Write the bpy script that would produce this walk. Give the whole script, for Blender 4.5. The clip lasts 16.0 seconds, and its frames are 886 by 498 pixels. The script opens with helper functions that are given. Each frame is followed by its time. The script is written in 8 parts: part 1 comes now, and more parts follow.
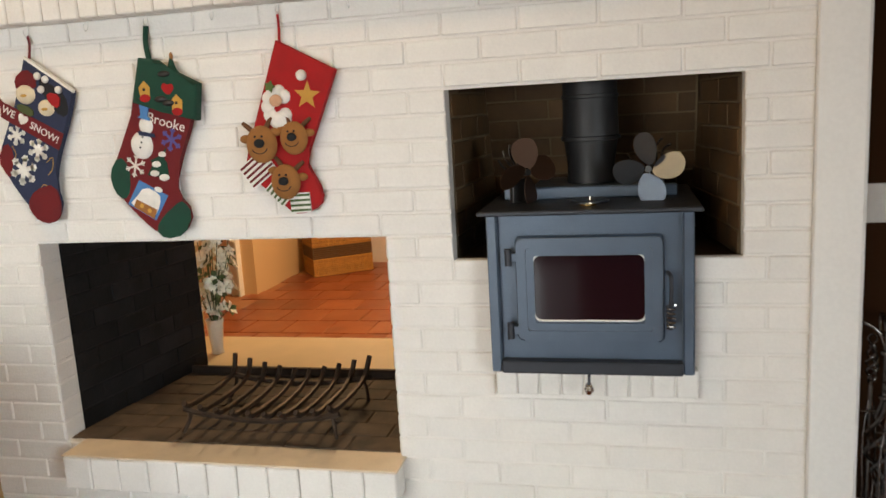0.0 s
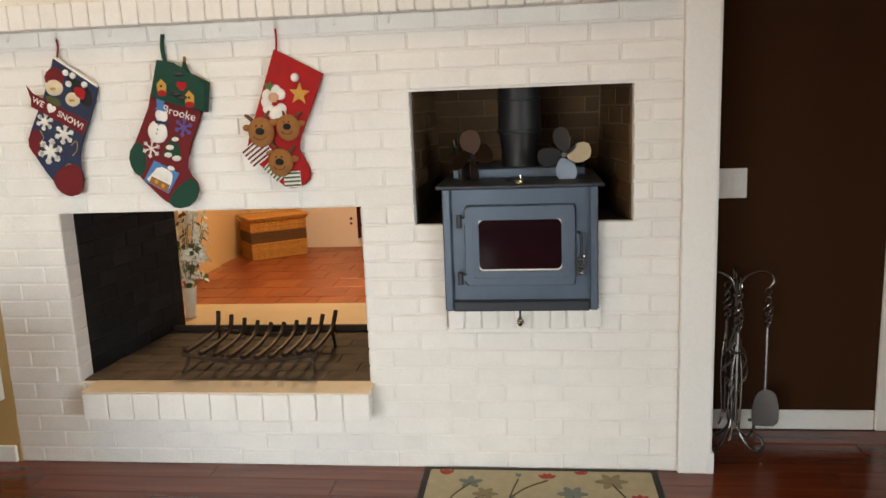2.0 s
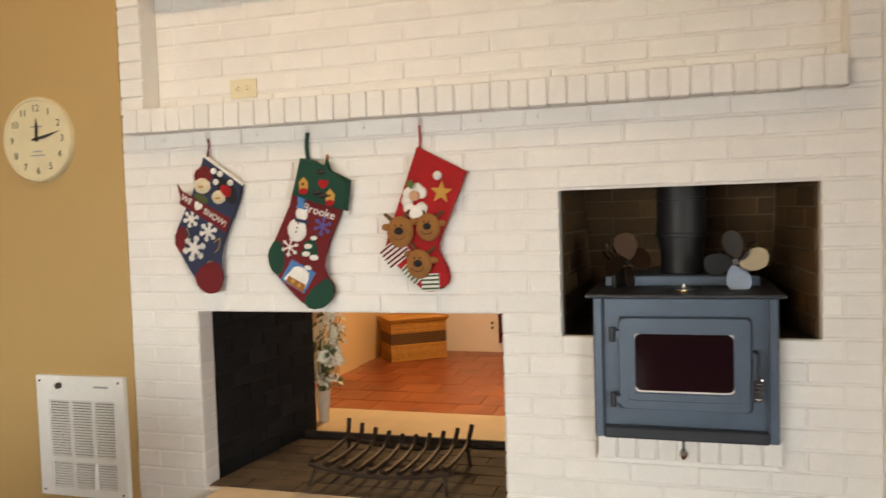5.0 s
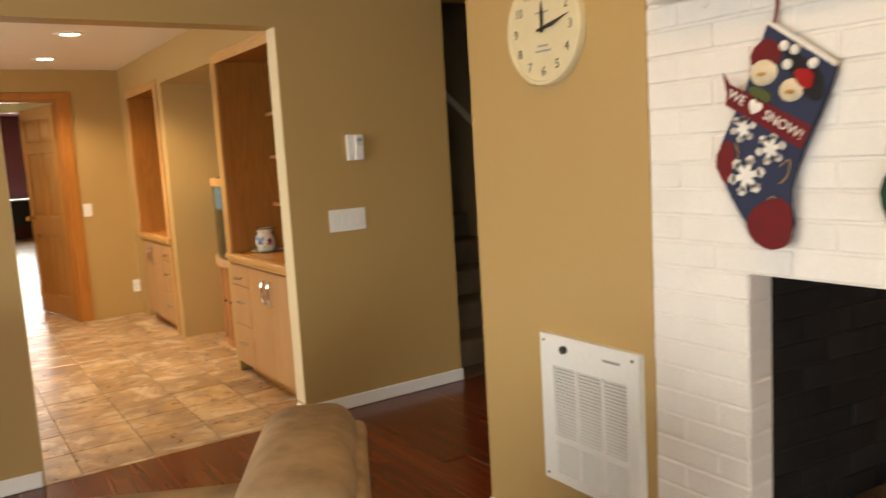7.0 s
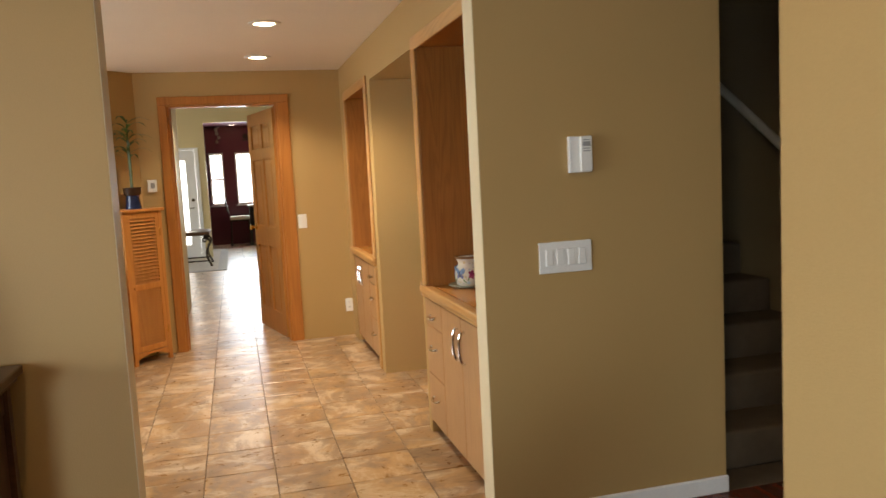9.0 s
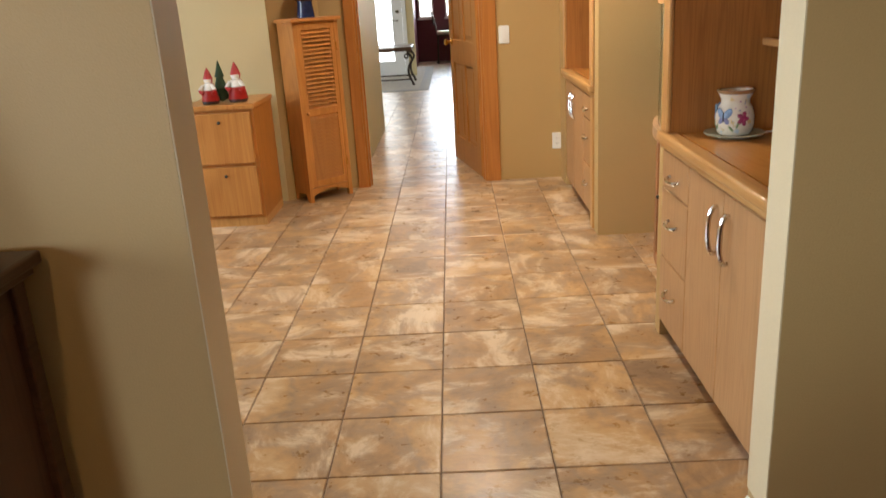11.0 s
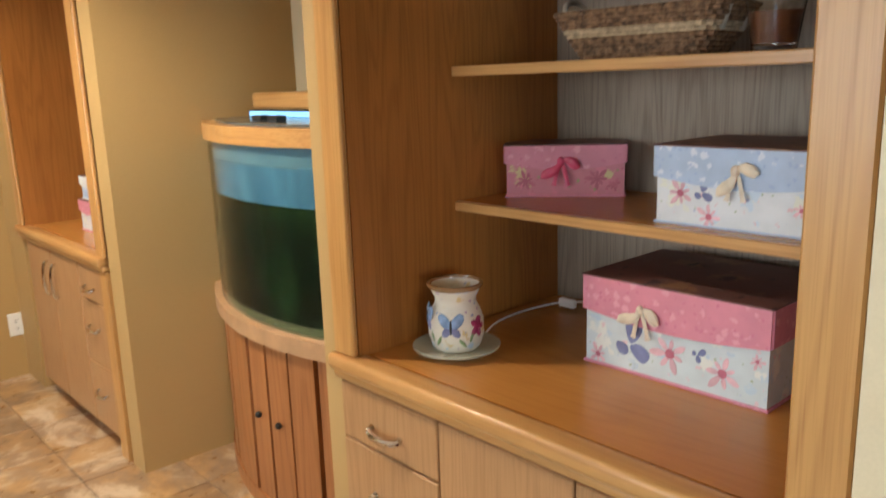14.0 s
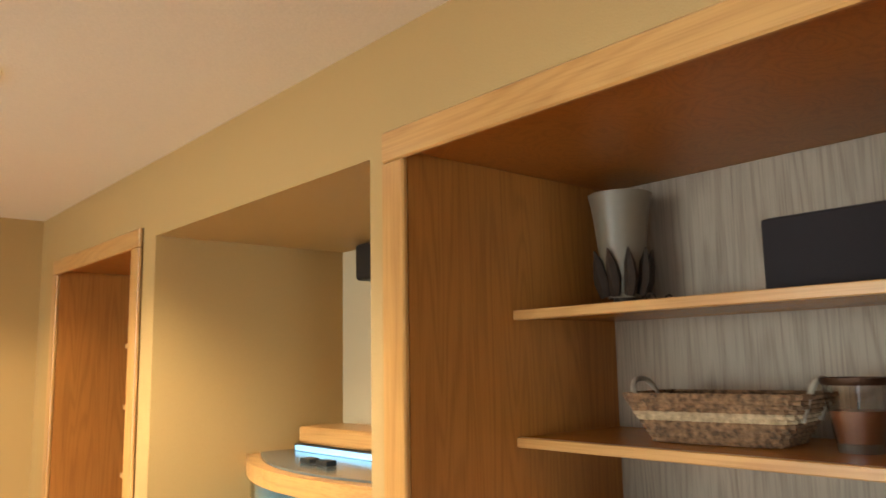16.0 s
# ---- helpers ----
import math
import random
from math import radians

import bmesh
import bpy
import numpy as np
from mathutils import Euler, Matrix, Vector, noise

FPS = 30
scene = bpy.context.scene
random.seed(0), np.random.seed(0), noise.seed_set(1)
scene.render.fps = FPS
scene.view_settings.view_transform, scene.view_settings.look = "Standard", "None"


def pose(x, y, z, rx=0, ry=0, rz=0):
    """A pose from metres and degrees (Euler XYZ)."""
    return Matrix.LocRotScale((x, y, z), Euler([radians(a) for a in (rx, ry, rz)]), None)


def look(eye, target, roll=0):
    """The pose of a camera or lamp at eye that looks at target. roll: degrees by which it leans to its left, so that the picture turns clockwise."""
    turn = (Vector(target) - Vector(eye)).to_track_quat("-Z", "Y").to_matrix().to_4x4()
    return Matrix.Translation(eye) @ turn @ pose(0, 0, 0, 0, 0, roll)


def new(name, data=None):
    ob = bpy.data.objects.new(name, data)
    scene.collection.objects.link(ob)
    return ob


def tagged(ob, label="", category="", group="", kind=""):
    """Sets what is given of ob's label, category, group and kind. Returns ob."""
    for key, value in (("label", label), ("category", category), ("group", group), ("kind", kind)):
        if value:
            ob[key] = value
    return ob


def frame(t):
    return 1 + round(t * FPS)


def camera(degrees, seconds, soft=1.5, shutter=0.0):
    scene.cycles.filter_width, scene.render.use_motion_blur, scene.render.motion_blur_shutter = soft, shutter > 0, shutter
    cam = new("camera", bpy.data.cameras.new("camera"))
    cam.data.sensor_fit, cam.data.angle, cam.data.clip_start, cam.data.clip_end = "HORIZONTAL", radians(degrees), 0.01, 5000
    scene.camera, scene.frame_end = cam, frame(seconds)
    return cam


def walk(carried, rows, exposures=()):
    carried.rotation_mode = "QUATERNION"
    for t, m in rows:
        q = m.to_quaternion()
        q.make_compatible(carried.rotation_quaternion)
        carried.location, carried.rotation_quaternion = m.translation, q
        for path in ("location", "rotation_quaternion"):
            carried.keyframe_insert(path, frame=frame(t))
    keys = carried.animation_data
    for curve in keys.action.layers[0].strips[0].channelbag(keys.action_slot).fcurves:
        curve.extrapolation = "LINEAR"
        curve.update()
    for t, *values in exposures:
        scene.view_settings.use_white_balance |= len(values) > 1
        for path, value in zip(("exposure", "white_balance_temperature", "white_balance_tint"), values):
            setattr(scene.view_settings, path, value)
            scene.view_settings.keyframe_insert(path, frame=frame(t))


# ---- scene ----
cam = camera(59.1, 16.0, shutter=0.3)
METRES, EYE, TILT, LEAN, TURN = 6.46, 1.425, 0.0, 0.0, 13.5
ROWS = [
    (0.0, 0.0, 0.0, 0.0, -0.59, -10.16, 3.28),
    (0.5, -0.0039, -0.0413, -0.0019, -2.43, -11.28, 3.14),
    (1.0, -0.0177, -0.0707, -0.0033, -5.75, -11.31, 3.76),
    (1.5, -0.0284, -0.0917, -0.0008, -7.29, -12.09, 3.29),
    (2.0, -0.0324, -0.0996, 0.0024, -7.11, -10.73, 2.2),
    (2.5, -0.0324, -0.1007, 0.0039, -6.41, -7.61, 1.68),
    (3.0, -0.0319, -0.1003, 0.0091, -6.18, -2.26, 1.58),
    (5.5, -0.0339, -0.0267, -0.0001, 12.8, -4.62, 2.75),
    (6.0, -0.0526, 0.018, -0.0013, 20.22, -5.08, 3.28),
    (6.5, -0.0717, 0.0616, -0.003, 30.18, -5.53, 3.02),
    (7.0, -0.0912, 0.1044, -0.0021, 42.86, -7.21, 3.37),
    (7.5, -0.1259, 0.1447, -0.0036, 50.32, -7.91, 5.1),
    (8.0, -0.155, 0.1822, -0.0038, 52.15, -6.57, 4.04),
    (8.5, -0.1838, 0.2193, -0.0009, 56.74, -5.4, 2.3),
    (9.0, -0.2287, 0.2484, -0.0013, 61.44, -5.67, 2.96),
    (9.5, -0.2692, 0.2742, -0.003, 65.7, -6.93, 2.76),
    (10.0, -0.3101, 0.2987, -0.0046, 72.76, -8.19, 0.89),
    (12.5, -0.5328, 0.3459, -0.0259, 67.16, -27.39, 2.4),
    (13.0, -0.58, 0.3535, -0.0208, 59.45, -21.72, 0.42),
    (13.5, -0.6108, 0.3509, -0.014, 43.84, -17.43, 1.18),
    (14.0, -0.6243, 0.3436, -0.0019, 34.09, -12.2, 1.87),
    (14.5, -0.6274, 0.3455, 0.0101, 31.79, -6.22, 2.1),
    (15.0, -0.6311, 0.3489, 0.0203, 31.15, -0.26, 1.83),
    (15.5, -0.6346, 0.3447, 0.026, 32.08, 5.43, 0.17),
    (16.0, -0.6387, 0.3402, 0.0293, 35.83, 8.24, 1.06),
]
EXPOSURES = [(0.0, 0.40, 7400, 12), (2.2, 0.42, 7500, 12), (3.0, 0.34, 8100, 13), (5.5, 0.46, 7900, 13), (6.5, 0.58, 8200, 14), (8.2, 0.40, 9000, 17), (9.0, 0.44, 7000, 11), (10.0, 0.50, 6700, 10), (12.5, 0.52, 6000, 9), (13.5, 0.44, 6000, 9), (14.3, 0.56, 6800, 9), (15.0, 0.72, 7500, 8), (16.0, 1.0, 7000, 6)]
EDGES = [
    (3.2, look((-0.050, -0.675, 1.495), (-0.300, 1.309, 1.510), -1.33)),
    (5.3, look((-0.140, -0.312, 1.420), (-0.899, 1.533, 1.283), -2.31)),
    (10.2, look((-2.525, 1.415, 1.386), (-4.493, 1.467, 1.031), -1.04)),
    (12.3, look((-3.750, 1.385, 1.253), (-5.495, 1.504, 0.283), -4.09)),
]
walk(cam, sorted([(t, pose(0, 0, EYE, TILT, LEAN, TURN) @ pose(METRES * x, METRES * y, METRES * z, 90 + pitch, roll, yaw)) for t, x, y, z, yaw, pitch, roll in ROWS] + EDGES, key=lambda row: row[0]), EXPOSURES)

# ---- daylight and lamps ----
world = bpy.data.worlds.new("sky")
scene.world = world
world.use_nodes = True
sky = world.node_tree.nodes.new("ShaderNodeTexSky")
sky.sky_type, sky.sun_disc = "NISHITA", False
sky.sun_elevation, sky.sun_rotation = radians(35), radians(200)
background = world.node_tree.nodes["Background"]
background.inputs["Strength"].default_value = 0.12
world.node_tree.links.new(sky.outputs["Color"], background.inputs["Color"])


def lamp(name, kind, m, energy, color, size=0.5, size_y=0.0, angle=120, spread=180):
    data = bpy.data.lights.new(name, kind)
    data.energy, data.color = energy, color
    if kind == "AREA":
        data.size, data.spread = size, radians(spread)
        if size_y:
            data.shape, data.size_y = "RECTANGLE", size_y
    elif kind == "SPOT":
        data.spot_size, data.spot_blend, data.shadow_soft_size = radians(angle), 0.6, size
    elif kind == "SUN":
        data.angle = radians(size)
    else:
        data.shadow_soft_size = size
    ob = new(name, data)
    ob.matrix_world = m
    return ob


DAY, WARM = (0.74, 0.88, 1.0), (1.0, 0.86, 0.67)
lamp("sun", "SUN", look((6, -9, 9), (0, 0, 0)), 4.5, (1.0, 0.94, 0.85), 0.5)
# daylight in the big windows behind the walker
lamp("window_light_south", "AREA", look((-2.5, -3.45, 1.10), (-2.5, 2.2, -0.5)), 76, DAY, 3.2, 1.8, spread=130)
lamp("window_light_east", "AREA", look((2.95, -1.9, 1.25), (-4.6, 2.4, -1.3)), 44, DAY, 1.4, 1.6, spread=90)
# daylight in the study window of the hall
lamp("window_light_study", "AREA", look((-6.3, -2.5, 1.5), (-6.3, 2.2, 2.2)), 58, DAY, 2.2, 1.3)
# recessed lamps
for lx, ly, lz, le in ((-6.66, 1.50, 2.325, 118), (-7.96, 1.47, 2.325, 58), (-10.3, 1.0, 2.345, 50)):
    lamp("recessed_light", "SPOT", look((lx, ly, lz), (lx, ly, 0)), le, WARM, 0.06, angle=134)
# recessed lamp in the vaulted ceiling over the hearth
lamp("hearth_light", "SPOT", look((-1.6, 0.75, 3.72), (-1.6, 0.95, 0)), 60, (1.0, 0.72, 0.38), 0.06, angle=150)
# added warm fill for the room behind the fireplace, without a fixture
lamp("ceiling_lamp_light", "AREA", look((-1.6, 5.2, 2.25), (-1.6, 5.2, 0)), 60, (1.0, 0.72, 0.42), 0.5)
# daylight at the far end of the hall, plus an added fill from its unseen side
lamp("window_light_far", "AREA", look((-20.25, 1.75, 1.5), (-14, 1.4, 0.9)), 60, DAY, 1.6, 1.1)
lamp("window_light_far_side", "AREA", look((-14.0, -2.9, 1.5), (-14.0, 1.0, 1.0)), 70, DAY, 2.4, 1.5)
# the aquarium's tube
lamp("tank_tube_light", "AREA", look((-6.45, 2.70, 1.225), (-6.45, 2.70, 0)), 3.6, (0.6, 0.85, 1.0), 0.5, 0.06)

# ---- materials ----
def nodes_of(name):
    m = bpy.data.materials.new(name)
    m.use_nodes = True
    t = m.node_tree
    return m, t, t.nodes["Principled BSDF"]


def socket(t, node, name, value):
    if hasattr(value, "is_output"):
        t.links.new(value, node.inputs[name])
    else:
        node.inputs[name].default_value = value


def noise_tex(t, vector, scale, detail=4.0, rough=0.55, distort=0.0):
    n = t.nodes.new("ShaderNodeTexNoise")
    t.links.new(vector, n.inputs["Vector"])
    for key, v in (("Scale", scale), ("Detail", detail), ("Roughness", rough), ("Distortion", distort)):
        n.inputs[key].default_value = v
    return n.outputs["Fac"]


def ramp(t, fac, stops):
    r = t.nodes.new("ShaderNodeValToRGB")
    t.links.new(fac, r.inputs["Fac"])
    el = r.color_ramp.elements
    while len(el) < len(stops):
        el.new(0.5)
    for e, (p, c) in zip(el, stops):
        e.position, e.color = p, (*c, 1)
    return r.outputs["Color"]


def mixed(t, a, b, fac, mode="MIX"):
    n = t.nodes.new("ShaderNodeMix")
    n.data_type, n.blend_type = "RGBA", mode
    for key, v in ((0, fac), (6, a), (7, b)):
        if hasattr(v, "is_output"):
            t.links.new(v, n.inputs[key])
        else:
            n.inputs[key].default_value = v if key == 0 else (*v, 1)
    return n.outputs[2]


def coords(t, scale=(1, 1, 1), rot=(0, 0, 0), spread=False):
    c = t.nodes.new("ShaderNodeTexCoord")
    out = c.outputs["Object"]
    if spread:
        info = t.nodes.new("ShaderNodeObjectInfo")
        mul = t.nodes.new("ShaderNodeVectorMath")
        mul.operation = "MULTIPLY_ADD"
        comb = t.nodes.new("ShaderNodeCombineXYZ")
        for i in range(3):
            t.links.new(info.outputs["Random"], comb.inputs[i])
        t.links.new(comb.outputs[0], mul.inputs[0])
        mul.inputs[1].default_value = (37.0, 53.0, 11.0)
        t.links.new(out, mul.inputs[2])
        out = mul.outputs[0]
    mp = t.nodes.new("ShaderNodeMapping")
    mp.inputs["Scale"].default_value, mp.inputs["Rotation"].default_value = scale, [radians(a) for a in rot]
    t.links.new(out, mp.inputs["Vector"])
    return mp.outputs["Vector"]


def bump(t, bsdf, height, strength, distance=0.01):
    b = t.nodes.new("ShaderNodeBump")
    b.inputs["Strength"].default_value, b.inputs["Distance"].default_value = strength, distance
    t.links.new(height, b.inputs["Height"])
    t.links.new(b.outputs["Normal"], bsdf.inputs["Normal"])


def scaled(c, k):
    return tuple(min(1.0, v * k) for v in c)


def surface(name, color, rough=0.6, metal=0.0, var=0.1, scale=3.0, grain=60.0, relief=0.15, spread=False, random_tint=0.0, rough_var=0.1, shine=0.5):
    m, t, b = nodes_of(name)
    v = coords(t, spread=spread)
    big, fine = noise_tex(t, v, scale), noise_tex(t, v, grain, 2.0)
    col = ramp(t, big, [(0.3, scaled(color, 1 - var)), (0.7, scaled(color, 1 + var))])
    col = mixed(t, col, mixed(t, scaled(color, 0.75), scaled(color, 1.2), fine), 0.25)
    if random_tint:
        info = t.nodes.new("ShaderNodeObjectInfo")
        tint = ramp(t, info.outputs["Random"], [(0.0, (1 - random_tint,) * 3), (1.0, (1.0,) * 3)])
        col = mixed(t, col, tint, 1.0, "MULTIPLY")
    t.links.new(col, b.inputs["Base Color"])
    rr = t.nodes.new("ShaderNodeMapRange")
    t.links.new(big, rr.inputs["Value"])
    rr.inputs["To Min"].default_value, rr.inputs["To Max"].default_value = max(0.02, rough - rough_var), min(1.0, rough + rough_var)
    t.links.new(rr.outputs[0], b.inputs["Roughness"])
    b.inputs["Metallic"].default_value, b.inputs["Specular IOR Level"].default_value = metal, shine
    if relief:
        bump(t, b, fine, relief, 0.002)
    return m


def wood(name, light, dark, axis="z", rough=0.35, fine=1.0, spread=False, contrast=1.0):
    m, t, b = nodes_of(name)
    k = [5.0 * fine] * 3
    k["xyz".index(axis)] = 0.34 * fine
    field = noise_tex(t, coords(t, tuple(k), spread=spread), 1.0, 1.6, 0.42, 0.25)
    turns = t.nodes.new("ShaderNodeMath")
    turns.operation = "MULTIPLY"
    turns.inputs[1].default_value = 92.0
    t.links.new(field, turns.inputs[0])
    wave = t.nodes.new("ShaderNodeMath")
    wave.operation = "SINE"
    t.links.new(turns.outputs[0], wave.inputs[0])
    rings = t.nodes.new("ShaderNodeMapRange")
    rings.inputs["From Min"].default_value = -1.0
    t.links.new(wave.outputs[0], rings.inputs["Value"])
    k2 = [150.0 * fine] * 3
    k2["xyz".index(axis)] = 3.0 * fine
    pores = noise_tex(t, coords(t, tuple(k2), spread=spread), 1.0, 2.0)
    mid = tuple((a + c) / 2 for a, c in zip(light, dark))
    base = ramp(t, rings.outputs[0], [(0.0, dark), (0.22, mid), (0.60, light)])
    col = mixed(t, light, base, 0.50 * contrast)
    col = mixed(t, col, ramp(t, pores, [(0.34, dark), (0.54, light)]), 0.36 * contrast)
    cloud = noise_tex(t, coords(t, spread=spread), 2.2)
    col = mixed(t, col, ramp(t, cloud, [(0.3, (0.86, 0.84, 0.82)), (0.7, (1.0, 1.0, 1.0))]), 1.0, "MULTIPLY")
    t.links.new(col, b.inputs["Base Color"])
    b.inputs["Roughness"].default_value = rough
    bump(t, b, pores, 0.12, 0.001)
    return m


WHITE_BRICK = surface("white_painted_brick", (0.80, 0.775, 0.73), 0.5, var=0.05, scale=7, grain=130, relief=0.8, spread=True, random_tint=0.04)
MORTAR = surface("white_painted_mortar", (0.80, 0.775, 0.73), 0.65, var=0.05, scale=9, grain=220, relief=0.6)
TAN = surface("tan_wall_paint", (0.450, 0.294, 0.116), 0.55, var=0.03, scale=1.5, grain=240, relief=0.35)
CREAM = surface("cream_wall_paint", (0.62, 0.50, 0.27), 0.6, var=0.03, scale=1.5, grain=240, relief=0.3)
ORANGE_WALL = surface("apricot_wall_paint", (0.66, 0.47, 0.27), 0.6, var=0.03, scale=1.5, grain=240, relief=0.3)
BROWN = surface("dark_brown_wall_paint", (0.042, 0.0165, 0.0058), 0.8, var=0.06, scale=2, grain=240, relief=0.35, shine=0.12)
BURGUNDY = surface("burgundy_wall_paint", (0.10, 0.012, 0.022), 0.5, var=0.06, scale=2, grain=240, relief=0.3)
# Darker than TAN: the dimness of passage and stairwell is in the colour.
DARK_HALL = surface("dimmed_stairwell_paint", (0.30, 0.23, 0.13), 0.65, var=0.04, scale=2, grain=240, relief=0.3)
CEILING = surface("ceiling_paint", (0.82, 0.77, 0.70), 0.8, var=0.02, scale=2, grain=120, relief=0.5)
TRIM = surface("white_trim_paint", (0.80, 0.79, 0.76), 0.38, var=0.02, scale=3, grain=90, relief=0.06)
# Paler than TAN, for the opening's jamb sheets and the niche back.
CREAM_EDGE = surface("pale_edge_tone", (0.64, 0.53, 0.34), 0.5, var=0.03, scale=3, grain=200, relief=0.2)
PLASTIC = surface("white_plastic", (0.80, 0.79, 0.75), 0.35, var=0.02, scale=10, grain=100, relief=0.03)
ALMOND = surface("almond_plastic", (0.70, 0.62, 0.42), 0.4, var=0.03, scale=10, grain=100, relief=0.03)
GREY_PLASTIC = surface("grey_plastic", (0.30, 0.30, 0.30), 0.45, var=0.05, relief=0.03)
BLACK = surface("black_plastic", (0.018, 0.017, 0.017), 0.45, var=0.2, scale=8, relief=0.1)
SOOT = surface("soot_black_brick", (0.014, 0.0135, 0.0135), 0.85, var=0.9, scale=5, grain=70, relief=1.0, spread=True, random_tint=0.4, shine=0.3)
ASH = surface("ashy_hearth_brick", (0.085, 0.060, 0.040), 0.85, var=0.75, scale=7, grain=60, relief=0.8, spread=True, random_tint=0.2)
FIREBRICK = surface("brown_firebrick", (0.125, 0.066, 0.026), 0.6, var=0.35, scale=9, grain=90, relief=0.6, spread=True, random_tint=0.35)
FIRE_MORTAR = surface("firebox_mortar", (0.17, 0.122, 0.07), 0.85, var=0.3, scale=9, grain=120, relief=0.6)
HEARTH_PALE = surface("pale_hearth_paint", (0.68, 0.58, 0.44), 0.6, var=0.10, scale=9, grain=120, relief=0.4)
HEARTH = surface("cream_hearth_slab", (0.60, 0.47, 0.29), 0.6, var=0.08, scale=6, grain=120, relief=0.3)
STOVE = surface("blue_grey_stove_paint", (0.078, 0.112, 0.160), 0.40, 0.25, var=0.18, scale=5, grain=220, relief=0.25)
STOVE_DARK = surface("sooty_stove_steel", (0.030, 0.035, 0.045), 0.45, 0.4, var=0.25, scale=8, grain=200, relief=0.3)
FLUE = surface("black_flue_pipe", (0.022, 0.022, 0.024), 0.5, 0.3, var=0.25, scale=8, grain=200, relief=0.3)
IRON = surface("dark_wrought_iron", (0.05, 0.032, 0.022), 0.6, 0.5, var=0.4, scale=25, grain=200, relief=0.5)
STEEL = surface("brushed_dark_steel", (0.22, 0.205, 0.19), 0.2, 0.95, var=0.25, scale=20, grain=150, relief=0.2)
CHROME = surface("polished_chrome", (0.75, 0.74, 0.72), 0.07, 1.0, var=0.05, relief=0.0)
BRASS = surface("polished_brass", (0.72, 0.50, 0.18), 0.22, 1.0, var=0.08, relief=0.0)
COPPER = surface("bronze_fan_blade", (0.06, 0.028, 0.015), 0.5, 0.7, var=0.15, relief=0.0)
BLADE = surface("polished_fan_blade", (0.15, 0.165, 0.19), 0.4, 0.9, var=0.05, relief=0.0)
OAK = wood("honey_oak", (0.57, 0.305, 0.10), (0.36, 0.155, 0.038), "z", 0.34, 1.5)
OAK_X = wood("honey_oak_rail", (0.59, 0.325, 0.115), (0.38, 0.17, 0.045), "x", 0.32, 1.4)
# Darker, redder oak for side, top and kick boards and the chest body.
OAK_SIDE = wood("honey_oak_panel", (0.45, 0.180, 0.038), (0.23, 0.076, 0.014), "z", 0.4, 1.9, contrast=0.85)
OAK_TOP = wood("honey_oak_counter", (0.52, 0.232, 0.056), (0.38, 0.155, 0.032), "x", 0.26, 2.4, contrast=0.5)
OAK_PALE = wood("pale_oak_door", (0.475, 0.265, 0.118), (0.32, 0.155, 0.06), "z", 0.4, 2.2, contrast=0.9)
# The grey cast of daylight on the back panel is in this colour.
OAK_BACK = wood("daylit_oak_back_panel", (0.345, 0.27, 0.20), (0.14, 0.098, 0.066), "z", 0.55, 1.9)
PINE_TRIM = wood("orange_pine_trim", (0.47, 0.185, 0.042), (0.32, 0.105, 0.02), "z", 0.33)
PINE_DOOR = wood("orange_pine_door", (0.52, 0.24, 0.065), (0.36, 0.135, 0.03), "z", 0.33)
LOUVRE = wood("orange_louvre_wood", (0.55, 0.235, 0.058), (0.40, 0.14, 0.028), "z", 0.4)
KNOTTY = wood("knotty_pine_board", (0.40, 0.165, 0.058), (0.22, 0.075, 0.022), "z", 0.4, spread=True)
DARK_WOOD = wood("dark_walnut", (0.085, 0.038, 0.018), (0.035, 0.014, 0.007), "x", 0.35)
FRAME_WOOD = wood("weathered_frame_wood", (0.30, 0.235, 0.165), (0.15, 0.11, 0.075), "z", 0.7)
CARPET = surface("grey_brown_carpet", (0.125, 0.095, 0.065), 0.95, var=0.2, scale=9, grain=300, relief=1.0)
SUEDE = surface("tan_microsuede", (0.32, 0.215, 0.118), 0.85, var=0.45, scale=9, grain=220, relief=0.5)


def plank_material():
    m, t, b = nodes_of("cherry_laminate")
    v = coords(t, (1.2, 22, 22), spread=True)
    streak = noise_tex(t, v, 1.0, 5.0, 0.6, 0.6)
    col = ramp(t, streak, [(0.25, (0.095, 0.019, 0.008)), (0.55, (0.17, 0.036, 0.013)), (0.8, (0.24, 0.064, 0.022))])
    info = t.nodes.new("ShaderNodeObjectInfo")
    col = mixed(t, col, ramp(t, info.outputs["Random"], [(0, (0.72, 0.70, 0.70)), (1, (1.0, 1.0, 1.0))]), 1.0, "MULTIPLY")
    t.links.new(col, b.inputs["Base Color"])
    b.inputs["Roughness"].default_value = 0.2
    bump(t, b, streak, 0.04, 0.001)
    return m


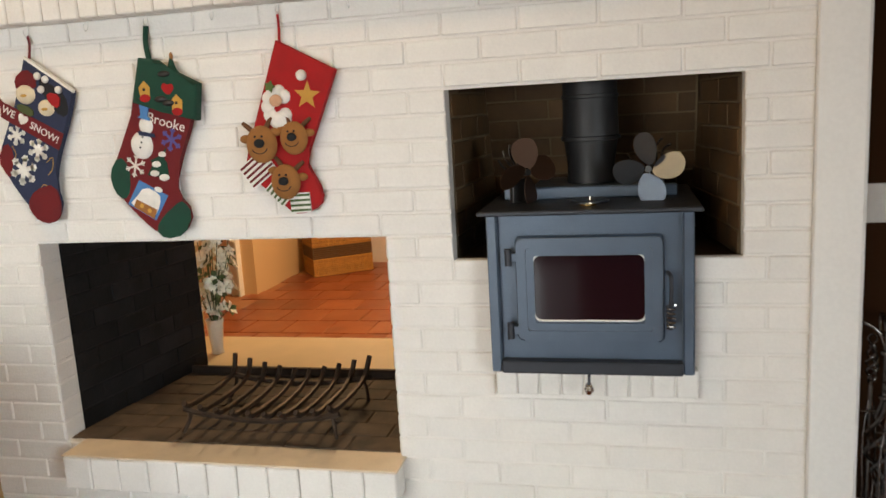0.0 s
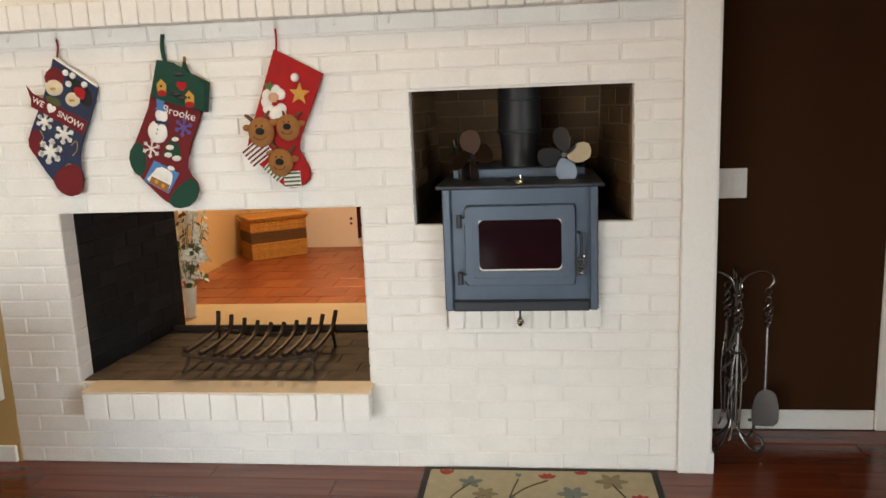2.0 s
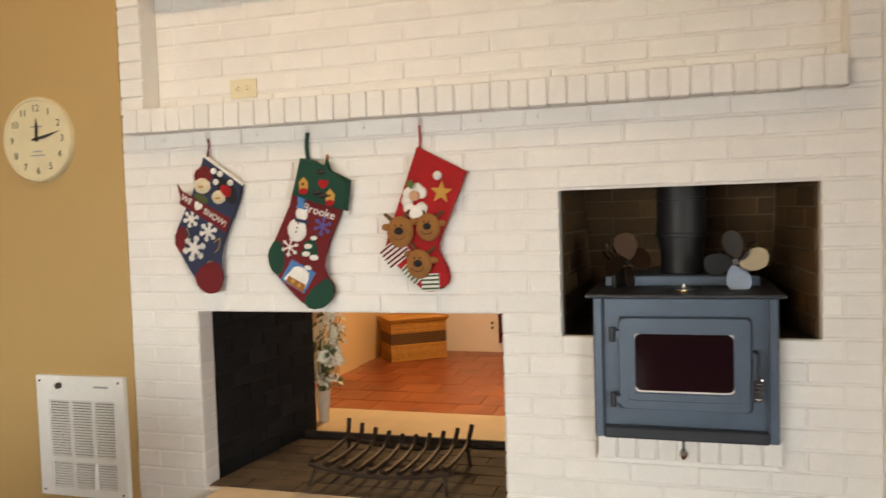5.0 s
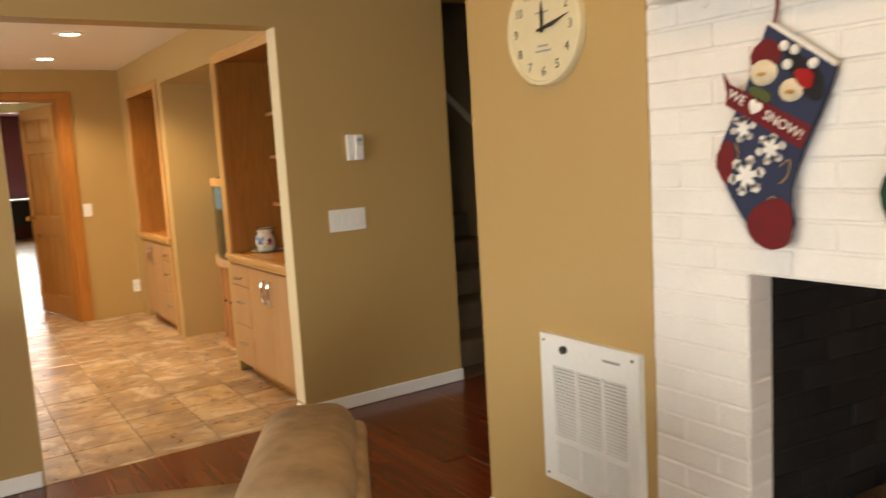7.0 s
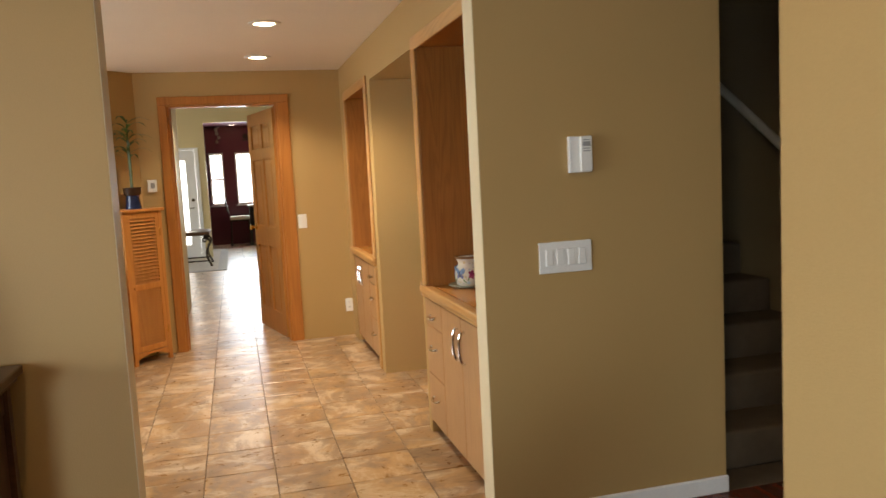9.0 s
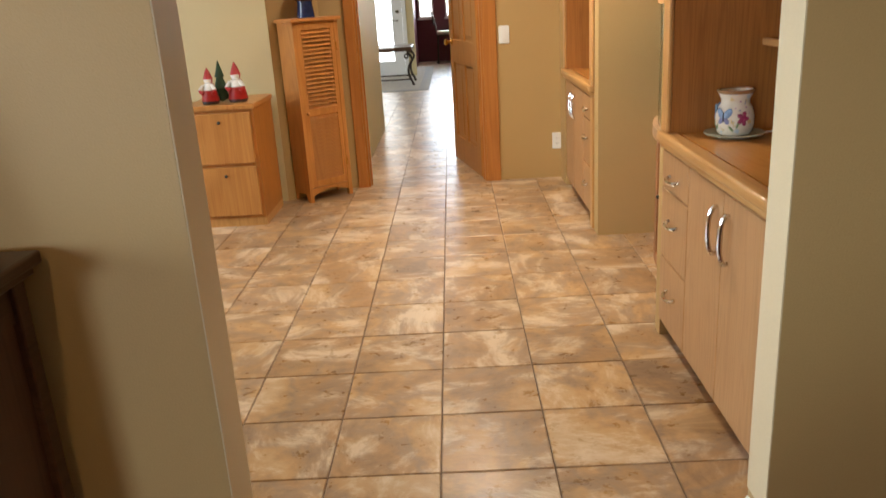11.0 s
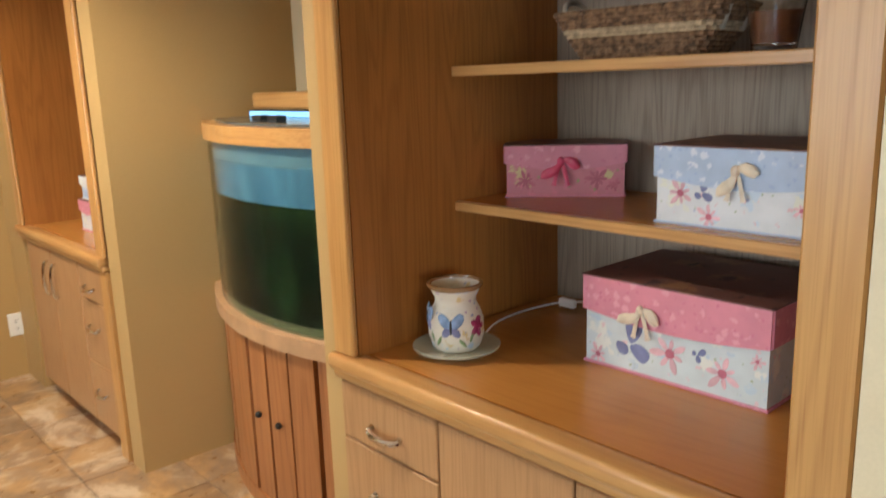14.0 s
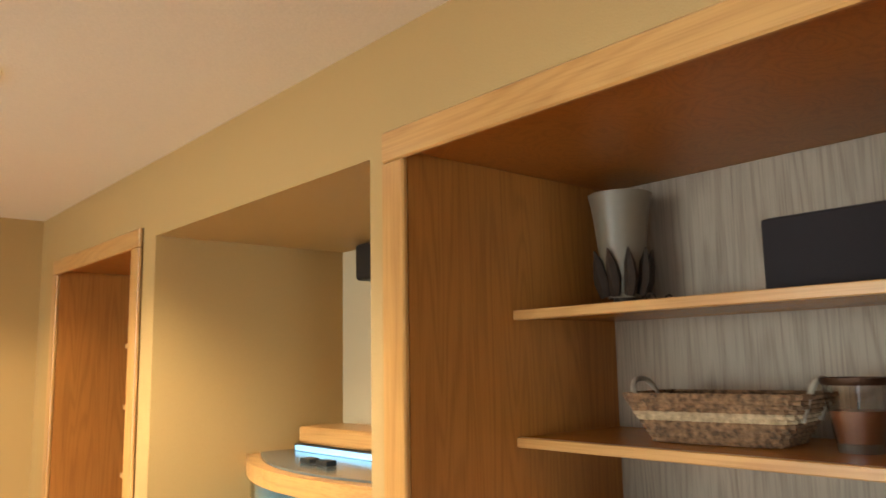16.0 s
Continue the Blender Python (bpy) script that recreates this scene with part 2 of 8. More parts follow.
def tile_material(name, stops, spread_scale, rough, veil=(0.60, 0.50, 0.38), veil_amount=0.0):
    m, t, b = nodes_of(name)
    v = coords(t, spread=True)
    a = noise_tex(t, v, spread_scale * 0.8, 7.0, 0.58, 0.35)
    c = noise_tex(t, v, spread_scale * 5.0, 5.0, 0.7, 0.2)
    e = noise_tex(t, coords(t, (1.0, 1.6, 1.0), spread=True), spread_scale * 1.1, 9.0, 0.68, 0.45)
    col = ramp(t, a, stops)
    col = mixed(t, col, ramp(t, c, [(0.30, (0.80, 0.76, 0.72)), (0.62, (1.0, 1.0, 1.0))]), 0.55, "MULTIPLY")
    if veil_amount:
        col = mixed(t, col, veil, ramp(t, e, [(0.51, (0, 0, 0)), (0.63, (veil_amount,) * 3)]))
        col = mixed(t, col, ramp(t, e, [(0.34, (0.50, 0.46, 0.43)), (0.48, (1, 1, 1))]), 0.60, "MULTIPLY")
    info = t.nodes.new("ShaderNodeObjectInfo")
    col = mixed(t, col, ramp(t, info.outputs["Random"], [(0, (0.84, 0.82, 0.80)), (1, (1.0, 1.0, 1.0))]), 1.0, "MULTIPLY")
    t.links.new(col, b.inputs["Base Color"])
    rr = t.nodes.new("ShaderNodeMapRange")
    t.links.new(c, rr.inputs["Value"])
    rr.inputs["To Min"].default_value, rr.inputs["To Max"].default_value = rough - 0.08, rough + 0.12
    t.links.new(rr.outputs[0], b.inputs["Roughness"])
    bump(t, b, c, 0.25, 0.002)
    return m


PLANK = plank_material()
TILE = tile_material("mottled_slate_look_tile", [(0.34, (0.29, 0.19, 0.115)), (0.43, (0.44, 0.265, 0.125)), (0.50, (0.35, 0.24, 0.155)), (0.57, (0.51, 0.315, 0.145)), (0.68, (0.58, 0.41, 0.24))], 3.2, 0.28, (0.70, 0.57, 0.42), 0.80)
GROUT = surface("brown_grout", (0.19, 0.13, 0.085), 0.8, var=0.15, scale=20, grain=200, relief=0.4)
TERRACOTTA = tile_material("terracotta_tile", [(0.3, (0.14, 0.034, 0.015)), (0.5, (0.22, 0.055, 0.022)), (0.72, (0.33, 0.105, 0.042))], 3.0, 0.32)
TERRA_GROUT = surface("terracotta_grout", (0.30, 0.13, 0.06), 0.8, var=0.15, scale=20, grain=200, relief=0.4)


def fabric(name, color, var=0.15, relief=0.6):
    return surface(name, color, 0.92, var=var, scale=25, grain=420, relief=relief)


def clear(name, color, rough=0.0, ior=1.45):
    m, t, b = nodes_of(name)
    b.inputs["Base Color"].default_value = (*color, 1)
    b.inputs["Roughness"].default_value, b.inputs["IOR"].default_value = rough, ior
    b.inputs["Transmission Weight"].default_value = 1.0
    return m


def glow(name, color, strength):
    m, t, b = nodes_of(name)
    b.inputs["Base Color"].default_value = (*color, 1)
    b.inputs["Emission Color"].default_value, b.inputs["Emission Strength"].default_value = (*color, 1), strength
    return m


GLASS = clear("clear_glass", (0.97, 0.99, 0.98))
TANK_GLASS = clear("wet_tank_glass", (0.95, 0.99, 0.98), 0.0, 1.12)
LAMP_GLOW = glow("lit_lamp_lens", (1.0, 0.86, 0.62), 14.0)
TUBE_GLOW = glow("lit_aquarium_tube", (0.25, 0.62, 1.0), 0.8)
OUTSIDE = glow("bright_daylight_backdrop", (0.93, 0.97, 1.0), 3.2)

# ---- mesh helpers ----
def box(bm, x0, x1, y0, y1, z0, z1, bevel=0.0, segments=1):
    made = bmesh.ops.create_cube(bm, size=1.0)["verts"]
    for v in made:
        v.co = Vector(((x0 + x1) / 2 + v.co.x * (x1 - x0), (y0 + y1) / 2 + v.co.y * (y1 - y0), (z0 + z1) / 2 + v.co.z * (z1 - z0)))
    if bevel:
        edges = list({e for v in made for e in v.link_edges})
        bmesh.ops.bevel(bm, geom=edges, offset=bevel, segments=segments, affect="EDGES", profile=0.5)
    return bm


def cyl(bm, p, q, r, r2=None, n=16):
    p, q = Vector(p), Vector(q)
    made = bmesh.ops.create_cone(bm, cap_ends=True, segments=n, radius1=r, radius2=r if r2 is None else r2, depth=(q - p).length)["verts"]
    m = Matrix.Translation((p + q) / 2) @ (q - p).to_track_quat("Z", "Y").to_matrix().to_4x4()
    bmesh.ops.transform(bm, matrix=m, verts=made)
    return bm


def ball(bm, c, r, sx=1, sy=1, sz=1, n=12):
    made = bmesh.ops.create_uvsphere(bm, u_segments=n, v_segments=max(6, n * 2 // 3), radius=r)["verts"]
    for v in made:
        v.co = Vector((c[0] + v.co.x * sx, c[1] + v.co.y * sy, c[2] + v.co.z * sz))
    return bm


def tube(bm, points, r, n=8):
    pts = [Vector(p) for p in points]
    radii = r if isinstance(r, (list, tuple)) else [r] * len(pts)
    rings, side = [], None
    for i, p in enumerate(pts):
        d = (pts[min(i + 1, len(pts) - 1)] - pts[max(i - 1, 0)]).normalized()
        if side is None:
            side = d.orthogonal().normalized()
        side = (side - d * side.dot(d)).normalized()
        up = d.cross(side)
        rings.append([bm.verts.new(p + radii[i] * (math.cos(a) * side + math.sin(a) * up)) for a in (2 * math.pi * j / n for j in range(n))])
    for a, b in zip(rings, rings[1:]):
        for j in range(n):
            bm.faces.new((a[j], a[(j + 1) % n], b[(j + 1) % n], b[j]))
    bm.faces.new(rings[0][::-1])
    bm.faces.new(rings[-1])
    return bm


def lathe(bm, profile, c=(0, 0, 0), n=28, start=0.0, stop=360.0):
    full = stop - start >= 359.9
    count = n if full else n + 1
    rings = []
    for r, z in profile:
        rings.append([bm.verts.new((c[0] + r * math.cos(a), c[1] + r * math.sin(a), c[2] + z)) for a in (radians(start + (stop - start) * j / n) for j in range(count))])
    for a, b in zip(rings, rings[1:]):
        for j in range(n):
            k = (j + 1) % count
            bm.faces.new((a[j], a[k], b[k], b[j]))
    return bm


def slab(bm, outline, y0, y1, axis="y"):
    """A flat shape with thickness: an outline of (x, z) pushed from y0 to y1, or of (x, y) pushed along z."""
    def at(u, v, w):
        return (u, w, v) if axis == "y" else (u, v, w) if axis == "z" else (w, u, v)
    front = [bm.verts.new(at(u, v, y0)) for u, v in outline]
    back = [bm.verts.new(at(u, v, y1)) for u, v in outline]
    bm.faces.new(front)
    bm.faces.new(back[::-1])
    n = len(outline)
    for i in range(n):
        bm.faces.new((front[i], back[i], back[(i + 1) % n], front[(i + 1) % n]))
    return bm


def rounded(pts, steps=3, closed=True):
    """A smoother outline from a coarse one."""
    for _ in range(steps):
        out = []
        for i in range(len(pts)):
            a, b = Vector(pts[i]), Vector(pts[(i + 1) % len(pts)])
            out += [tuple(a * 0.75 + b * 0.25), tuple(a * 0.25 + b * 0.75)]
        pts = out
    return pts


def rounded_chain(pts):
    """Softened corners along an open line that keeps its two ends."""
    out = [pts[0]]
    for p, q in zip(pts, pts[1:]):
        a, b = Vector(p), Vector(q)
        out += [tuple(a * 0.75 + b * 0.25), tuple(a * 0.25 + b * 0.75)]
    return out + [pts[-1]]


def smooth_path(pts, steps=6):
    p = [Vector(v) for v in pts]
    p = [p[0]] + p + [p[-1]]
    out = []
    for i in range(1, len(p) - 2):
        a, b, c, d = p[i - 1:i + 3]
        for s in range(steps):
            u = s / steps
            out.append(0.5 * ((2 * b) + (c - a) * u + (2 * a - 5 * b + 4 * c - d) * u * u + (3 * b - a - 3 * c + d) * u ** 3))
    return out + [p[-2]]


def mesh_of(name, bm, material, smooth=False):
    bmesh.ops.recalc_face_normals(bm, faces=bm.faces)
    me = bpy.data.meshes.new(name)
    bm.to_mesh(me)
    bm.free()
    me.materials.append(material)
    if smooth:
        me.shade_smooth()
        me.set_sharp_from_angle(angle=radians(40))
    return me


def part(name, bm, material, parent, label="", smooth=False):
    ob = new(name, mesh_of(name, bm, material, smooth))
    ob.parent = parent
    return tagged(ob, label)


def thing(name, x, y, z, label, category, group="", turn=0.0, kind=""):
    ob = new(name)
    ob.empty_display_size = 0.1
    ob.matrix_world = pose(x, y, z, 0, 0, turn)
    return tagged(ob, label, category, group, kind)


def solid(name, bm, material, label="", category="", kind="structure", smooth=False, group=""):
    """A top-level mesh in world places."""
    return tagged(new(name, mesh_of(name, bm, material, smooth)), label, category, group, kind)


def fresh():
    return bmesh.new()


def boxed(*args, **kw):
    return box(bmesh.new(), *args, **kw)

# ---- the building's shell ----
YF = 2.215            # face of the fireplace wall
XE = -4.62            # face of the wall with the hall opening
XD = -8.72            # face of the wall with the pine door
YC = 2.175            # face of the built-in cabinets
HALL_TOP = 2.345
BRICK_TOP = 2.345      # underside of the tan wall over the brick
ALCOVE_TOP = 2.34


def wall(name, spans, material, label, category="wall"):
    bm = fresh()
    for s in spans:
        box(bm, *s)
    return solid(name, bm, material, label, category)


# living room: tan walls round the brick, and the wall above it
wall("wall_north", [(-3.07, -2.24, YF - 0.005, 2.62, 0, BRICK_TOP), (-3.07, 0.60, YF - 0.005, 2.62, BRICK_TOP, 3.4), (0.60, 3.0, YF - 0.005, 2.62, ALCOVE_TOP, 3.4)], TAN, "tan painted wall around the white brick chimney breast")
wall("wall_brown", [(0.60, 3.0, 2.625, 2.74, 0, ALCOVE_TOP)], BROWN, "dark brown painted wall of the alcove beside the fireplace")
wall("alcove_ceiling", [(0.60, 3.0, YF + 0.0, 2.74, ALCOVE_TOP + 0.003, 2.42)], CEILING, "grey-white low ceiling of the brown alcove", "ceiling")
wall("wall_west", [(XE - 0.15, XE, -3.6, 0.822, 0, 4.4), (XE - 0.15, XE, 0.822, 2.115, 2.09, 4.4), (XE - 0.12, XE, 2.115, 3.15, 0, 4.4), (XE - 0.15, XE, 3.15, 4.15, 2.30, 4.4), (XE - 0.15, XE, 4.15, 4.75, 0, 4.4)], TAN, "tan painted wall with the wide hall opening and stair opening")
wall("wall_east", [(3.0, 3.15, -3.6, -2.6, 0, 4.4), (3.0, 3.15, -1.2, 2.74, 0, 4.4), (3.0, 3.15, -2.6, -1.2, 0, 0.75), (3.0, 3.15, -2.6, -1.2, 2.15, 4.4)], TAN, "tan painted wall with a window")
wall("wall_south", [(XE, -4.1, -3.75, -3.6, 0, 4.4), (-0.5, 3.0, -3.75, -3.6, 0, 4.4), (-4.1, -0.5, -3.75, -3.6, 0, 0.20), (-4.1, -0.5, -3.75, -3.6, 2.05, 4.4)], TAN, "tan painted wall with the wide window")
# vaulted ceiling: one slope either side of the ridge
bm = fresh()
slab(bm, [(2.62, 3.10), (-0.6, 4.30), (-0.6, 4.42), (2.62, 3.22)], XE - 0.15, 3.15, "x")
slab(bm, [(-0.6, 4.30), (-3.75, 2.9), (-3.75, 3.02), (-0.6, 4.42)], XE - 0.15, 3.15, "x")
slab(bm, [(4.75, 2.05), (2.62, 3.07), (2.62, 3.19), (4.75, 2.17)], XE - 0.15, -3.0, "x")
solid("ceiling_living", bm, CEILING, "white vaulted ceiling over the living room", "ceiling")
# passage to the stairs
wall("wall_passage", [(-3.07, -2.95, 2.62, 4.75, 0, 2.9), (XE, -2.95, 4.75, 4.87, 0, 2.9)], DARK_HALL, "tan wall of the passage to the stairs, dimmed in its colour")
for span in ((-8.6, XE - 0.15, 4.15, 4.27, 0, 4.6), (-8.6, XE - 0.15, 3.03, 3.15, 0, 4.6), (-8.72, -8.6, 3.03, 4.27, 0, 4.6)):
    wall("wall_stairwell", [span], DARK_HALL, "olive wall of the stairwell, dimmed in its colour")
wall("stairwell_ceiling", [(-8.72, XE - 0.15, 3.03, 4.27, 4.6, 4.7)], CEILING, "white ceiling of the stairwell", "ceiling")
# hall and study beyond the opening
wall("ceiling_hall", [(XD - 0.12, XE - 0.15, -2.6, 3.03, HALL_TOP, HALL_TOP + 0.1)], CEILING, "pinkish white flat ceiling with recessed lamps", "ceiling")
wall("wall_hall_end", [(XD - 0.12, XD, 0.49, 0.735, 0, HALL_TOP), (XD - 0.12, XD, 0.735, 1.63, 2.075, HALL_TOP), (XD - 0.12, XD, 1.63, 3.03, 0, HALL_TOP)], TAN, "olive tan wall around the pine door")
bm = fresh()
slab(bm, [(XD, 0.49), (-8.424, 0.191), (-8.544, 0.191), (XD - 0.12, 0.37), (XD - 0.12, 0.49)], 0, HALL_TOP, "z")
solid("wall_hall_angle", bm, TAN, "olive tan angled corner of the hall wall", "wall")
wall("wall_hall_south", [(-8.544, -8.424, -2.6, 0.19, 0, HALL_TOP), (-8.544, -7.4, -2.72, -2.6, 0, HALL_TOP), (-5.2, XE - 0.15, -2.72, -2.6, 0, HALL_TOP), (-7.4, -5.2, -2.72, -2.6, 0, 0.85), (-7.4, -5.2, -2.72, -2.6, 2.15, HALL_TOP)], CREAM, "cream painted wall of the study corner")
for wx0, wx1, wz in ((-7.33, -7.215, 2.07), (-5.93, -5.865, 2.07), (-8.72, -8.46, 2.115)):
    wall("wall_pier", [(wx0, wx1, YC, 2.95, 0, wz)], TAN, "tan painted pier between the built-in cabinets")
wall("wall_over_cabinets", [(XD, XE - 0.15, YC, 2.95, 2.115, HALL_TOP)], TAN, "tan painted wall above the built-in cabinets")
wall("niche_head", [(-7.33, -5.865, YC, 2.95, 2.07, 2.115)], TAN, "tan painted head of the aquarium niche")
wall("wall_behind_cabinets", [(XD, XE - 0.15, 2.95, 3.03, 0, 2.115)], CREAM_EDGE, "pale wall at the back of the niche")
# Thin paler sheets laid over the tan jamb faces.
wall("wall_end_edge", [(XE - 0.12, XE - 0.001, 2.1115, 2.1145, 0.085, 2.09)], CREAM_EDGE, "thin paler sheet on the edge of the hall opening")
wall("wall_jamb_edge", [(XE - 0.15, XE - 0.001, 0.8225, 0.8255, 0.0, 2.09)], CREAM_EDGE, "thin paler sheet on the edge of the hall opening")

# the post at the end of the brick
bm = fresh()
box(bm, 0.478, 0.598, YF - 0.022, YF + 0.02, 0, ALCOVE_TOP, 0.003)
box(bm, 0.580, 0.604, YF - 0.018, 2.625, 0.0, ALCOVE_TOP, 0.003)
box(bm, 0.585, 0.612, YF - 0.024, YF + 0.03, 0, 0.085, 0.003)
solid("post_trim", bm, TRIM, "white painted corner post beside the brick wall", "trim")


def baseboard(spans, label="white painted baseboard"):
    bm = fresh()
    for s in spans:
        box(bm, *s, 0.006)
    return solid("baseboard", bm, TRIM, label, "baseboard")


baseboard([(0.606, 1.36, 2.611, 2.6245, 0, 0.088)])
baseboard([(XE + 0.0005, XE + 0.016, 2.10, 3.155, 0, 0.075), (XE - 0.10, XE + 0.016, 2.098, 2.1105, 0, 0.075)])
baseboard([(XE + 0.0005, XE + 0.016, -3.6, 0.815, 0, 0.075)])
baseboard([(-3.07, -2.25, YF - 0.020, YF - 0.0055, 0, 0.075)])
bm = fresh()
box(bm, 0.606, 3.0, 2.600, 2.6245, ALCOVE_TOP - 0.045, ALCOVE_TOP + 0.0025, 0.004)
solid("crown_trim", bm, TRIM, "white crown moulding over the brown wall", "trim")
bm = fresh()
box(bm, 1.362, 1.43, 2.605, 2.6245, 0, 2.06, 0.004)
solid("door_trim", bm, TRIM, "white door casing on the brown wall", "trim")

# sub-floors under the pieces
solid("floor_living", boxed(XE + 0.0, 3.15, -3.75, 4.87, -0.12, -0.006), PLANK, "polished cherry laminate floor", "floor")
solid("floor_hall", boxed(-21.0, XE, -2.72, 3.03, -0.12, -0.004), GROUT, "brown grout under mottled tan floor tiles", "floor")
solid("floor_stairwell", boxed(-8.72, XE, 3.031, 4.27, -0.12, 0.0), CARPET, "carpeted floor of the stairwell", "floor")

# ---- built-in cabinets ----
def bow_handle(name, parent, a, b, out, r=0.0076):
    a, b, o = Vector(a), Vector(b), Vector(out)
    pts = [a, a + o * 0.55, a * 0.8 + b * 0.2 + o * 0.95, (a + b) / 2 + o * 1.08, a * 0.2 + b * 0.8 + o * 0.95, b + o * 0.55, b]
    return part(name, tube(fresh(), smooth_path(pts, 4), r, 8), CHROME, parent, "chrome bow handle", True)


def cabinet(x0, x1, mirror, label):
    """Unit from x0 to x1 (opening), in local places with x from 0."""
    w, d = x1 - x0, 0.69
    c = thing("built_in_cabinet", x0, YC, 0, label, "cabinet", "built-in cabinets")

    def X(a, b):
        return (a, b) if not mirror else (w - b, w - a)
    bm = fresh()
    box(bm, 0.002, w - 0.002, 0.075, d, 0.0, 0.07)
    box(bm, 0.0, w, 0.014, d, 0.07, 0.755)
    part("carcass", bm, OAK_PALE, c)
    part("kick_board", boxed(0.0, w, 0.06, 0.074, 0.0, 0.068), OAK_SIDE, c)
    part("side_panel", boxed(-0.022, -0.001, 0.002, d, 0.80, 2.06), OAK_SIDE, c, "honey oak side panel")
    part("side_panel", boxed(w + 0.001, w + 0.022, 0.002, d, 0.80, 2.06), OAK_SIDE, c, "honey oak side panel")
    part("back_panel", boxed(-0.02, w + 0.02, d + 0.001, d + 0.012, 0.80, 2.06), OAK_BACK, c, "oak back panel with daylight grey in its colour")
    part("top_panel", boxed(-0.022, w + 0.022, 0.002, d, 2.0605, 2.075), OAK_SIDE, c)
    # worktop with a rounded nosing and a lip below it
    bm = fresh()
    box(bm, -0.001, w + 0.001, 0.03, d, 0.790, 0.815)
    part("worktop", bm, OAK_TOP, c, "honey oak worktop")
    bm = fresh()
    box(bm, -0.085, w + 0.070, -0.030, 0.029, 0.780, 0.8165, 0.010, 3)
    box(bm, -0.08, w + 0.066, -0.018, 0.020, 0.757, 0.781, 0.008, 2)
    part("nosing", bm, OAK_X, c, "rounded oak nosing", True)
    # face frame
    part("stile", boxed(-0.075, 0.0, -0.014, 0.0015, 0.817, 2.045, 0.004), OAK, c)
    part("stile", boxed(w + 0.006, w + 0.086, -0.014, 0.0015, 0.817, 2.045, 0.004), OAK, c)
    part("rail", boxed(-0.075, w + 0.086, -0.0142, 0.0015, 2.0455, 2.115, 0.004), OAK_X, c)
    part("stile", boxed(w - 0.004, w + 0.072, -0.008, 0.012, 0.0, 0.755, 0.003), OAK, c)
    # drawers and doors
    dw = 0.262
    for z0, z1, hz in ((0.613, 0.748, 0.668), (0.347, 0.608, 0.504), (0.078, 0.342, 0.230)):
        a, b = X(-0.070 if not mirror else 0.0, dw - 0.003) if not mirror else (w - dw + 0.003, w - 0.006)
        dr = part("drawer", boxed(a + 0.003, b, -0.006, 0.0135, z0, z1, 0.003), OAK_PALE, c)
        mid = (a + b) / 2
        bow_handle("handle", dr, (mid - 0.048, -0.006, hz), (mid + 0.048, -0.006, hz), (0, -0.022, -0.008))
    half = (w - dw) / 2
    for k in range(2):
        a, b = X(dw + k * half, dw + (k + 1) * half)
        dr = part("door", boxed(a + 0.002, b - 0.002, -0.006, 0.0135, 0.078, 0.748, 0.003), OAK_PALE, c)
        right = (k == 0) != mirror
        hx = b - 0.052 if right else a + 0.052
        bow_handle("handle", dr, (hx, -0.006, 0.690), (hx, -0.006, 0.55), (0, -0.024, 0))
    # shelves
    for z in (1.110, 1.424, 1.711):
        sh = fresh()
        box(sh, 0.0, w, 0.322, d, z, z + 0.018)
        part("shelf", sh, OAK_TOP, c)
        part("shelf_edge", boxed(0.0, w, 0.305, 0.3215, z - 0.004, z + 0.0185, 0.002), OAK_X, c)
    return c


cabinet(-5.795, -4.845, False, "honey oak built-in cabinet with pale drawers and half-full shelves")
cabinet(-8.385, -7.425, True, "honey oak built-in cabinet with pale drawers near the pine door")

# ---- stove and fireplace things ----
def ring_outline(w, h, r, n=4):
    pts = []
    for cx, cz, a0 in ((w / 2 - r, h / 2 - r, 0), (-w / 2 + r, h / 2 - r, 90), (-w / 2 + r, -h / 2 + r, 180), (w / 2 - r, -h / 2 + r, 270)):
        pts += [(cx + r * math.cos(radians(a0 + 90 * k / n)), cz + r * math.sin(radians(a0 + 90 * k / n))) for k in range(n + 1)]
    return pts


def frame_ring(bm, cx, cz, w, h, r, border, y0, y1):
    """A rounded frame with a hole, in the plane of x and z."""
    outer, inner = ring_outline(w, h, r), ring_outline(w - 2 * border, h - 2 * border, max(0.004, r - border * 0.5))
    loops = [[bm.verts.new((cx + u, y, cz + v)) for u, v in o] for o, y in ((outer, y1), (outer, y0), (inner, y0), (inner, y1))]
    n = len(outer)
    for a, b in zip(loops, loops[1:]):
        for i in range(n):
            bm.faces.new((a[i], a[(i + 1) % n], b[(i + 1) % n], b[i]))
    return bm


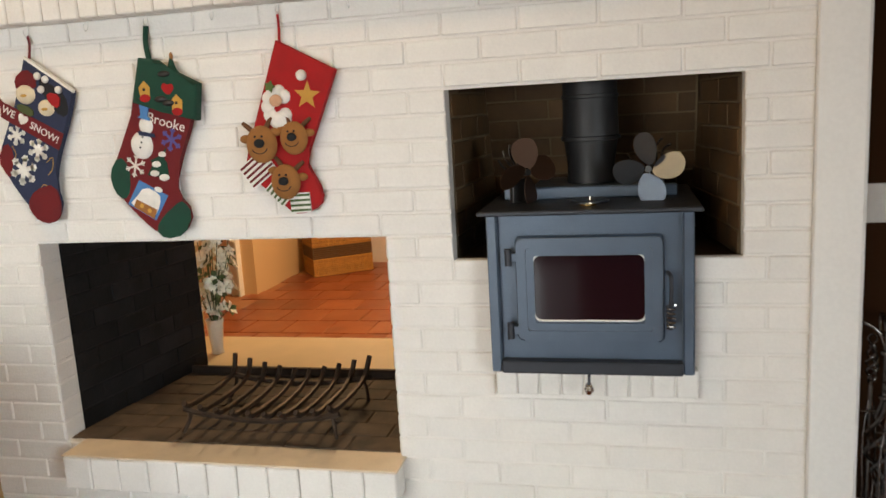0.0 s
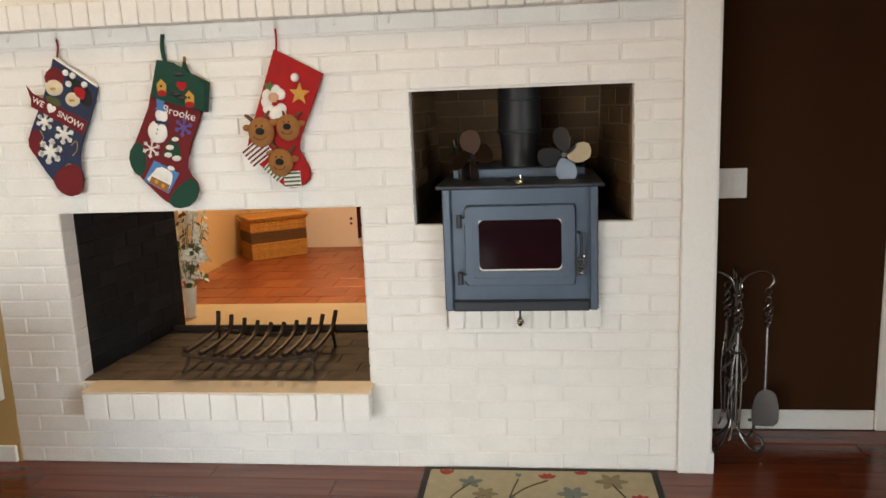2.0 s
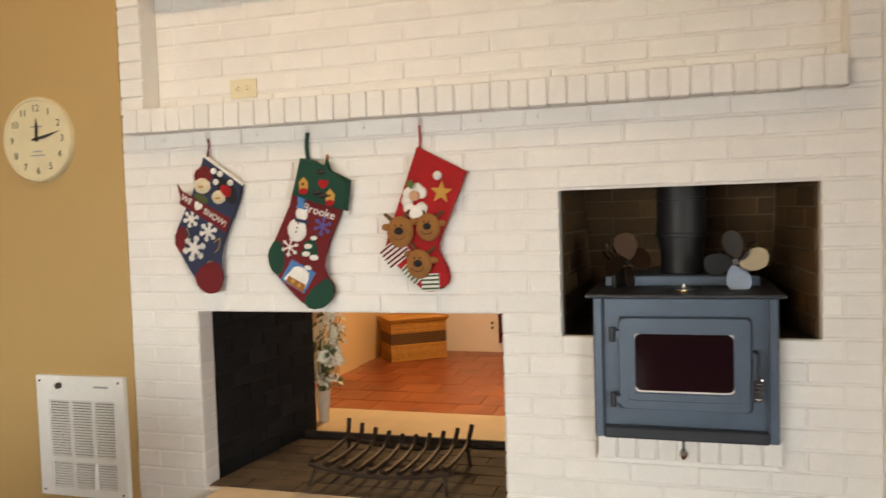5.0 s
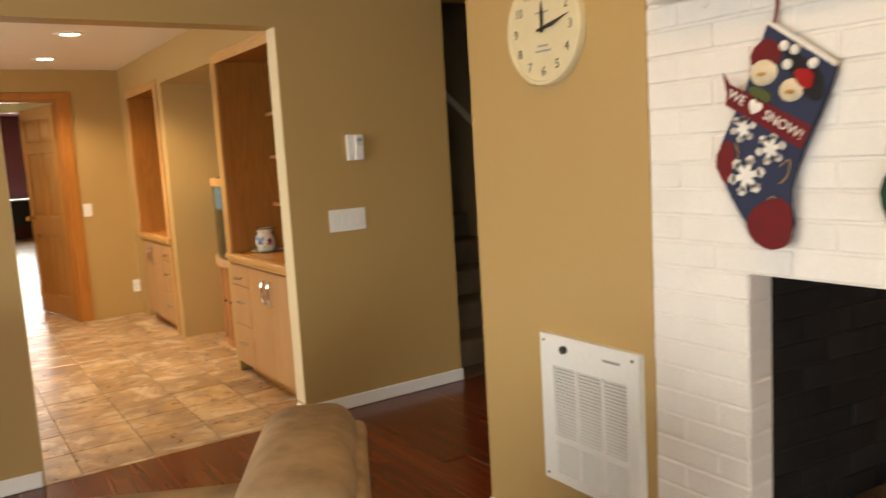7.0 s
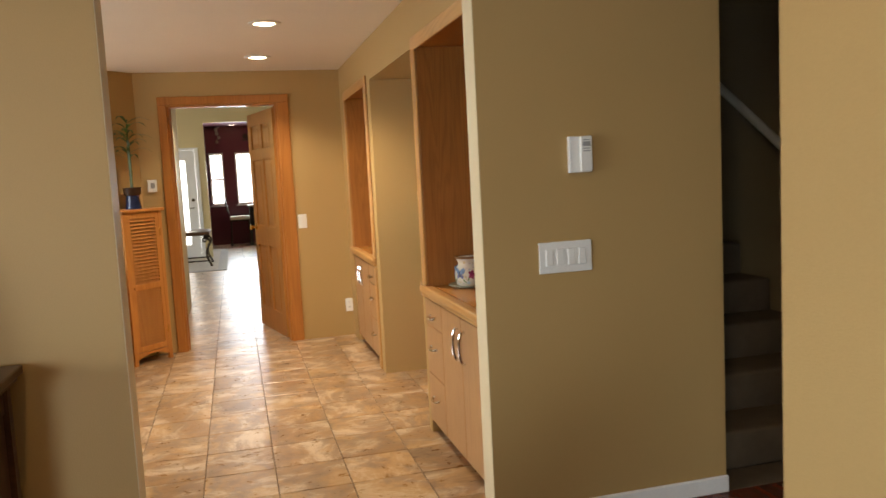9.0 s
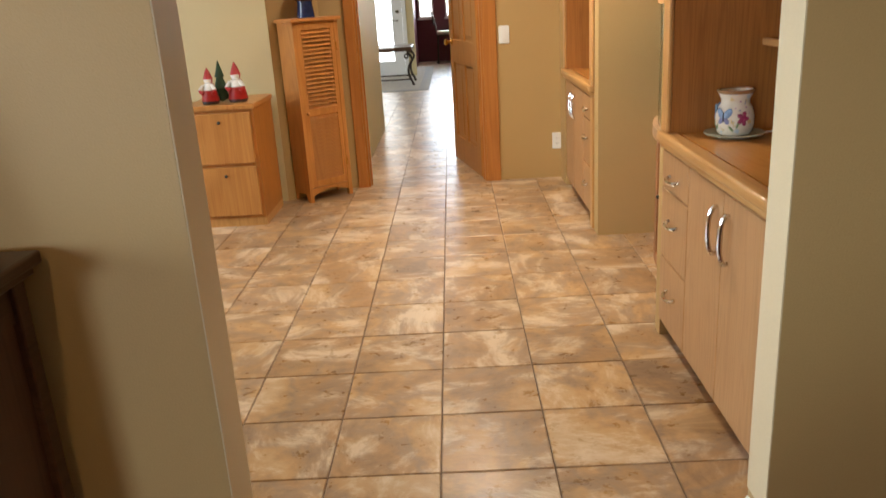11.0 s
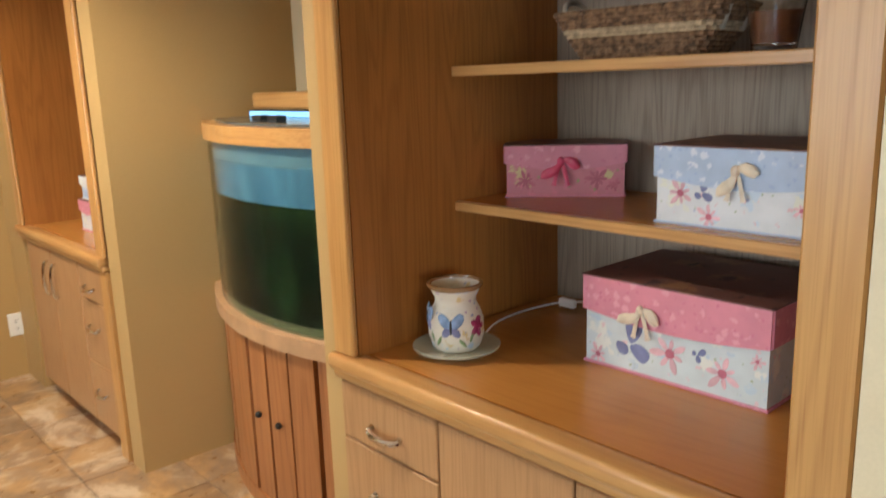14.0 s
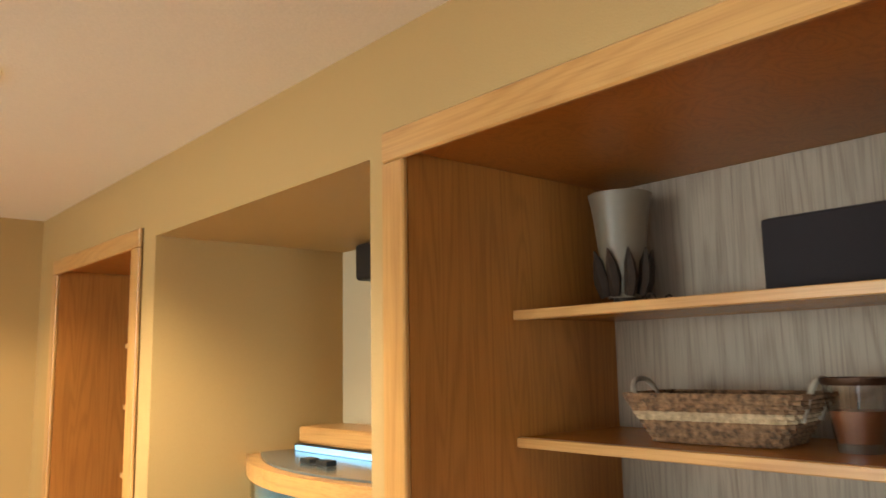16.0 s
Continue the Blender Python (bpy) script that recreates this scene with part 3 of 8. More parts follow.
def wood_stove():
    s = thing("wood_stove", -0.106, 2.145, 0.668, "blue-grey steel wood stove set into the white brick", "stove")
    part("body", boxed(-0.262, 0.262, 0.012, 0.58, 0.012, 0.428, 0.004), STOVE, s)
    part("side_flange", boxed(-0.272, -0.243, -0.010, 0.06, 0.0, 0.43, 0.004), STOVE, s)
    part("side_flange", boxed(0.243, 0.272, -0.010, 0.06, 0.0, 0.43, 0.004), STOVE, s)
    part("ash_lip", boxed(-0.243, 0.243, -0.022, 0.014, 0.0, 0.036, 0.006, 2), STOVE_DARK, s, "sooty black ash lip")
    part("top_plate", boxed(-0.292, 0.292, -0.035, 0.50, 0.431, 0.443, 0.003), STOVE_DARK, s, "dark steel top plate")
    part("rear_step", boxed(-0.172, 0.172, 0.20, 0.50, 0.4435, 0.478, 0.004), STOVE, s)
    for x in (-0.235, 0.225):
        part("bracket", boxed(x - 0.018, x + 0.018, 0.22, 0.25, 0.4435, 0.475, 0.003), STOVE, s)
    door = part("door", boxed(-0.196, 0.196, -0.004, 0.0115, 0.088, 0.372, 0.012, 3), STOVE, s, "", True)
    part("door_frame", frame_ring(fresh(), 0.0, 0.23, 0.385, 0.276, 0.02, 0.026, -0.014, -0.0045), STOVE, door, "", True)
    part("door_moulding", frame_ring(fresh(), 0.0, 0.23, 0.335, 0.226, 0.018, 0.022, -0.011, -0.0045), STOVE, door, "", True)
    part("gasket", frame_ring(fresh(), 0.0, 0.234, 0.300, 0.182, 0.02, 0.0045, -0.0075, -0.0045), PLASTIC, door, "pale rope gasket", True)
    m, t, b = nodes_of("dark_stove_glass")
    v = coords(t)
    b.inputs["Base Color"].default_value = (0.012, 0.004, 0.007, 1)
    b.inputs["Roughness"].default_value = 0.07
    part("glass", boxed(-0.146, 0.146, -0.0062, -0.0045, 0.147, 0.321), m, door, "dark smoky glass reflecting the room")
    for z in (0.318, 0.118):
        h = part("hinge", cyl(fresh(), (-0.214, -0.012, z - 0.022), (-0.214, -0.012, z + 0.022), 0.0095), STOVE_DARK, s, "", True)
        part("hinge_leaf", boxed(-0.212, -0.185, -0.012, 0.012, z - 0.012, z + 0.012, 0.002), STOVE, h)
    hd = part("handle", tube(fresh(), smooth_path([(0.205, -0.004, 0.272), (0.211, -0.03, 0.268), (0.212, -0.034, 0.235), (0.210, -0.034, 0.130)]), 0.006, 8), STOVE_DARK, s, "", True)
    coil = [(0.2105 + 0.011 * math.cos(a), -0.034 + 0.011 * math.sin(a), 0.195 - 0.0115 * a / 6.283) for a in (i * 0.55 for i in range(63))]
    part("spring_grip", tube(fresh(), coil, 0.0028, 6), STEEL, hd, "coiled steel spring grip", True)
    dmp = part("air_control", tube(fresh(), [(-0.004, -0.006, 0.0), (-0.004, -0.03, -0.004), (-0.004, -0.034, -0.024)], 0.004, 8), STOVE_DARK, s, "", True)
    coil = [(-0.004 + r * math.cos(a), -0.034 + r * math.sin(a), -0.018 - 0.030 * k) for k, r, a in ((i / 40, 0.004 + 0.008 * math.sin(math.pi * i / 40), i * 0.8) for i in range(41))]
    part("spring_knob", tube(fresh(), coil, 0.0026, 6), CHROME, dmp, "coiled chrome spring knob", True)
    pipe = fresh()
    lathe(pipe, [(0.074, 0.479), (0.070, 0.53), (0.080, 0.60), (0.089, 0.602), (0.089, 0.612), (0.084, 0.614), (0.081, 0.72), (0.085, 0.722), (0.085, 0.73), (0.081, 0.732), (0.081, 0.93)], (0.0, 0.33, 0), 28)
    part("flue_pipe", pipe, FLUE, s, "black steel flue pipe", True)
    th = part("thermometer", cyl(fresh(), (0.0, 0.05, 0.4435), (0.0, 0.05, 0.448), 0.022), BRASS, s, "round brass stove thermometer", True)
    part("lifter", cyl(fresh(), (0.005, 0.10, 0.4435), (0.005, 0.10, 0.462), 0.006), CHROME, s, "small chrome lifter", True)
    part("lid", cyl(fresh(), (0.0, 0.13, 0.4435), (0.0, 0.13, 0.449), 0.055), STOVE_DARK, s, "", True)
    s.scale = (1.03, 1.06, 1.06)
    return s


def stove_fan(x, y, turn, blade, label):
    f = thing("stove_fan", x, y, 1.1115, label, "stove fan", "fans on the stove", turn)
    part("base", boxed(-0.045, 0.045, -0.03, 0.03, 0.0, 0.008, 0.002), BLACK, f)
    bm = boxed(-0.03, 0.03, -0.008, 0.008, 0.008, 0.085, 0.002)
    part("stem", bm, BLACK, f)
    fins = fresh()
    for i in range(7):
        a = radians(150 - i * 20)
        tube(fins, smooth_path([(0, 0.004, 0.085), (0.035 * math.cos(a), 0.004, 0.09 + 0.04 * math.sin(a)), (0.055 * math.cos(a + 0.15), 0.004, 0.095 + 0.068 * math.sin(a + 0.1)), (0.075 * math.cos(a), 0.004, 0.10 + 0.085 * math.sin(a))], 4), 0.0032, 6)
    part("cooling_fins", fins, STEEL, f, "", True)
    hub = part("hub", cyl(fresh(), (0, -0.04, 0.105), (0, 0.0, 0.105), 0.009), BLACK, f, "", True)
    for a in (100, 190, 280, 10):
        c, s = math.cos(radians(a)), math.sin(radians(a))
        out = [(0.006, -0.010), (0.024, -0.030), (0.055, -0.040), (0.086, -0.030), (0.096, 0.0), (0.084, 0.030), (0.052, 0.036), (0.022, 0.018)]
        bm = slab(fresh(), [(u, v) for u, v in rounded(out, 2)], -0.001, 0.001)
        bmesh.ops.transform(bm, matrix=pose(0, -0.036, 0.105) @ Matrix.Rotation(radians(-a), 4, "Y") @ Matrix.Rotation(radians(-26), 4, "X"), verts=bm.verts)
        part("blade", bm, blade, f, "", False)
    f.scale = (1.1, 1.1, 1.1)
    return f


wood_stove()
stove_fan(-0.312, 2.33, 46, COPPER, "dark bronze heat-powered fan on the stove top")
stove_fan(0.072, 2.31, -16, BLADE, "polished steel heat-powered fan on the stove top")


def fire_grate():
    g = thing("fire_grate", -1.245, 2.535, 0.357, "rusty dark iron log grate on the firebox floor", "fire grate")
    for sx, y in ((-0.29, -0.22), (0.29, -0.22), (-0.29, 0.16), (0.29, 0.16)):
        part("leg", tube(fresh(), smooth_path([(sx * 1.05, y - 0.03, 0.0), (sx, y, 0.04), (sx * 0.97, y, 0.078)]), 0.008, 6), IRON, g, "", True)
    for y, dz in ((-0.22, 0.0), (0.16, 0.01)):
        pts = [(-0.31, y, 0.082 + dz), (-0.2, y, 0.062 + dz), (0.0, y, 0.046 + dz), (0.2, y, 0.062 + dz), (0.31, y, 0.082 + dz)]
        part("cross_bar", tube(fresh(), smooth_path(pts), 0.0115, 6), IRON, g, "", True)
    for i in range(10):
        x = -0.29 + i * 0.0645
        dip = 0.058 + 0.03 * (x / 0.29) ** 2
        pts = [(x * 0.98, -0.255, dip + 0.03), (x, -0.20, dip + 0.004), (x, 0.02, dip - 0.004), (x, 0.15, dip + 0.014), (x * 1.03, 0.20, dip + 0.045 + 0.035 * abs(x) / 0.29)]
        part("bar", tube(fresh(), smooth_path(pts, 4), 0.0105, 6), IRON, g, "", True)
    g.scale = (0.94, 0.90, 0.95)
    return g


fire_grate()
solid("hearth_bar", boxed(-1.86, -0.76, 2.925, 2.945, 0.343, 0.385, 0.003), IRON, "black steel bar at the back of the firebox", "bar", "")

# cream top of the ledge
solid("hearth_top", boxed(-1.868, -0.688, YF - 0.1125, 2.240, 0.3468, 0.354, 0.003), HEARTH_PALE, "cream stained slab on the hearth ledge", "hearth")


def tool_stand():
    s = thing("fireplace_tool_set", 0.745, 2.46, 0.0, "twisted wrought steel fireplace tools on a scrolled stand", "fireplace tools")
    for k in range(4):
        a = radians(90 * k + 40)
        c, n = math.cos(a), math.sin(a)
        pts = [(0.0, 0.0, 0.13), (0.03 * c, 0.03 * n, 0.06), (0.08 * c, 0.08 * n, 0.012), (0.125 * c, 0.125 * n, 0.02), (0.13 * c, 0.13 * n, 0.06), (0.10 * c, 0.10 * n, 0.075)]
        part("foot", tube(fresh(), smooth_path(pts, 5), 0.006, 7), STEEL, s, "", True)
    shaft = fresh()
    for k in range(4):
        pts = []
        for i in range(41):
            u = i / 40
            r = 0.006 + 0.040 * math.sin(math.pi * u) ** 2
            a = 2 * math.pi * (k / 4 + 1.1 * u)
            pts.append((r * math.cos(a), r * math.sin(a), 0.17 + 0.30 * u))
        tube(shaft, pts, 0.0066, 6)
    part("basket_twist", shaft, STEEL, s, "open twisted basket shaft", True)
    part("column", cyl(fresh(), (0, 0, 0.10), (0, 0, 0.175), 0.012), STEEL, s, "", True)
    part("column", cyl(fresh(), (0, 0, 0.468), (0, 0, 0.66), 0.008), STEEL, s, "", True)
    for z in (0.17, 0.468, 0.60):
        part("collar", ball(fresh(), (0, 0, z), 0.017, 1, 1, 0.6), STEEL, s, "", True)
    for k in range(4):
        a = radians(90 * k - 8)
        c, n = math.cos(a), math.sin(a)
        pts = [(0, 0, 0.60), (0.02 * c, 0.02 * n, 0.66), (0.07 * c, 0.07 * n, 0.69), (0.115 * c, 0.115 * n, 0.685), (0.128 * c, 0.128 * n, 0.655), (0.112 * c, 0.112 * n, 0.632)]
        part("hook_arm", tube(fresh(), smooth_path(pts, 5), 0.005, 7), STEEL, s, "", True)
    spots = [(0.112, -8), (0.112, 172), (0.08, 262), (0.08, 100)]
    for i, (r, a) in enumerate(spots):
        x, y = r * math.cos(radians(a)), r * math.sin(radians(a))
        tool = part("tool_rod", cyl(fresh(), (x, y, 0.23 if i == 0 else 0.10), (x, y, 0.48), 0.007, None, 8), STEEL, s, "", True)
        twist = fresh()
        for k in range(3):
            tube(twist, [(x + (0.004 + 0.012 * math.sin(math.pi * j / 20)) * math.cos(j * 0.45 + k * 2.094), y + (0.004 + 0.012 * math.sin(math.pi * j / 20)) * math.sin(j * 0.45 + k * 2.094), 0.48 + 0.12 * j / 20) for j in range(21)], 0.0042, 6)
        part("twisted_grip", twist, STEEL, tool, "", True)
        part("hanging_ring", tube(fresh(), [(x + 0.012 * math.cos(j * 0.524), y, 0.618 + 0.014 * math.sin(j * 0.524)) for j in range(13)], 0.003, 6), STEEL, tool, "", True)
        if i == 0:
            out = rounded([(x - 0.05, 0.09), (x - 0.05, 0.17), (x - 0.03, 0.235), (x + 0.03, 0.235), (x + 0.05, 0.17), (x + 0.05, 0.09), (x, 0.085)], 2)
            part("shovel_pan", slab(fresh(), out, y - 0.012, y - 0.004), STEEL, tool, "dull steel shovel pan")
        elif i == 1:
            part("brush", lathe(fresh(), [(0.004, 0.12), (0.02, 0.11), (0.028, 0.03), (0.02, 0.02), (0.0, 0.02)], (x, y, 0), 12), BLACK, tool, "black bristle brush", True)
        else:
            for sgn in (-1, 1):
                part("tong", tube(fresh(), smooth_path([(x, y, 0.46), (x + 0.018 * sgn, y, 0.30), (x + 0.012 * sgn, y, 0.10), (x + 0.022 * sgn, y, 0.05)], 4), 0.004, 6), STEEL, tool, "", True)
            part("cross_guard", tube(fresh(), [(x - 0.03, y - 0.01, 0.40), (x + 0.03, y - 0.01, 0.40)], 0.003, 6), STEEL, tool, "", True)
    s.scale = (1.06, 1.06, 1.06)
    return s


tool_stand()


def hearth_rug():
    x0, x1, y0, y1 = -0.50, 0.40, 1.67, 2.20
    r = thing("hearth_rug", (x0 + x1) / 2, (y0 + y1) / 2, 0.0, "beige floral hearth rug with dark border on the laminate", "rug")
    w, d = x1 - x0, y1 - y0
    out = ring_outline(w, d, 0.02)
    part("backing", slab(fresh(), out, 0.0005, 0.008, "z"), fabric("rug_border_fabric", (0.030, 0.028, 0.026)), r, "dark grey border", False)
    part("field", slab(fresh(), ring_outline(w - 0.05, d - 0.05, 0.012), 0.0082, 0.0105, "z"), fabric("rug_field_fabric", (0.42, 0.36, 0.23), 0.1), r, "beige woven field")
    red, teal, olive = fabric("rug_red_wool", (0.34, 0.045, 0.03)), fabric("rug_teal_wool", (0.16, 0.19, 0.16)), fabric("rug_olive_wool", (0.24, 0.20, 0.11))
    stem = fabric("rug_stem_wool", (0.05, 0.045, 0.035))
    blooms = [(-0.36, 0.20, red, 0.050, 3), (-0.26, 0.14, teal, 0.055, 5), (-0.20, 0.05, olive, 0.055, 6), (-0.20, -0.10, red, 0.055, 3), (-0.08, 0.19, teal, 0.03, 2), (0.03, 0.18, red, 0.045, 4), (0.12, 0.06, teal, 0.065, 6), (0.27, 0.16, olive, 0.07, 6),
              (0.36, 0.02, red, 0.05, 3), (0.22, -0.10, red, 0.05, 4), (-0.36, -0.12, olive, 0.06, 6), (0.05, -0.16, olive, 0.05, 5), (0.37, -0.16, teal, 0.05, 5), (-0.10, 0.02, teal, 0.03, 2), (-0.05, -0.20, red, 0.045, 3), (0.16, 0.215, red, 0.035, 4)]
    for bx, by, col, size, n in blooms:
        bm = fresh()
        for k in range(n):
            a = radians(90 + (k - (n - 1) / 2) * (360 / n if n > 4 else 38))
            c, s = math.cos(a), math.sin(a)
            pet = rounded([(0, -0.12), (0.5, -0.26), (1.0, 0.0), (0.5, 0.26), (0, 0.12)], 2)
            slab(bm, [(bx + size * (u * c - v * s), by + size * (u * s + v * c)) for u, v in pet], 0.0106, 0.0122 + 0.0002 * k, "z")
        part("woven_flower", bm, col, r)
    for a, b, c in (((-0.36, -0.24), (-0.33, 0.0), (-0.26, 0.13)), ((-0.10, -0.24), (-0.11, 0.0), (-0.08, 0.17)), ((-0.11, 0.02), (-0.05, 0.10), (0.03, 0.16)), ((0.10, -0.24), (0.13, -0.1), (0.12, 0.05)), ((0.30, -0.24), (0.33, -0.05), (0.27, 0.14)), ((-0.28, -0.22), (-0.3, -0.05), (-0.2, 0.04))):
        part("woven_stem", tube(fresh(), smooth_path([(a[0], a[1], 0.0108), (b[0], b[1], 0.0108), (c[0], c[1], 0.0108)]), 0.003, 5), stem, r)
    return r


hearth_rug()

# ---- stockings on the mantel ----
RED_FELT, DEEP_RED = fabric("bright_red_felt", (0.36, 0.008, 0.010)), fabric("wine_red_felt", (0.145, 0.009, 0.012))
NAVY, GREEN_FELT = fabric("navy_felt", (0.022, 0.032, 0.072)), fabric("dark_green_felt", (0.006, 0.052, 0.032))
WHITE_FELT, CREAM_FELT = fabric("white_felt", (0.78, 0.76, 0.71)), fabric("cream_felt", (0.70, 0.60, 0.42))
TAN_PLUSH, BLACK_FELT = fabric("tan_plush", (0.30, 0.125, 0.034)), fabric("black_felt", (0.012, 0.012, 0.014))
BROWN_PLUSH, BLUE_FELT = fabric("brown_plush", (0.12, 0.05, 0.02)), fabric("blue_felt", (0.06, 0.19, 0.42))
YELLOW_FELT, VIOLET_FELT = fabric("mustard_felt", (0.55, 0.30, 0.06)), fabric("violet_felt", (0.10, 0.09, 0.30))
SKIN_FELT = fabric("beige_felt", (0.62, 0.36, 0.22))


def text_mesh(words, size, thick=0.0008):
    cu = bpy.data.curves.new("words", "FONT")
    cu.body, cu.size, cu.extrude, cu.align_x, cu.align_y = words, size, thick, "CENTER", "CENTER"
    cu.resolution_u = 3
    ob = bpy.data.objects.new("words", cu)
    me = bpy.data.meshes.new_from_object(ob)
    bpy.data.objects.remove(ob)
    bpy.data.curves.remove(cu)
    return me


def words(text, size, material, parent, m, label="", thick=0.0008):
    me = text_mesh(text, size, thick)
    me.materials.append(material)
    ob = new("lettering", me)
    ob.parent, ob.matrix_basis = parent, m
    return tagged(ob, label)


def puffed(outline, y, thick=0.022, soft=0.010):
    """A stuffed flat shape: rounded rims on an outline."""
    bm = slab(fresh(), outline, y, y - thick)
    rim = [e for e in bm.edges if all(abs(v.co.y - (y - thick)) < 1e-5 for v in e.verts)]
    bmesh.ops.bevel(bm, geom=rim, offset=soft, segments=3, affect="EDGES", profile=0.6, clamp_overlap=True)
    bmesh.ops.triangulate(bm, faces=[f for f in bm.faces if len(f.verts) > 4])
    return bm


def patch(parent, name, outline, y, material, thick=0.003, label="", steps=0):
    return part(name, slab(fresh(), rounded(outline, steps) if steps else outline, y, y - thick), material, parent, label)


def star(cx, cz, r, n=5, inner=0.45, turn=90.0):
    return [(cx + (r if k % 2 == 0 else r * inner) * math.cos(radians(turn + 180.0 * k / n)), cz + (r if k % 2 == 0 else r * inner) * math.sin(radians(turn + 180.0 * k / n))) for k in range(2 * n)]


def snowflake(parent, cx, cz, r, y, material, width=0.2, turn=12):
    bm = fresh()
    for k in range(6):
        a = radians(60 * k + turn)
        d, e = Vector((math.cos(a), math.sin(a))), Vector((-math.sin(a), math.cos(a)))
        w = r * width * 0.5
        for p, q, ww in ((Vector((0, 0)), d * r, w), (d * r * 0.60, d * r * 0.84 + e * r * 0.22, w * 0.62), (d * r * 0.60, d * r * 0.84 - e * r * 0.22, w * 0.62)):
            n = (q - p).normalized()
            s = Vector((-n.y, n.x)) * ww
            slab(bm, [(cx + v.x, cz + v.y) for v in (p - s, q - s, q + s, p + s)], y, y - 0.003 - 0.0002 * k)
    return part("snowflake", bm, material, parent)


def cord(parent, pts, material, r=0.004):
    return part("hanging_loop", tube(fresh(), smooth_path(pts, 5), r, 6), material, parent, "", True)


def disc(cx, cz, rx, rz, n=16, turn=0.0):
    c, s = math.cos(radians(turn)), math.sin(radians(turn))
    return [(cx + rx * math.cos(a) * c - rz * math.sin(a) * s, cz + rx * math.cos(a) * s + rz * math.sin(a) * c) for a in (2 * math.pi * k / n for k in range(n))]


def plush_head(parent, cx, cz, r, turn):
    """A tan plush animal head: flattened ball, muzzle, nose, ears, antlers."""
    head = part("plush_head", ball(fresh(), (cx, -0.040, cz), r, 1.0, 0.42, 1.12, 16), TAN_PLUSH, parent, "tan plush animal head", True)
    part("nose", ball(fresh(), (cx + 0.002, -0.062, cz + 0.004), r * 0.30, 1.15, 0.7, 0.9), BLACK_FELT, head, "", True)
    for sx in (-1, 1):
        a = radians(90 + turn - sx * 62)
        part("ear", ball(fresh(), (cx + r * 1.12 * math.cos(a), -0.034, cz + r * 1.12 * math.sin(a)), r * 0.32, 1.2, 0.5, 0.8, 10), TAN_PLUSH, head, "", True)
        b = radians(90 + turn - sx * 26)
        pts = [(cx + r * k * math.cos(b - sx * 0.1 * j), -0.034, cz + r * k * math.sin(b)) for j, k in enumerate((0.9, 1.3, 1.6))]
        part("antler", tube(fresh(), pts, [r * 0.16, r * 0.15, r * 0.12], 7), BROWN_PLUSH, head, "", True)
        part("eye", ball(fresh(), (cx + sx * r * 0.22, -0.060, cz + r * 0.48), r * 0.07), BLACK_FELT, head, "", True)
    smile = [(cx + r * 0.5 * math.cos(radians(t)), -0.0585, cz - r * 0.12 + r * 0.42 * math.sin(radians(t))) for t in range(200, 345, 12)]
    part("mouth", tube(fresh(), smile, 0.0012, 5), BLACK_FELT, head)
    return head


BACK = -0.004
# navy stocking
s1 = thing("christmas_stocking", -1.838, YF - 0.012, 1.728, "navy and wine-red felt stocking with snowflakes hung from the mantel", "stocking", "stockings on the mantel")
leg = [(-0.012, -0.068), (0.15, -0.182), (0.123, -0.259), (0.055, -0.397), (0.035, -0.474), (0.05, -0.554), (-0.012, -0.597), (-0.074, -0.536), (-0.125, -0.454), (-0.16, -0.38), (-0.132, -0.328), (-0.068, -0.213)]
part("body", puffed(leg[:1] + rounded_chain(leg[1:]), BACK), NAVY, s1, "", True)
cord(s1, [(-0.004, 0.0, 0.0), (0.004, -0.006, -0.03), (-0.004, -0.008, -0.075)], DEEP_RED)
patch(s1, "toe", [(0.043, -0.468), (-0.036, -0.484), (-0.074, -0.532), (-0.055, -0.575), (-0.012, -0.600), (0.032, -0.590), (0.054, -0.554)], -0.022, DEEP_RED, 0.006, "wine-red toe", 1)
patch(s1, "heel", [(-0.122, -0.325), (-0.096, -0.36), (-0.112, -0.42), (-0.128, -0.448), (-0.163, -0.385)], -0.022, DEEP_RED, 0.005, "wine-red heel", 1)
patch(s1, "lining_edge", [(-0.010, -0.064), (0.152, -0.178), (0.150, -0.187), (-0.012, -0.073)], -0.012, WHITE_FELT, 0.012)
banner = patch(s1, "banner", [(-0.130, -0.170), (-0.108, -0.200), (0.10, -0.312), (0.075, -0.362), (-0.122, -0.248), (-0.118, -0.222)], -0.026, DEEP_RED, 0.004, "red felt banner")
ang = math.degrees(math.atan2(-0.11, 0.186))
words("WE ♥ SNOW!", 0.033, WHITE_FELT, banner, pose(-0.016, -0.0308, -0.277, 90, -ang, 0))
for cx, cz, r in ((-0.076, -0.307, 0.040), (-0.003, -0.358, 0.045), (-0.069, -0.421, 0.058)):
    snowflake(s1, cx, cz, r * 0.86, -0.024, WHITE_FELT, 0.30)
patch(s1, "red_cap", [(-0.055, -0.13), (-0.01, -0.10), (0.03, -0.13), (0.02, -0.17), (-0.05, -0.17)], -0.022, DEEP_RED, 0.006, "", 1)
for cx, cz, r, mtl in ((-0.020, -0.182, 0.036, CREAM_FELT), (0.050, -0.228, 0.031, CREAM_FELT)):
    h = part("snowman_head", ball(fresh(), (cx, -0.026, cz), r, 1.0, 0.38, 0.85), mtl, s1, "white padded snowman head", True)
    part("nose", ball(fresh(), (cx + 0.006, -0.044, cz - 0.004), 0.006, 2.0, 0.6, 0.8), YELLOW_FELT, h, "", True)
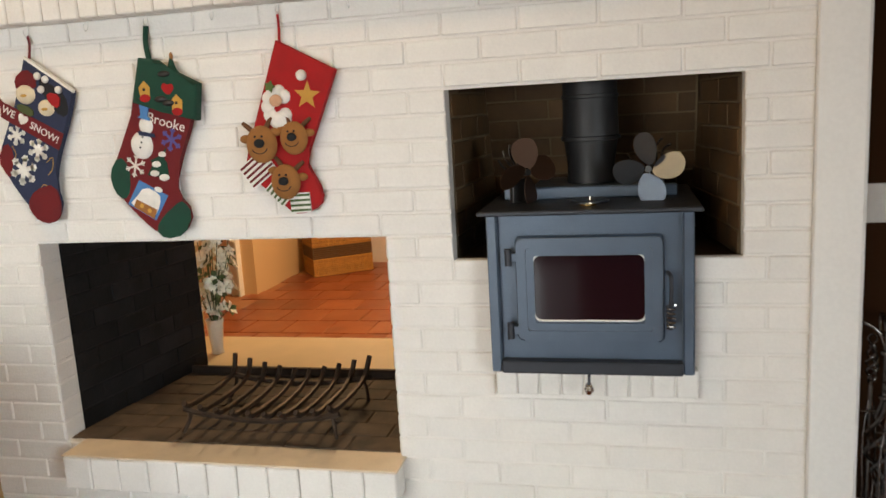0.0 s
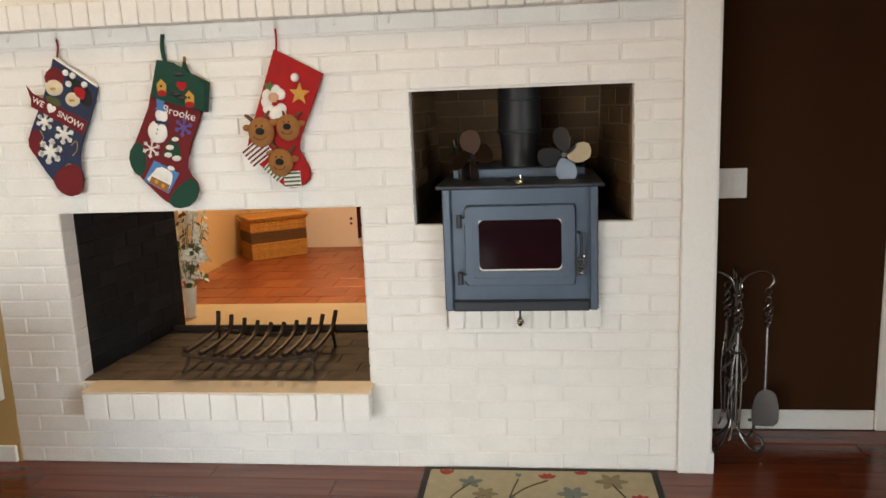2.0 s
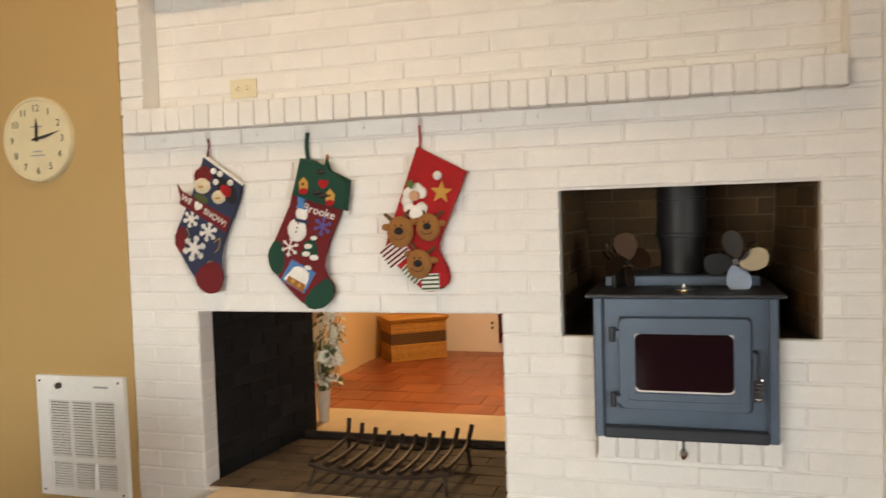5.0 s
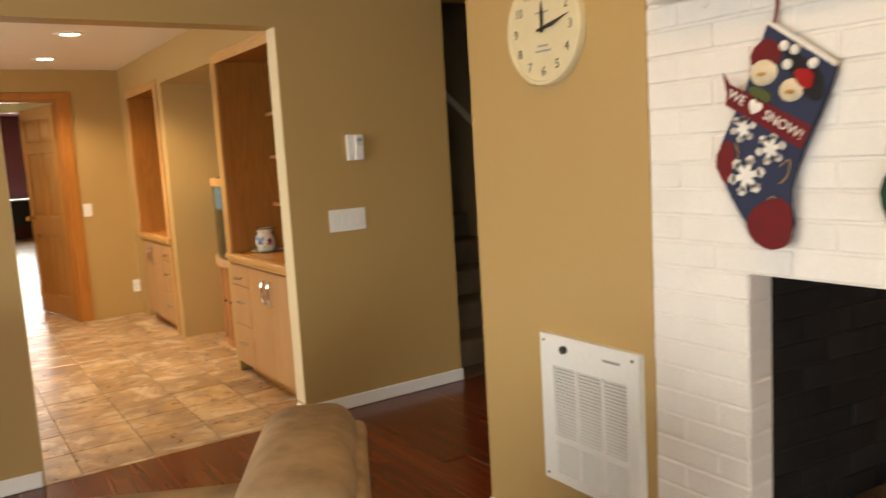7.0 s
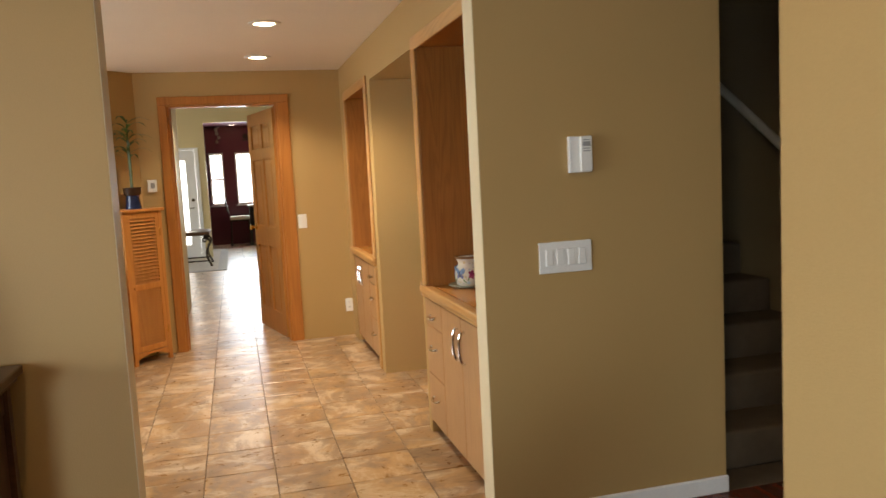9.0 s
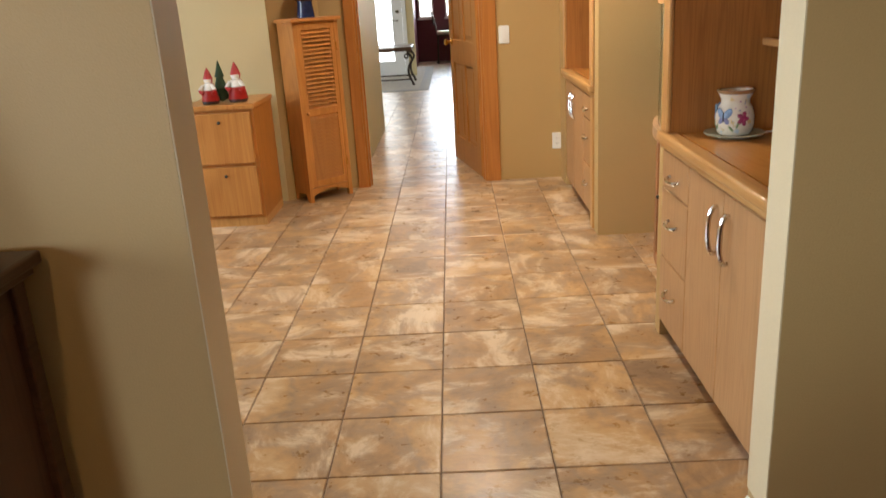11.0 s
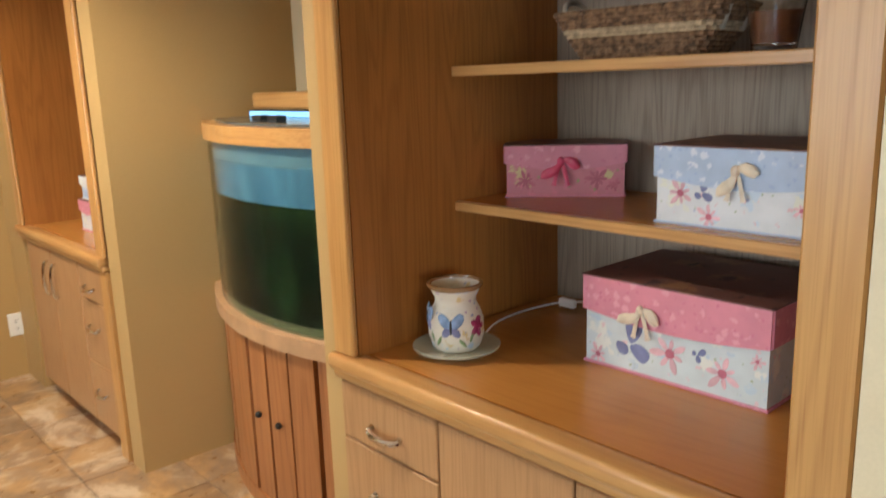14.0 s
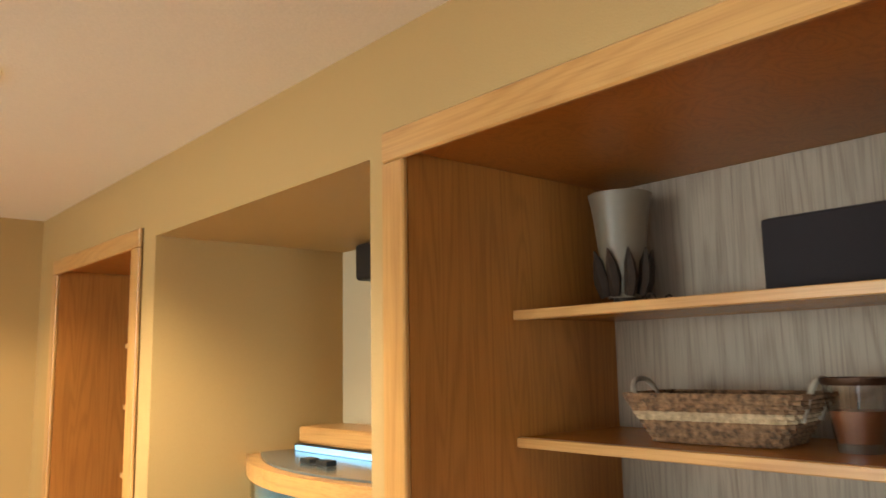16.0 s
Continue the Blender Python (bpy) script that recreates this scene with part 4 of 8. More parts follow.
patch(s1, "hat", [(0.032, -0.135), (0.07, -0.15), (0.125, -0.19), (0.13, -0.25), (0.10, -0.262), (0.05, -0.20)], -0.022, BLACK_FELT, 0.006, "black felt hat", 1)
patch(s1, "red_scarf", [(0.06, -0.18), (0.11, -0.19), (0.10, -0.235), (0.065, -0.215)], -0.029, RED_FELT, 0.004, "", 1)
patch(s1, "green_scarf", [(-0.06, -0.205), (0.0, -0.225), (0.0, -0.255), (-0.05, -0.24)], -0.024, fabric("olive_felt", (0.07, 0.09, 0.03)), 0.006, "", 1)
for cx, cz in ((0.035, -0.128), (0.062, -0.140), (0.105, -0.175), (0.042, -0.170)):
    part("pompom", ball(fresh(), (cx, -0.030, cz), 0.012, 1, 0.7, 1), WHITE_FELT, s1, "", True)
for pts in ([(0.02, -0.40), (0.045, -0.385), (0.04, -0.42), (0.02, -0.44)], [(-0.03, -0.50), (0.0, -0.47), (0.02, -0.50), (-0.005, -0.515)], [(-0.10, -0.34), (-0.09, -0.37), (-0.11, -0.39)]):
    part("stitched_scroll", tube(fresh(), smooth_path([(u, -0.026, v) for u, v in pts]), 0.0012, 5), YELLOW_FELT, s1)

# green and wine-red stocking
s2 = thing("christmas_stocking", -1.412, YF - 0.012, 1.725, "wine-red felt stocking with dark green cuff, heel and toe", "stocking", "stockings on the mantel")
leg = [(-0.02, -0.1), (0.159, -0.184), (0.131, -0.28), (0.052, -0.451), (0.044, -0.51), (0.092, -0.572), (0.058, -0.637), (-0.007, -0.649), (-0.054, -0.62), (-0.12, -0.551), (-0.164, -0.5), (-0.174, -0.44), (-0.139, -0.382), (-0.057, -0.223)]
part("body", puffed(leg[:1] + rounded_chain(leg[1:]), BACK), DEEP_RED, s2, "", True)
part("cuff", puffed([(-0.024, -0.094), (0.03, -0.105), (0.06, -0.128), (0.164, -0.182), (0.148, -0.292), (0.04, -0.262), (-0.062, -0.226)], BACK - 0.002, 0.034), GREEN_FELT, s2, "dark green felt cuff", True)
cord(s2, [(-0.006, 0.0, 0.0), (-0.010, -0.006, -0.05), (-0.002, -0.010, -0.11)], GREEN_FELT, 0.008)
part("cuff_peak", lathe(fresh(), [(0.022, 0.0), (0.012, 0.02), (0.004, 0.05), (0.0, 0.052)], (0.076, -0.018, -0.150), 10), GREEN_FELT, s2, "", True)
part("cuff_tip", ball(fresh(), (0.078, -0.018, -0.096), 0.006, 1, 1, 2), TAN_PLUSH, s2, "", True)
patch(s2, "toe", [(0.050, -0.540), (0.0, -0.575), (-0.040, -0.622), (-0.010, -0.655), (0.060, -0.643), (0.096, -0.575), (0.066, -0.534)], -0.022, GREEN_FELT, 0.006, "dark green toe", 1)
patch(s2, "heel", [(-0.140, -0.385), (-0.105, -0.42), (-0.112, -0.50), (-0.138, -0.528), (-0.170, -0.50), (-0.180, -0.44)], -0.022, GREEN_FELT, 0.005, "dark green heel", 1)
panel = patch(s2, "panel", [(-0.043, -0.245), (0.038, -0.272), (-0.004, -0.401), (-0.106, -0.390)], -0.023, GREEN_FELT, 0.002, "dark green panel")
for cx, cz, r in ((-0.052, -0.358, 0.043), (-0.030, -0.298, 0.027)):
    part("snowman", ball(fresh(), (cx, -0.026, cz), r, 0.9, 0.22, 1.0), WHITE_FELT, panel, "white padded snowman", True)
patch(panel, "hat", [(-0.052, -0.272), (-0.012, -0.284), (-0.010, -0.276), (-0.018, -0.272), (-0.006, -0.232), (-0.040, -0.226), (-0.040, -0.266)], -0.030, BLUE_FELT, 0.004)
patch(panel, "scarf", [(-0.056, -0.312), (0.0, -0.325), (0.002, -0.336), (-0.052, -0.326)], -0.032, NAVY, 0.004)
for k in range(3):
    part("button", ball(fresh(), (-0.040 - 0.006 * k, -0.0365, -0.332 - 0.016 * k), 0.003), BLACK_FELT, panel)
words("Brooke", 0.044, WHITE_FELT, s2, pose(0.040, -0.0265, -0.292, 90, 17, 0))
snowflake(s2, 0.052, -0.345, 0.036, -0.024, VIOLET_FELT, 0.22, 15)
snowflake(s2, -0.084, -0.420, 0.036, -0.024, WHITE_FELT, 0.16, 15)
tree = patch(s2, "tree", [(0.030, -0.370), (0.020, -0.405), (0.028, -0.415), (0.030, -0.465), (-0.045, -0.450), (-0.022, -0.42), (-0.028, -0.405), (-0.002, -0.395)], -0.024, GREEN_FELT, 0.004, "green felt tree with snow")
for cx, cz, rx in ((0.016, -0.388, 0.014), (-0.008, -0.418, 0.016), (-0.018, -0.446, 0.016), (0.014, -0.460, 0.018)):
    part("snow", ball(fresh(), (cx, -0.029, cz), rx, 1.0, 0.3, 0.6), WHITE_FELT, tree, "", True)
house = patch(s2, "house_patch", [(-0.078, -0.465), (0.018, -0.517), (-0.034, -0.594), (-0.127, -0.540)], -0.0235, BLUE_FELT, 0.003, "blue patch with snowy house")
patch(house, "snowy_roof", [(-0.095, -0.520), (-0.060, -0.485), (-0.01, -0.510), (-0.012, -0.545), (-0.04, -0.588), (-0.12, -0.540)], -0.0268, WHITE_FELT, 0.002, "", 1)
patch(house, "house_wall", [(-0.092, -0.525), (-0.024, -0.560), (-0.038, -0.588), (-0.105, -0.548)], -0.029, TAN_PLUSH, 0.002)
for cx, cz in ((-0.075, -0.546), (-0.050, -0.562)):
    patch(house, "window", disc(cx, cz, 0.007, 0.008, 8), -0.0312, YELLOW_FELT, 0.001)
patch(house, "cloud", disc(-0.012, -0.497, 0.014, 0.008, 12, -20), -0.027, WHITE_FELT, 0.003)
for cx, cz, mtl in ((-0.012, -0.190, YELLOW_FELT), (0.092, -0.236, YELLOW_FELT)):
    patch(s2, "birdhouse", [(cx - 0.016, cz - 0.022), (cx + 0.016, cz - 0.028), (cx + 0.020, cz + 0.006), (cx + 0.002, cz + 0.026), (cx - 0.018, cz + 0.008)], -0.037, mtl, 0.004, "mustard felt birdhouse")
    patch(s2, "birdhouse_base", disc(cx, cz - 0.026, 0.018, 0.012, 12), -0.0365, RED_FELT, 0.005, "", 0)
    patch(s2, "birdhouse_hole", disc(cx, cz, 0.005, 0.005, 10), -0.0412, BLACK_FELT, 0.001)
patch(s2, "heart", rounded([(0.068, -0.215), (0.045, -0.190), (0.055, -0.172), (0.068, -0.182), (0.084, -0.176), (0.090, -0.194)], 2), -0.037, RED_FELT, 0.005, "red felt heart")
for cx, cz in ((0.060, -0.148), (0.040, -0.222), (0.065, -0.235)):
    bow = part("tinsel_bow", ball(fresh(), (cx, -0.040, cz), 0.016, 1.3, 0.5, 0.6), BLACK, s2, "glossy black bow", True)

# bright red stocking
s3 = thing("christmas_stocking", -0.981, YF - 0.012, 1.723, "bright red felt stocking with plush animal heads and star", "stocking", "stockings on the mantel")
leg = [(-0.008, -0.073), (0.169, -0.168), (0.116, -0.29), (0.054, -0.424), (0.064, -0.448), (0.101, -0.52), (0.088, -0.566), (0.019, -0.59), (-0.015, -0.567), (-0.071, -0.511), (-0.144, -0.455), (-0.141, -0.426), (-0.071, -0.245)]
part("body", puffed(leg[:1] + rounded_chain(leg[1:]), BACK), RED_FELT, s3, "", True)
cord(s3, [(-0.004, 0.0, 0.008), (0.0, -0.006, -0.03), (-0.002, -0.008, -0.08)], RED_FELT)
part("pompom", ball(fresh(), (0.068, -0.034, -0.178), 0.016), WHITE_FELT, s3, "white pompom", True)
patch(s3, "star", star(0.078, -0.236, 0.042, 5, 0.42, 84), -0.023, YELLOW_FELT, 0.004, "mustard felt star")
for k in range(9):
    a = radians(40 + k * 35)
    part("fleece_curl", ball(fresh(), (-0.018 + 0.030 * math.cos(a), -0.026, -0.262 + 0.042 * math.sin(a)), 0.022, 1, 0.6, 1, 10), WHITE_FELT, s3, "", True)
part("fleece_curl", ball(fresh(), (-0.010, -0.026, -0.305), 0.032, 1.1, 0.6, 0.9, 10), WHITE_FELT, s3, "", True)
part("round_face", ball(fresh(), (-0.016, -0.040, -0.246), 0.020, 1.0, 0.5, 0.9), SKIN_FELT, s3, "beige round patch", True)
patch(s3, "holly_leaf", star(-0.028, -0.205, 0.018, 5, 0.6, 70), -0.045, fabric("leaf_green_felt", (0.09, 0.15, 0.04)), 0.004)
plush_head(s3, -0.073, -0.371, 0.050, 10)
plush_head(s3, 0.031, -0.357, 0.044, -12)
plush_head(s3, -0.007, -0.485, 0.047, -14)


def striped(name, parent, p, q, w, y, one, two, n):
    p, q = Vector(p), Vector(q)
    d = (q - p).normalized()
    s = Vector((-d.y, d.x)) * w
    root = part(name, slab(fresh(), [tuple(v) for v in (p - s, q - s, q + s, p + s)], y, y - 0.006), one, parent)
    for k in range(n):
        a, b = p.lerp(q, (k + 0.25) / n), p.lerp(q, (k + 0.70) / n)
        part("stripe", slab(fresh(), [tuple(v) for v in (a - s, b - s, b + s, a + s)], y - 0.0062, y - 0.0075), two, root)
    return root


striped("scarf", s3, (-0.120, -0.412), (-0.075, -0.475), 0.048, -0.024, WHITE_FELT, DEEP_RED, 5)
striped("scarf", s3, (0.028, -0.520), (0.030, -0.580), 0.032, -0.024, WHITE_FELT, fabric("moss_green_felt", (0.06, 0.11, 0.03)), 4)
striped("scarf", s3, (-0.068, -0.495), (-0.015, -0.548), 0.016, -0.025, WHITE_FELT, fabric("sage_green_felt", (0.09, 0.13, 0.05)), 5)

# cup hooks under the mantel
for hx in (-2.03, -1.838, -1.62, -1.412, -1.19, -0.981, -0.76, -0.56):
    hk = tagged(new("cup_hook", mesh_of("cup_hook", tube(fresh(), smooth_path([(0, 0, 0.032), (0, 0, 0.012), (0, -0.012, -0.002), (0, -0.022, 0.008), (0, -0.018, 0.018)], 5), 0.002, 6), PLASTIC, True)), "small white cup hook screwed under the mantel", "hook", "hooks under the mantel")
    hk.matrix_world = pose(hx, YF - 0.012, 1.7265)

# ---- fittings on the living-room walls ----
def rocker_plate(name, m, gangs, label, category="light switch", w=None):
    p = thing(name, 0, 0, 0, label, category)
    p.matrix_world = m
    w = w or (0.075 + 0.0465 * (gangs - 1))
    part("plate", boxed(-w / 2, w / 2, -0.007, 0.0, -0.061, 0.061, 0.003, 2), PLASTIC, p)
    for g in range(gangs):
        x = (g - (gangs - 1) / 2) * 0.046
        part("rocker_frame", boxed(x - 0.0175, x + 0.0175, -0.0085, -0.0072, -0.035, 0.035), PLASTIC, p)
        rk = boxed(x - 0.015, x + 0.015, -0.013, -0.0088, -0.032, 0.032, 0.0015)
        for v in rk.verts:
            if v.co.z > 0.0:
                v.co.y += 0.003
        part("rocker", rk, PLASTIC, p)
    return p


def outlet(m, material, label, turned=False):
    p = thing("power_outlet", 0, 0, 0, label, "outlet")
    p.matrix_world = m @ (pose(0, 0, 0, 0, 90, 0) if turned else pose(0, 0, 0))
    part("plate", boxed(-0.037, 0.037, -0.006, 0.0, -0.059, 0.059, 0.003, 2), material, p)
    for z in (-0.02, 0.02):
        f = part("socket", slab(fresh(), disc(0, z, 0.016, 0.0145, 16), -0.0062, -0.009), material, p)
        for x in (-0.006, 0.006):
            part("slot", boxed(x - 0.0012, x + 0.0012, -0.0096, -0.0092, z - 0.003, z + 0.005), BLACK, f)
        part("slot", slab(fresh(), disc(0, z - 0.008, 0.0022, 0.0022, 8), -0.0092, -0.0096), BLACK, f)
    return p


rocker_plate("light_switch", pose(0.748, 2.6245, 1.065), 2, "white double rocker switch on the brown wall", w=0.125)
rocker_plate("light_switch", pose(XE + 0.0005, 2.446, 1.062, 0, 0, 90), 4, "white four-gang rocker switch on the tan wall", w=0.222)
rocker_plate("light_switch", pose(XD + 0.0005, 1.782, 1.048, 0, 0, 90), 1, "white single rocker switch beside the pine door")
outlet(pose(XD + 0.0005, 2.148, 0.276, 0, 0, 90), PLASTIC, "white power outlet low on the tan wall")
outlet(pose(-1.74, YF + 0.0975, 1.925), ALMOND, "almond power outlet on the brick above the mantel", True)

# thermostat: wall plate with a display box
th = thing("thermostat", 0, 0, 0, "off-white box thermostat on the tan wall", "thermostat")
th.matrix_world = pose(XE + 0.0005, 2.516, 1.455, 0, 0, 90)
part("base", boxed(-0.046, 0.046, -0.022, 0.0, -0.070, 0.070, 0.004, 2), PLASTIC, th)
cv = part("cover", boxed(-0.004, 0.044, -0.036, -0.0222, -0.066, 0.068, 0.004, 2), PLASTIC, th)
part("display", boxed(0.004, 0.036, -0.0372, -0.0362, 0.030, 0.048), GREY_PLASTIC, cv, "grey display")
for z in (0.022, 0.012, 0.054):
    part("vent", boxed(0.006, 0.034, -0.0368, -0.0362, z - 0.002, z + 0.002), GREY_PLASTIC, cv)


def wall_clock():
    c = thing("wall_clock", -2.640, YF - 0.0055, 1.768, "round cream wall clock with black numerals on the tan wall", "clock")
    R = 0.176
    bm = lathe(fresh(), [(0.0, 0.0), (R, 0.0), (R, 0.018), (R - 0.006, 0.026), (R - 0.014, 0.027), (R - 0.018, 0.022), (0.0, 0.021)], n=48)
    bmesh.ops.transform(bm, matrix=Matrix.Rotation(radians(90), 4, "X"), verts=bm.verts)
    part("case", bm, surface("aged_cream_clock_face", (0.66, 0.57, 0.36), 0.45, var=0.08, scale=9, grain=120, relief=0.05), c, "", True)
    for k in range(1, 13):
        a = radians(90 - 30 * k)
        words(str(k), 0.040, BLACK, c, pose(0.128 * math.cos(a), -0.0225, 0.128 * math.sin(a) - 0.002, 90, 0, 0), thick=0.0004)
    part("minute_hand", slab(fresh(), [(-0.02, -0.006), (0.05, 0.003), (0.125, 0.030), (0.045, 0.015), (-0.02, 0.002)], -0.030, -0.028), BLACK, c)
    part("hour_hand", slab(fresh(), [(-0.004, -0.01), (0.006, -0.01), (0.010, 0.05), (0.003, 0.085), (-0.004, 0.05)], -0.027, -0.025), BLACK, c)
    part("hub", cyl(fresh(), (0, -0.022, 0), (0, -0.033, 0), 0.006), BLACK, c, "", True)
    for w, z in ((0.06, 0.052), (0.045, -0.05), (0.07, -0.066)):
        part("printed_line", boxed(-w / 2, w / 2, -0.0224, -0.0215, z - 0.003, z + 0.003), GREY_PLASTIC, c)


wall_clock()


def wall_heater():
    w, h = 0.430, 0.500
    c = thing("wall_heater", -2.497, YF - 0.0055, 0.533, "white enamelled wall heater with louvred grille on the tan wall", "heater")
    enamel = surface("white_heater_enamel", (0.78, 0.78, 0.75), 0.35, var=0.02, relief=0.03)
    bm = fresh()
    x0, x1 = -w / 2, w / 2
    cols = [(-0.155, -0.055), (-0.043, 0.057), (0.069, 0.169)]
    bands = [(-0.218, -0.108), (-0.088, 0.152)]
    xs = [x0] + [v for p in cols for v in p] + [x1]
    zs = [-h / 2] + [v for p in bands for v in p] + [h / 2]
    for i, (a, b) in enumerate(zip(xs, xs[1:])):
        for j, (p, q) in enumerate(zip(zs, zs[1:])):
            if i % 2 == 1 and j % 2 == 1:
                continue
            box(bm, a, b, -0.024, -0.014, p, q)
    bmesh.ops.remove_doubles(bm, verts=bm.verts, dist=0.0001)
    part("panel", bm, enamel, c)
    part("rim", frame_ring(fresh(), 0, 0, w + 0.008, h + 0.008, 0.006, 0.006, -0.022, 0.0), enamel, c)
    # Dark backing colour stands in for the shade behind the louvres.
    part("cavity", boxed(x0 + 0.01, x1 - 0.01, -0.006, -0.001, -h / 2 + 0.01, h / 2 - 0.01), surface("shade_dark_heater_cavity", (0.10, 0.10, 0.09), 0.7), c, "cavity backing coloured dark as shade")
    for a, b in cols:
        for p, q in bands:
            n = round((q - p) / 0.0115)
            bm = fresh()
            for k in range(n):
                z = p + (k + 0.5) * (q - p) / n
                slab(bm, [(-0.021, z - 0.0032), (-0.019, z - 0.0032), (-0.012, z + 0.0026), (-0.014, z + 0.0026)], a, b, "x")
            part("louvre_grille", bm, enamel, c)
    kn = part("thermostat_knob", cyl(fresh(), (-0.098, -0.024, 0.213), (-0.098, -0.036, 0.213), 0.013), BLACK, c, "black thermostat knob", True)
    part("knob_cap", cyl(fresh(), (-0.098, -0.0362, 0.213), (-0.098, -0.038, 0.213), 0.006), CHROME, kn, "", True)
    part("name_bar", boxed(0.075, 0.145, -0.0252, -0.0242, 0.207, 0.215), GREY_PLASTIC, c)
    for x in (x0 + 0.018, x1 - 0.018):
        for z in (-h / 2 + 0.018, h / 2 - 0.018):
            part("screw", cyl(fresh(), (x, -0.024, z), (x, -0.0262, z), 0.005), CHROME, c, "", True)


wall_heater()


# ---- armchair and console by the passage ----
def armchair():
    c = thing("armchair", -2.235, 1.013, 0.0, "tan microsuede armchair with a rounded padded back", "armchair", turn=-27.4)
    # local: x along the back, rear towards +y
    bm = fresh()
    box(bm, -0.31, 0.32, -0.05, 0.18, 0.30, 0.845, 0.075, 5)
    for v in bm.verts:
        v.co.y += 0.10 * (v.co.z - 0.5)
        v.co.z += 0.012 * math.sin(9 * v.co.x) * (1 if v.co.z > 0.6 else 0)
    part("backrest", bm, SUEDE, c, "", True)
    part("back_panel", boxed(-0.30, 0.30, 0.175, 0.228, 0.10, 0.775, 0.02, 3), SUEDE, c, "", True)
    part("seat_base", boxed(-0.40, 0.40, -0.72, 0.16, 0.08, 0.30, 0.03, 2), SUEDE, c, "", True)
    part("seat_cushion", boxed(-0.28, 0.28, -0.74, 0.0, 0.301, 0.47, 0.05, 4), SUEDE, c, "", True)
    for x in (-0.36, 0.36):
        part("armrest", boxed(x - 0.08, x + 0.08, -0.74, -0.04, 0.12, 0.60, 0.06, 4), SUEDE, c, "", True)
        for y in (-0.66, 0.16):
            part("foot", cyl(fresh(), (x * 0.9, y, 0.0), (x * 0.9, y, 0.085), 0.025, 0.032, 12), DARK_WOOD, c, "", True)


armchair()


PLUM_WOOD = wood("reddish_walnut", (0.10, 0.042, 0.022), (0.045, 0.018, 0.010), "z", 0.4)


def console_table():
    c = thing("console_cabinet", -4.43, -0.19, 0.0, "dark walnut console cabinet against the tan wall", "cabinet")
    part("tabletop", boxed(-0.165, 0.165, -0.70, 0.70, 0.832, 0.862, 0.006, 2), DARK_WOOD, c)
    part("tabletop_lip", boxed(-0.15, 0.15, -0.685, 0.685, 0.812, 0.8315, 0.004), DARK_WOOD, c)
    for y in (-0.64, 0.64):
        for x in (-0.12, 0.12):
            part("leg", boxed(x - 0.022, x + 0.022, y - 0.022, y + 0.022, 0, 0.8115, 0.003), DARK_WOOD, c)
        part("side_apron", boxed(-0.0975, 0.0975, y - 0.01, y + 0.01, 0.72, 0.811), DARK_WOOD, c)
        part("side_stretcher", boxed(-0.0975, 0.0975, y - 0.012, y + 0.012, 0.10, 0.14), DARK_WOOD, c)
    for x in (-0.12, 0.12):
        part("apron", boxed(x - 0.01, x + 0.01, -0.6175, 0.6175, 0.72, 0.811), DARK_WOOD, c)
    for y in (-0.64, 0.64):
        part("side_panel", boxed(-0.0975, 0.0975, y - 0.004, y + 0.004, 0.1405, 0.7195), PLUM_WOOD, c, "reddish walnut side panel")
    for y in (-0.31, 0.31):
        part("front_door", boxed(0.104, 0.120, y - 0.300, y + 0.300, 0.145, 0.715, 0.004), PLUM_WOOD, c, "reddish walnut door")
    part("lower_shelf", boxed(-0.095, 0.095, -0.6175, 0.6175, 0.141, 0.157), DARK_WOOD, c)


console_table()
pf = thing("picture_frame", -4.548, 0.105, 0.8635, "weathered wood picture frame leaning on the console table", "picture frame")
bm = fresh()
for a, b, p, q in ((-0.27, -0.215, 0.0, 0.40), (0.215, 0.27, 0.0, 0.40), (-0.2145, 0.2145, 0.0, 0.055), (-0.2145, 0.2145, 0.345, 0.40)):
    box(bm, 0.0, 0.028, a, b, p, q, 0.003)
rot = Matrix.Rotation(radians(-9), 4, "Y")
bmesh.ops.transform(bm, matrix=rot, verts=bm.verts)
part("frame", bm, FRAME_WOOD, pf)
bm = boxed(0.004, 0.010, -0.214, 0.214, 0.056, 0.344)
bmesh.ops.transform(bm, matrix=rot, verts=bm.verts)
part("picture", bm, surface("blue_grey_print", (0.18, 0.25, 0.30), 0.3, var=0.6, scale=9), pf, "blurred blue-grey print")

# ---- carpeted stairs ----
st = thing("staircase", XE - 0.16, 3.16, 0.0, "dim carpeted staircase rising behind the tan wall", "stairs", kind="structure")
for k in range(13):
    x1 = -0.02 - k * 0.265
    bm = boxed(x1 - 0.30, x1, 0.0, 0.975, 0.0 if k < 1 else 0.18 * k - 0.02, 0.18 * (k + 1), 0.018, 3)
    part("stair_tread", bm, CARPET, st, "", True)
hr = thing("handrail", XE - 0.16, 4.08, 1.02, "pale painted wooden handrail on the stairwell wall", "handrail")
slope = 0.18 / 0.265
bm = tube(fresh(), [(0.35, 0.0, -0.35 * slope), (-0.2, 0.0, 0.2 * slope), (-3.2, 0.0, 3.2 * slope)], 0.024, 10)
part("rail", bm, surface("pale_handrail_paint", (0.78, 0.74, 0.66), 0.45), hr, "", True)
for x in (0.2, -0.9, -2.0, -3.0):
    part("bracket", tube(fresh(), [(x, 0.0, -x * slope - 0.02), (x, 0.03, -x * slope - 0.05), (x, 0.068, -x * slope - 0.05)], 0.007, 6), STEEL, hr, "", True)

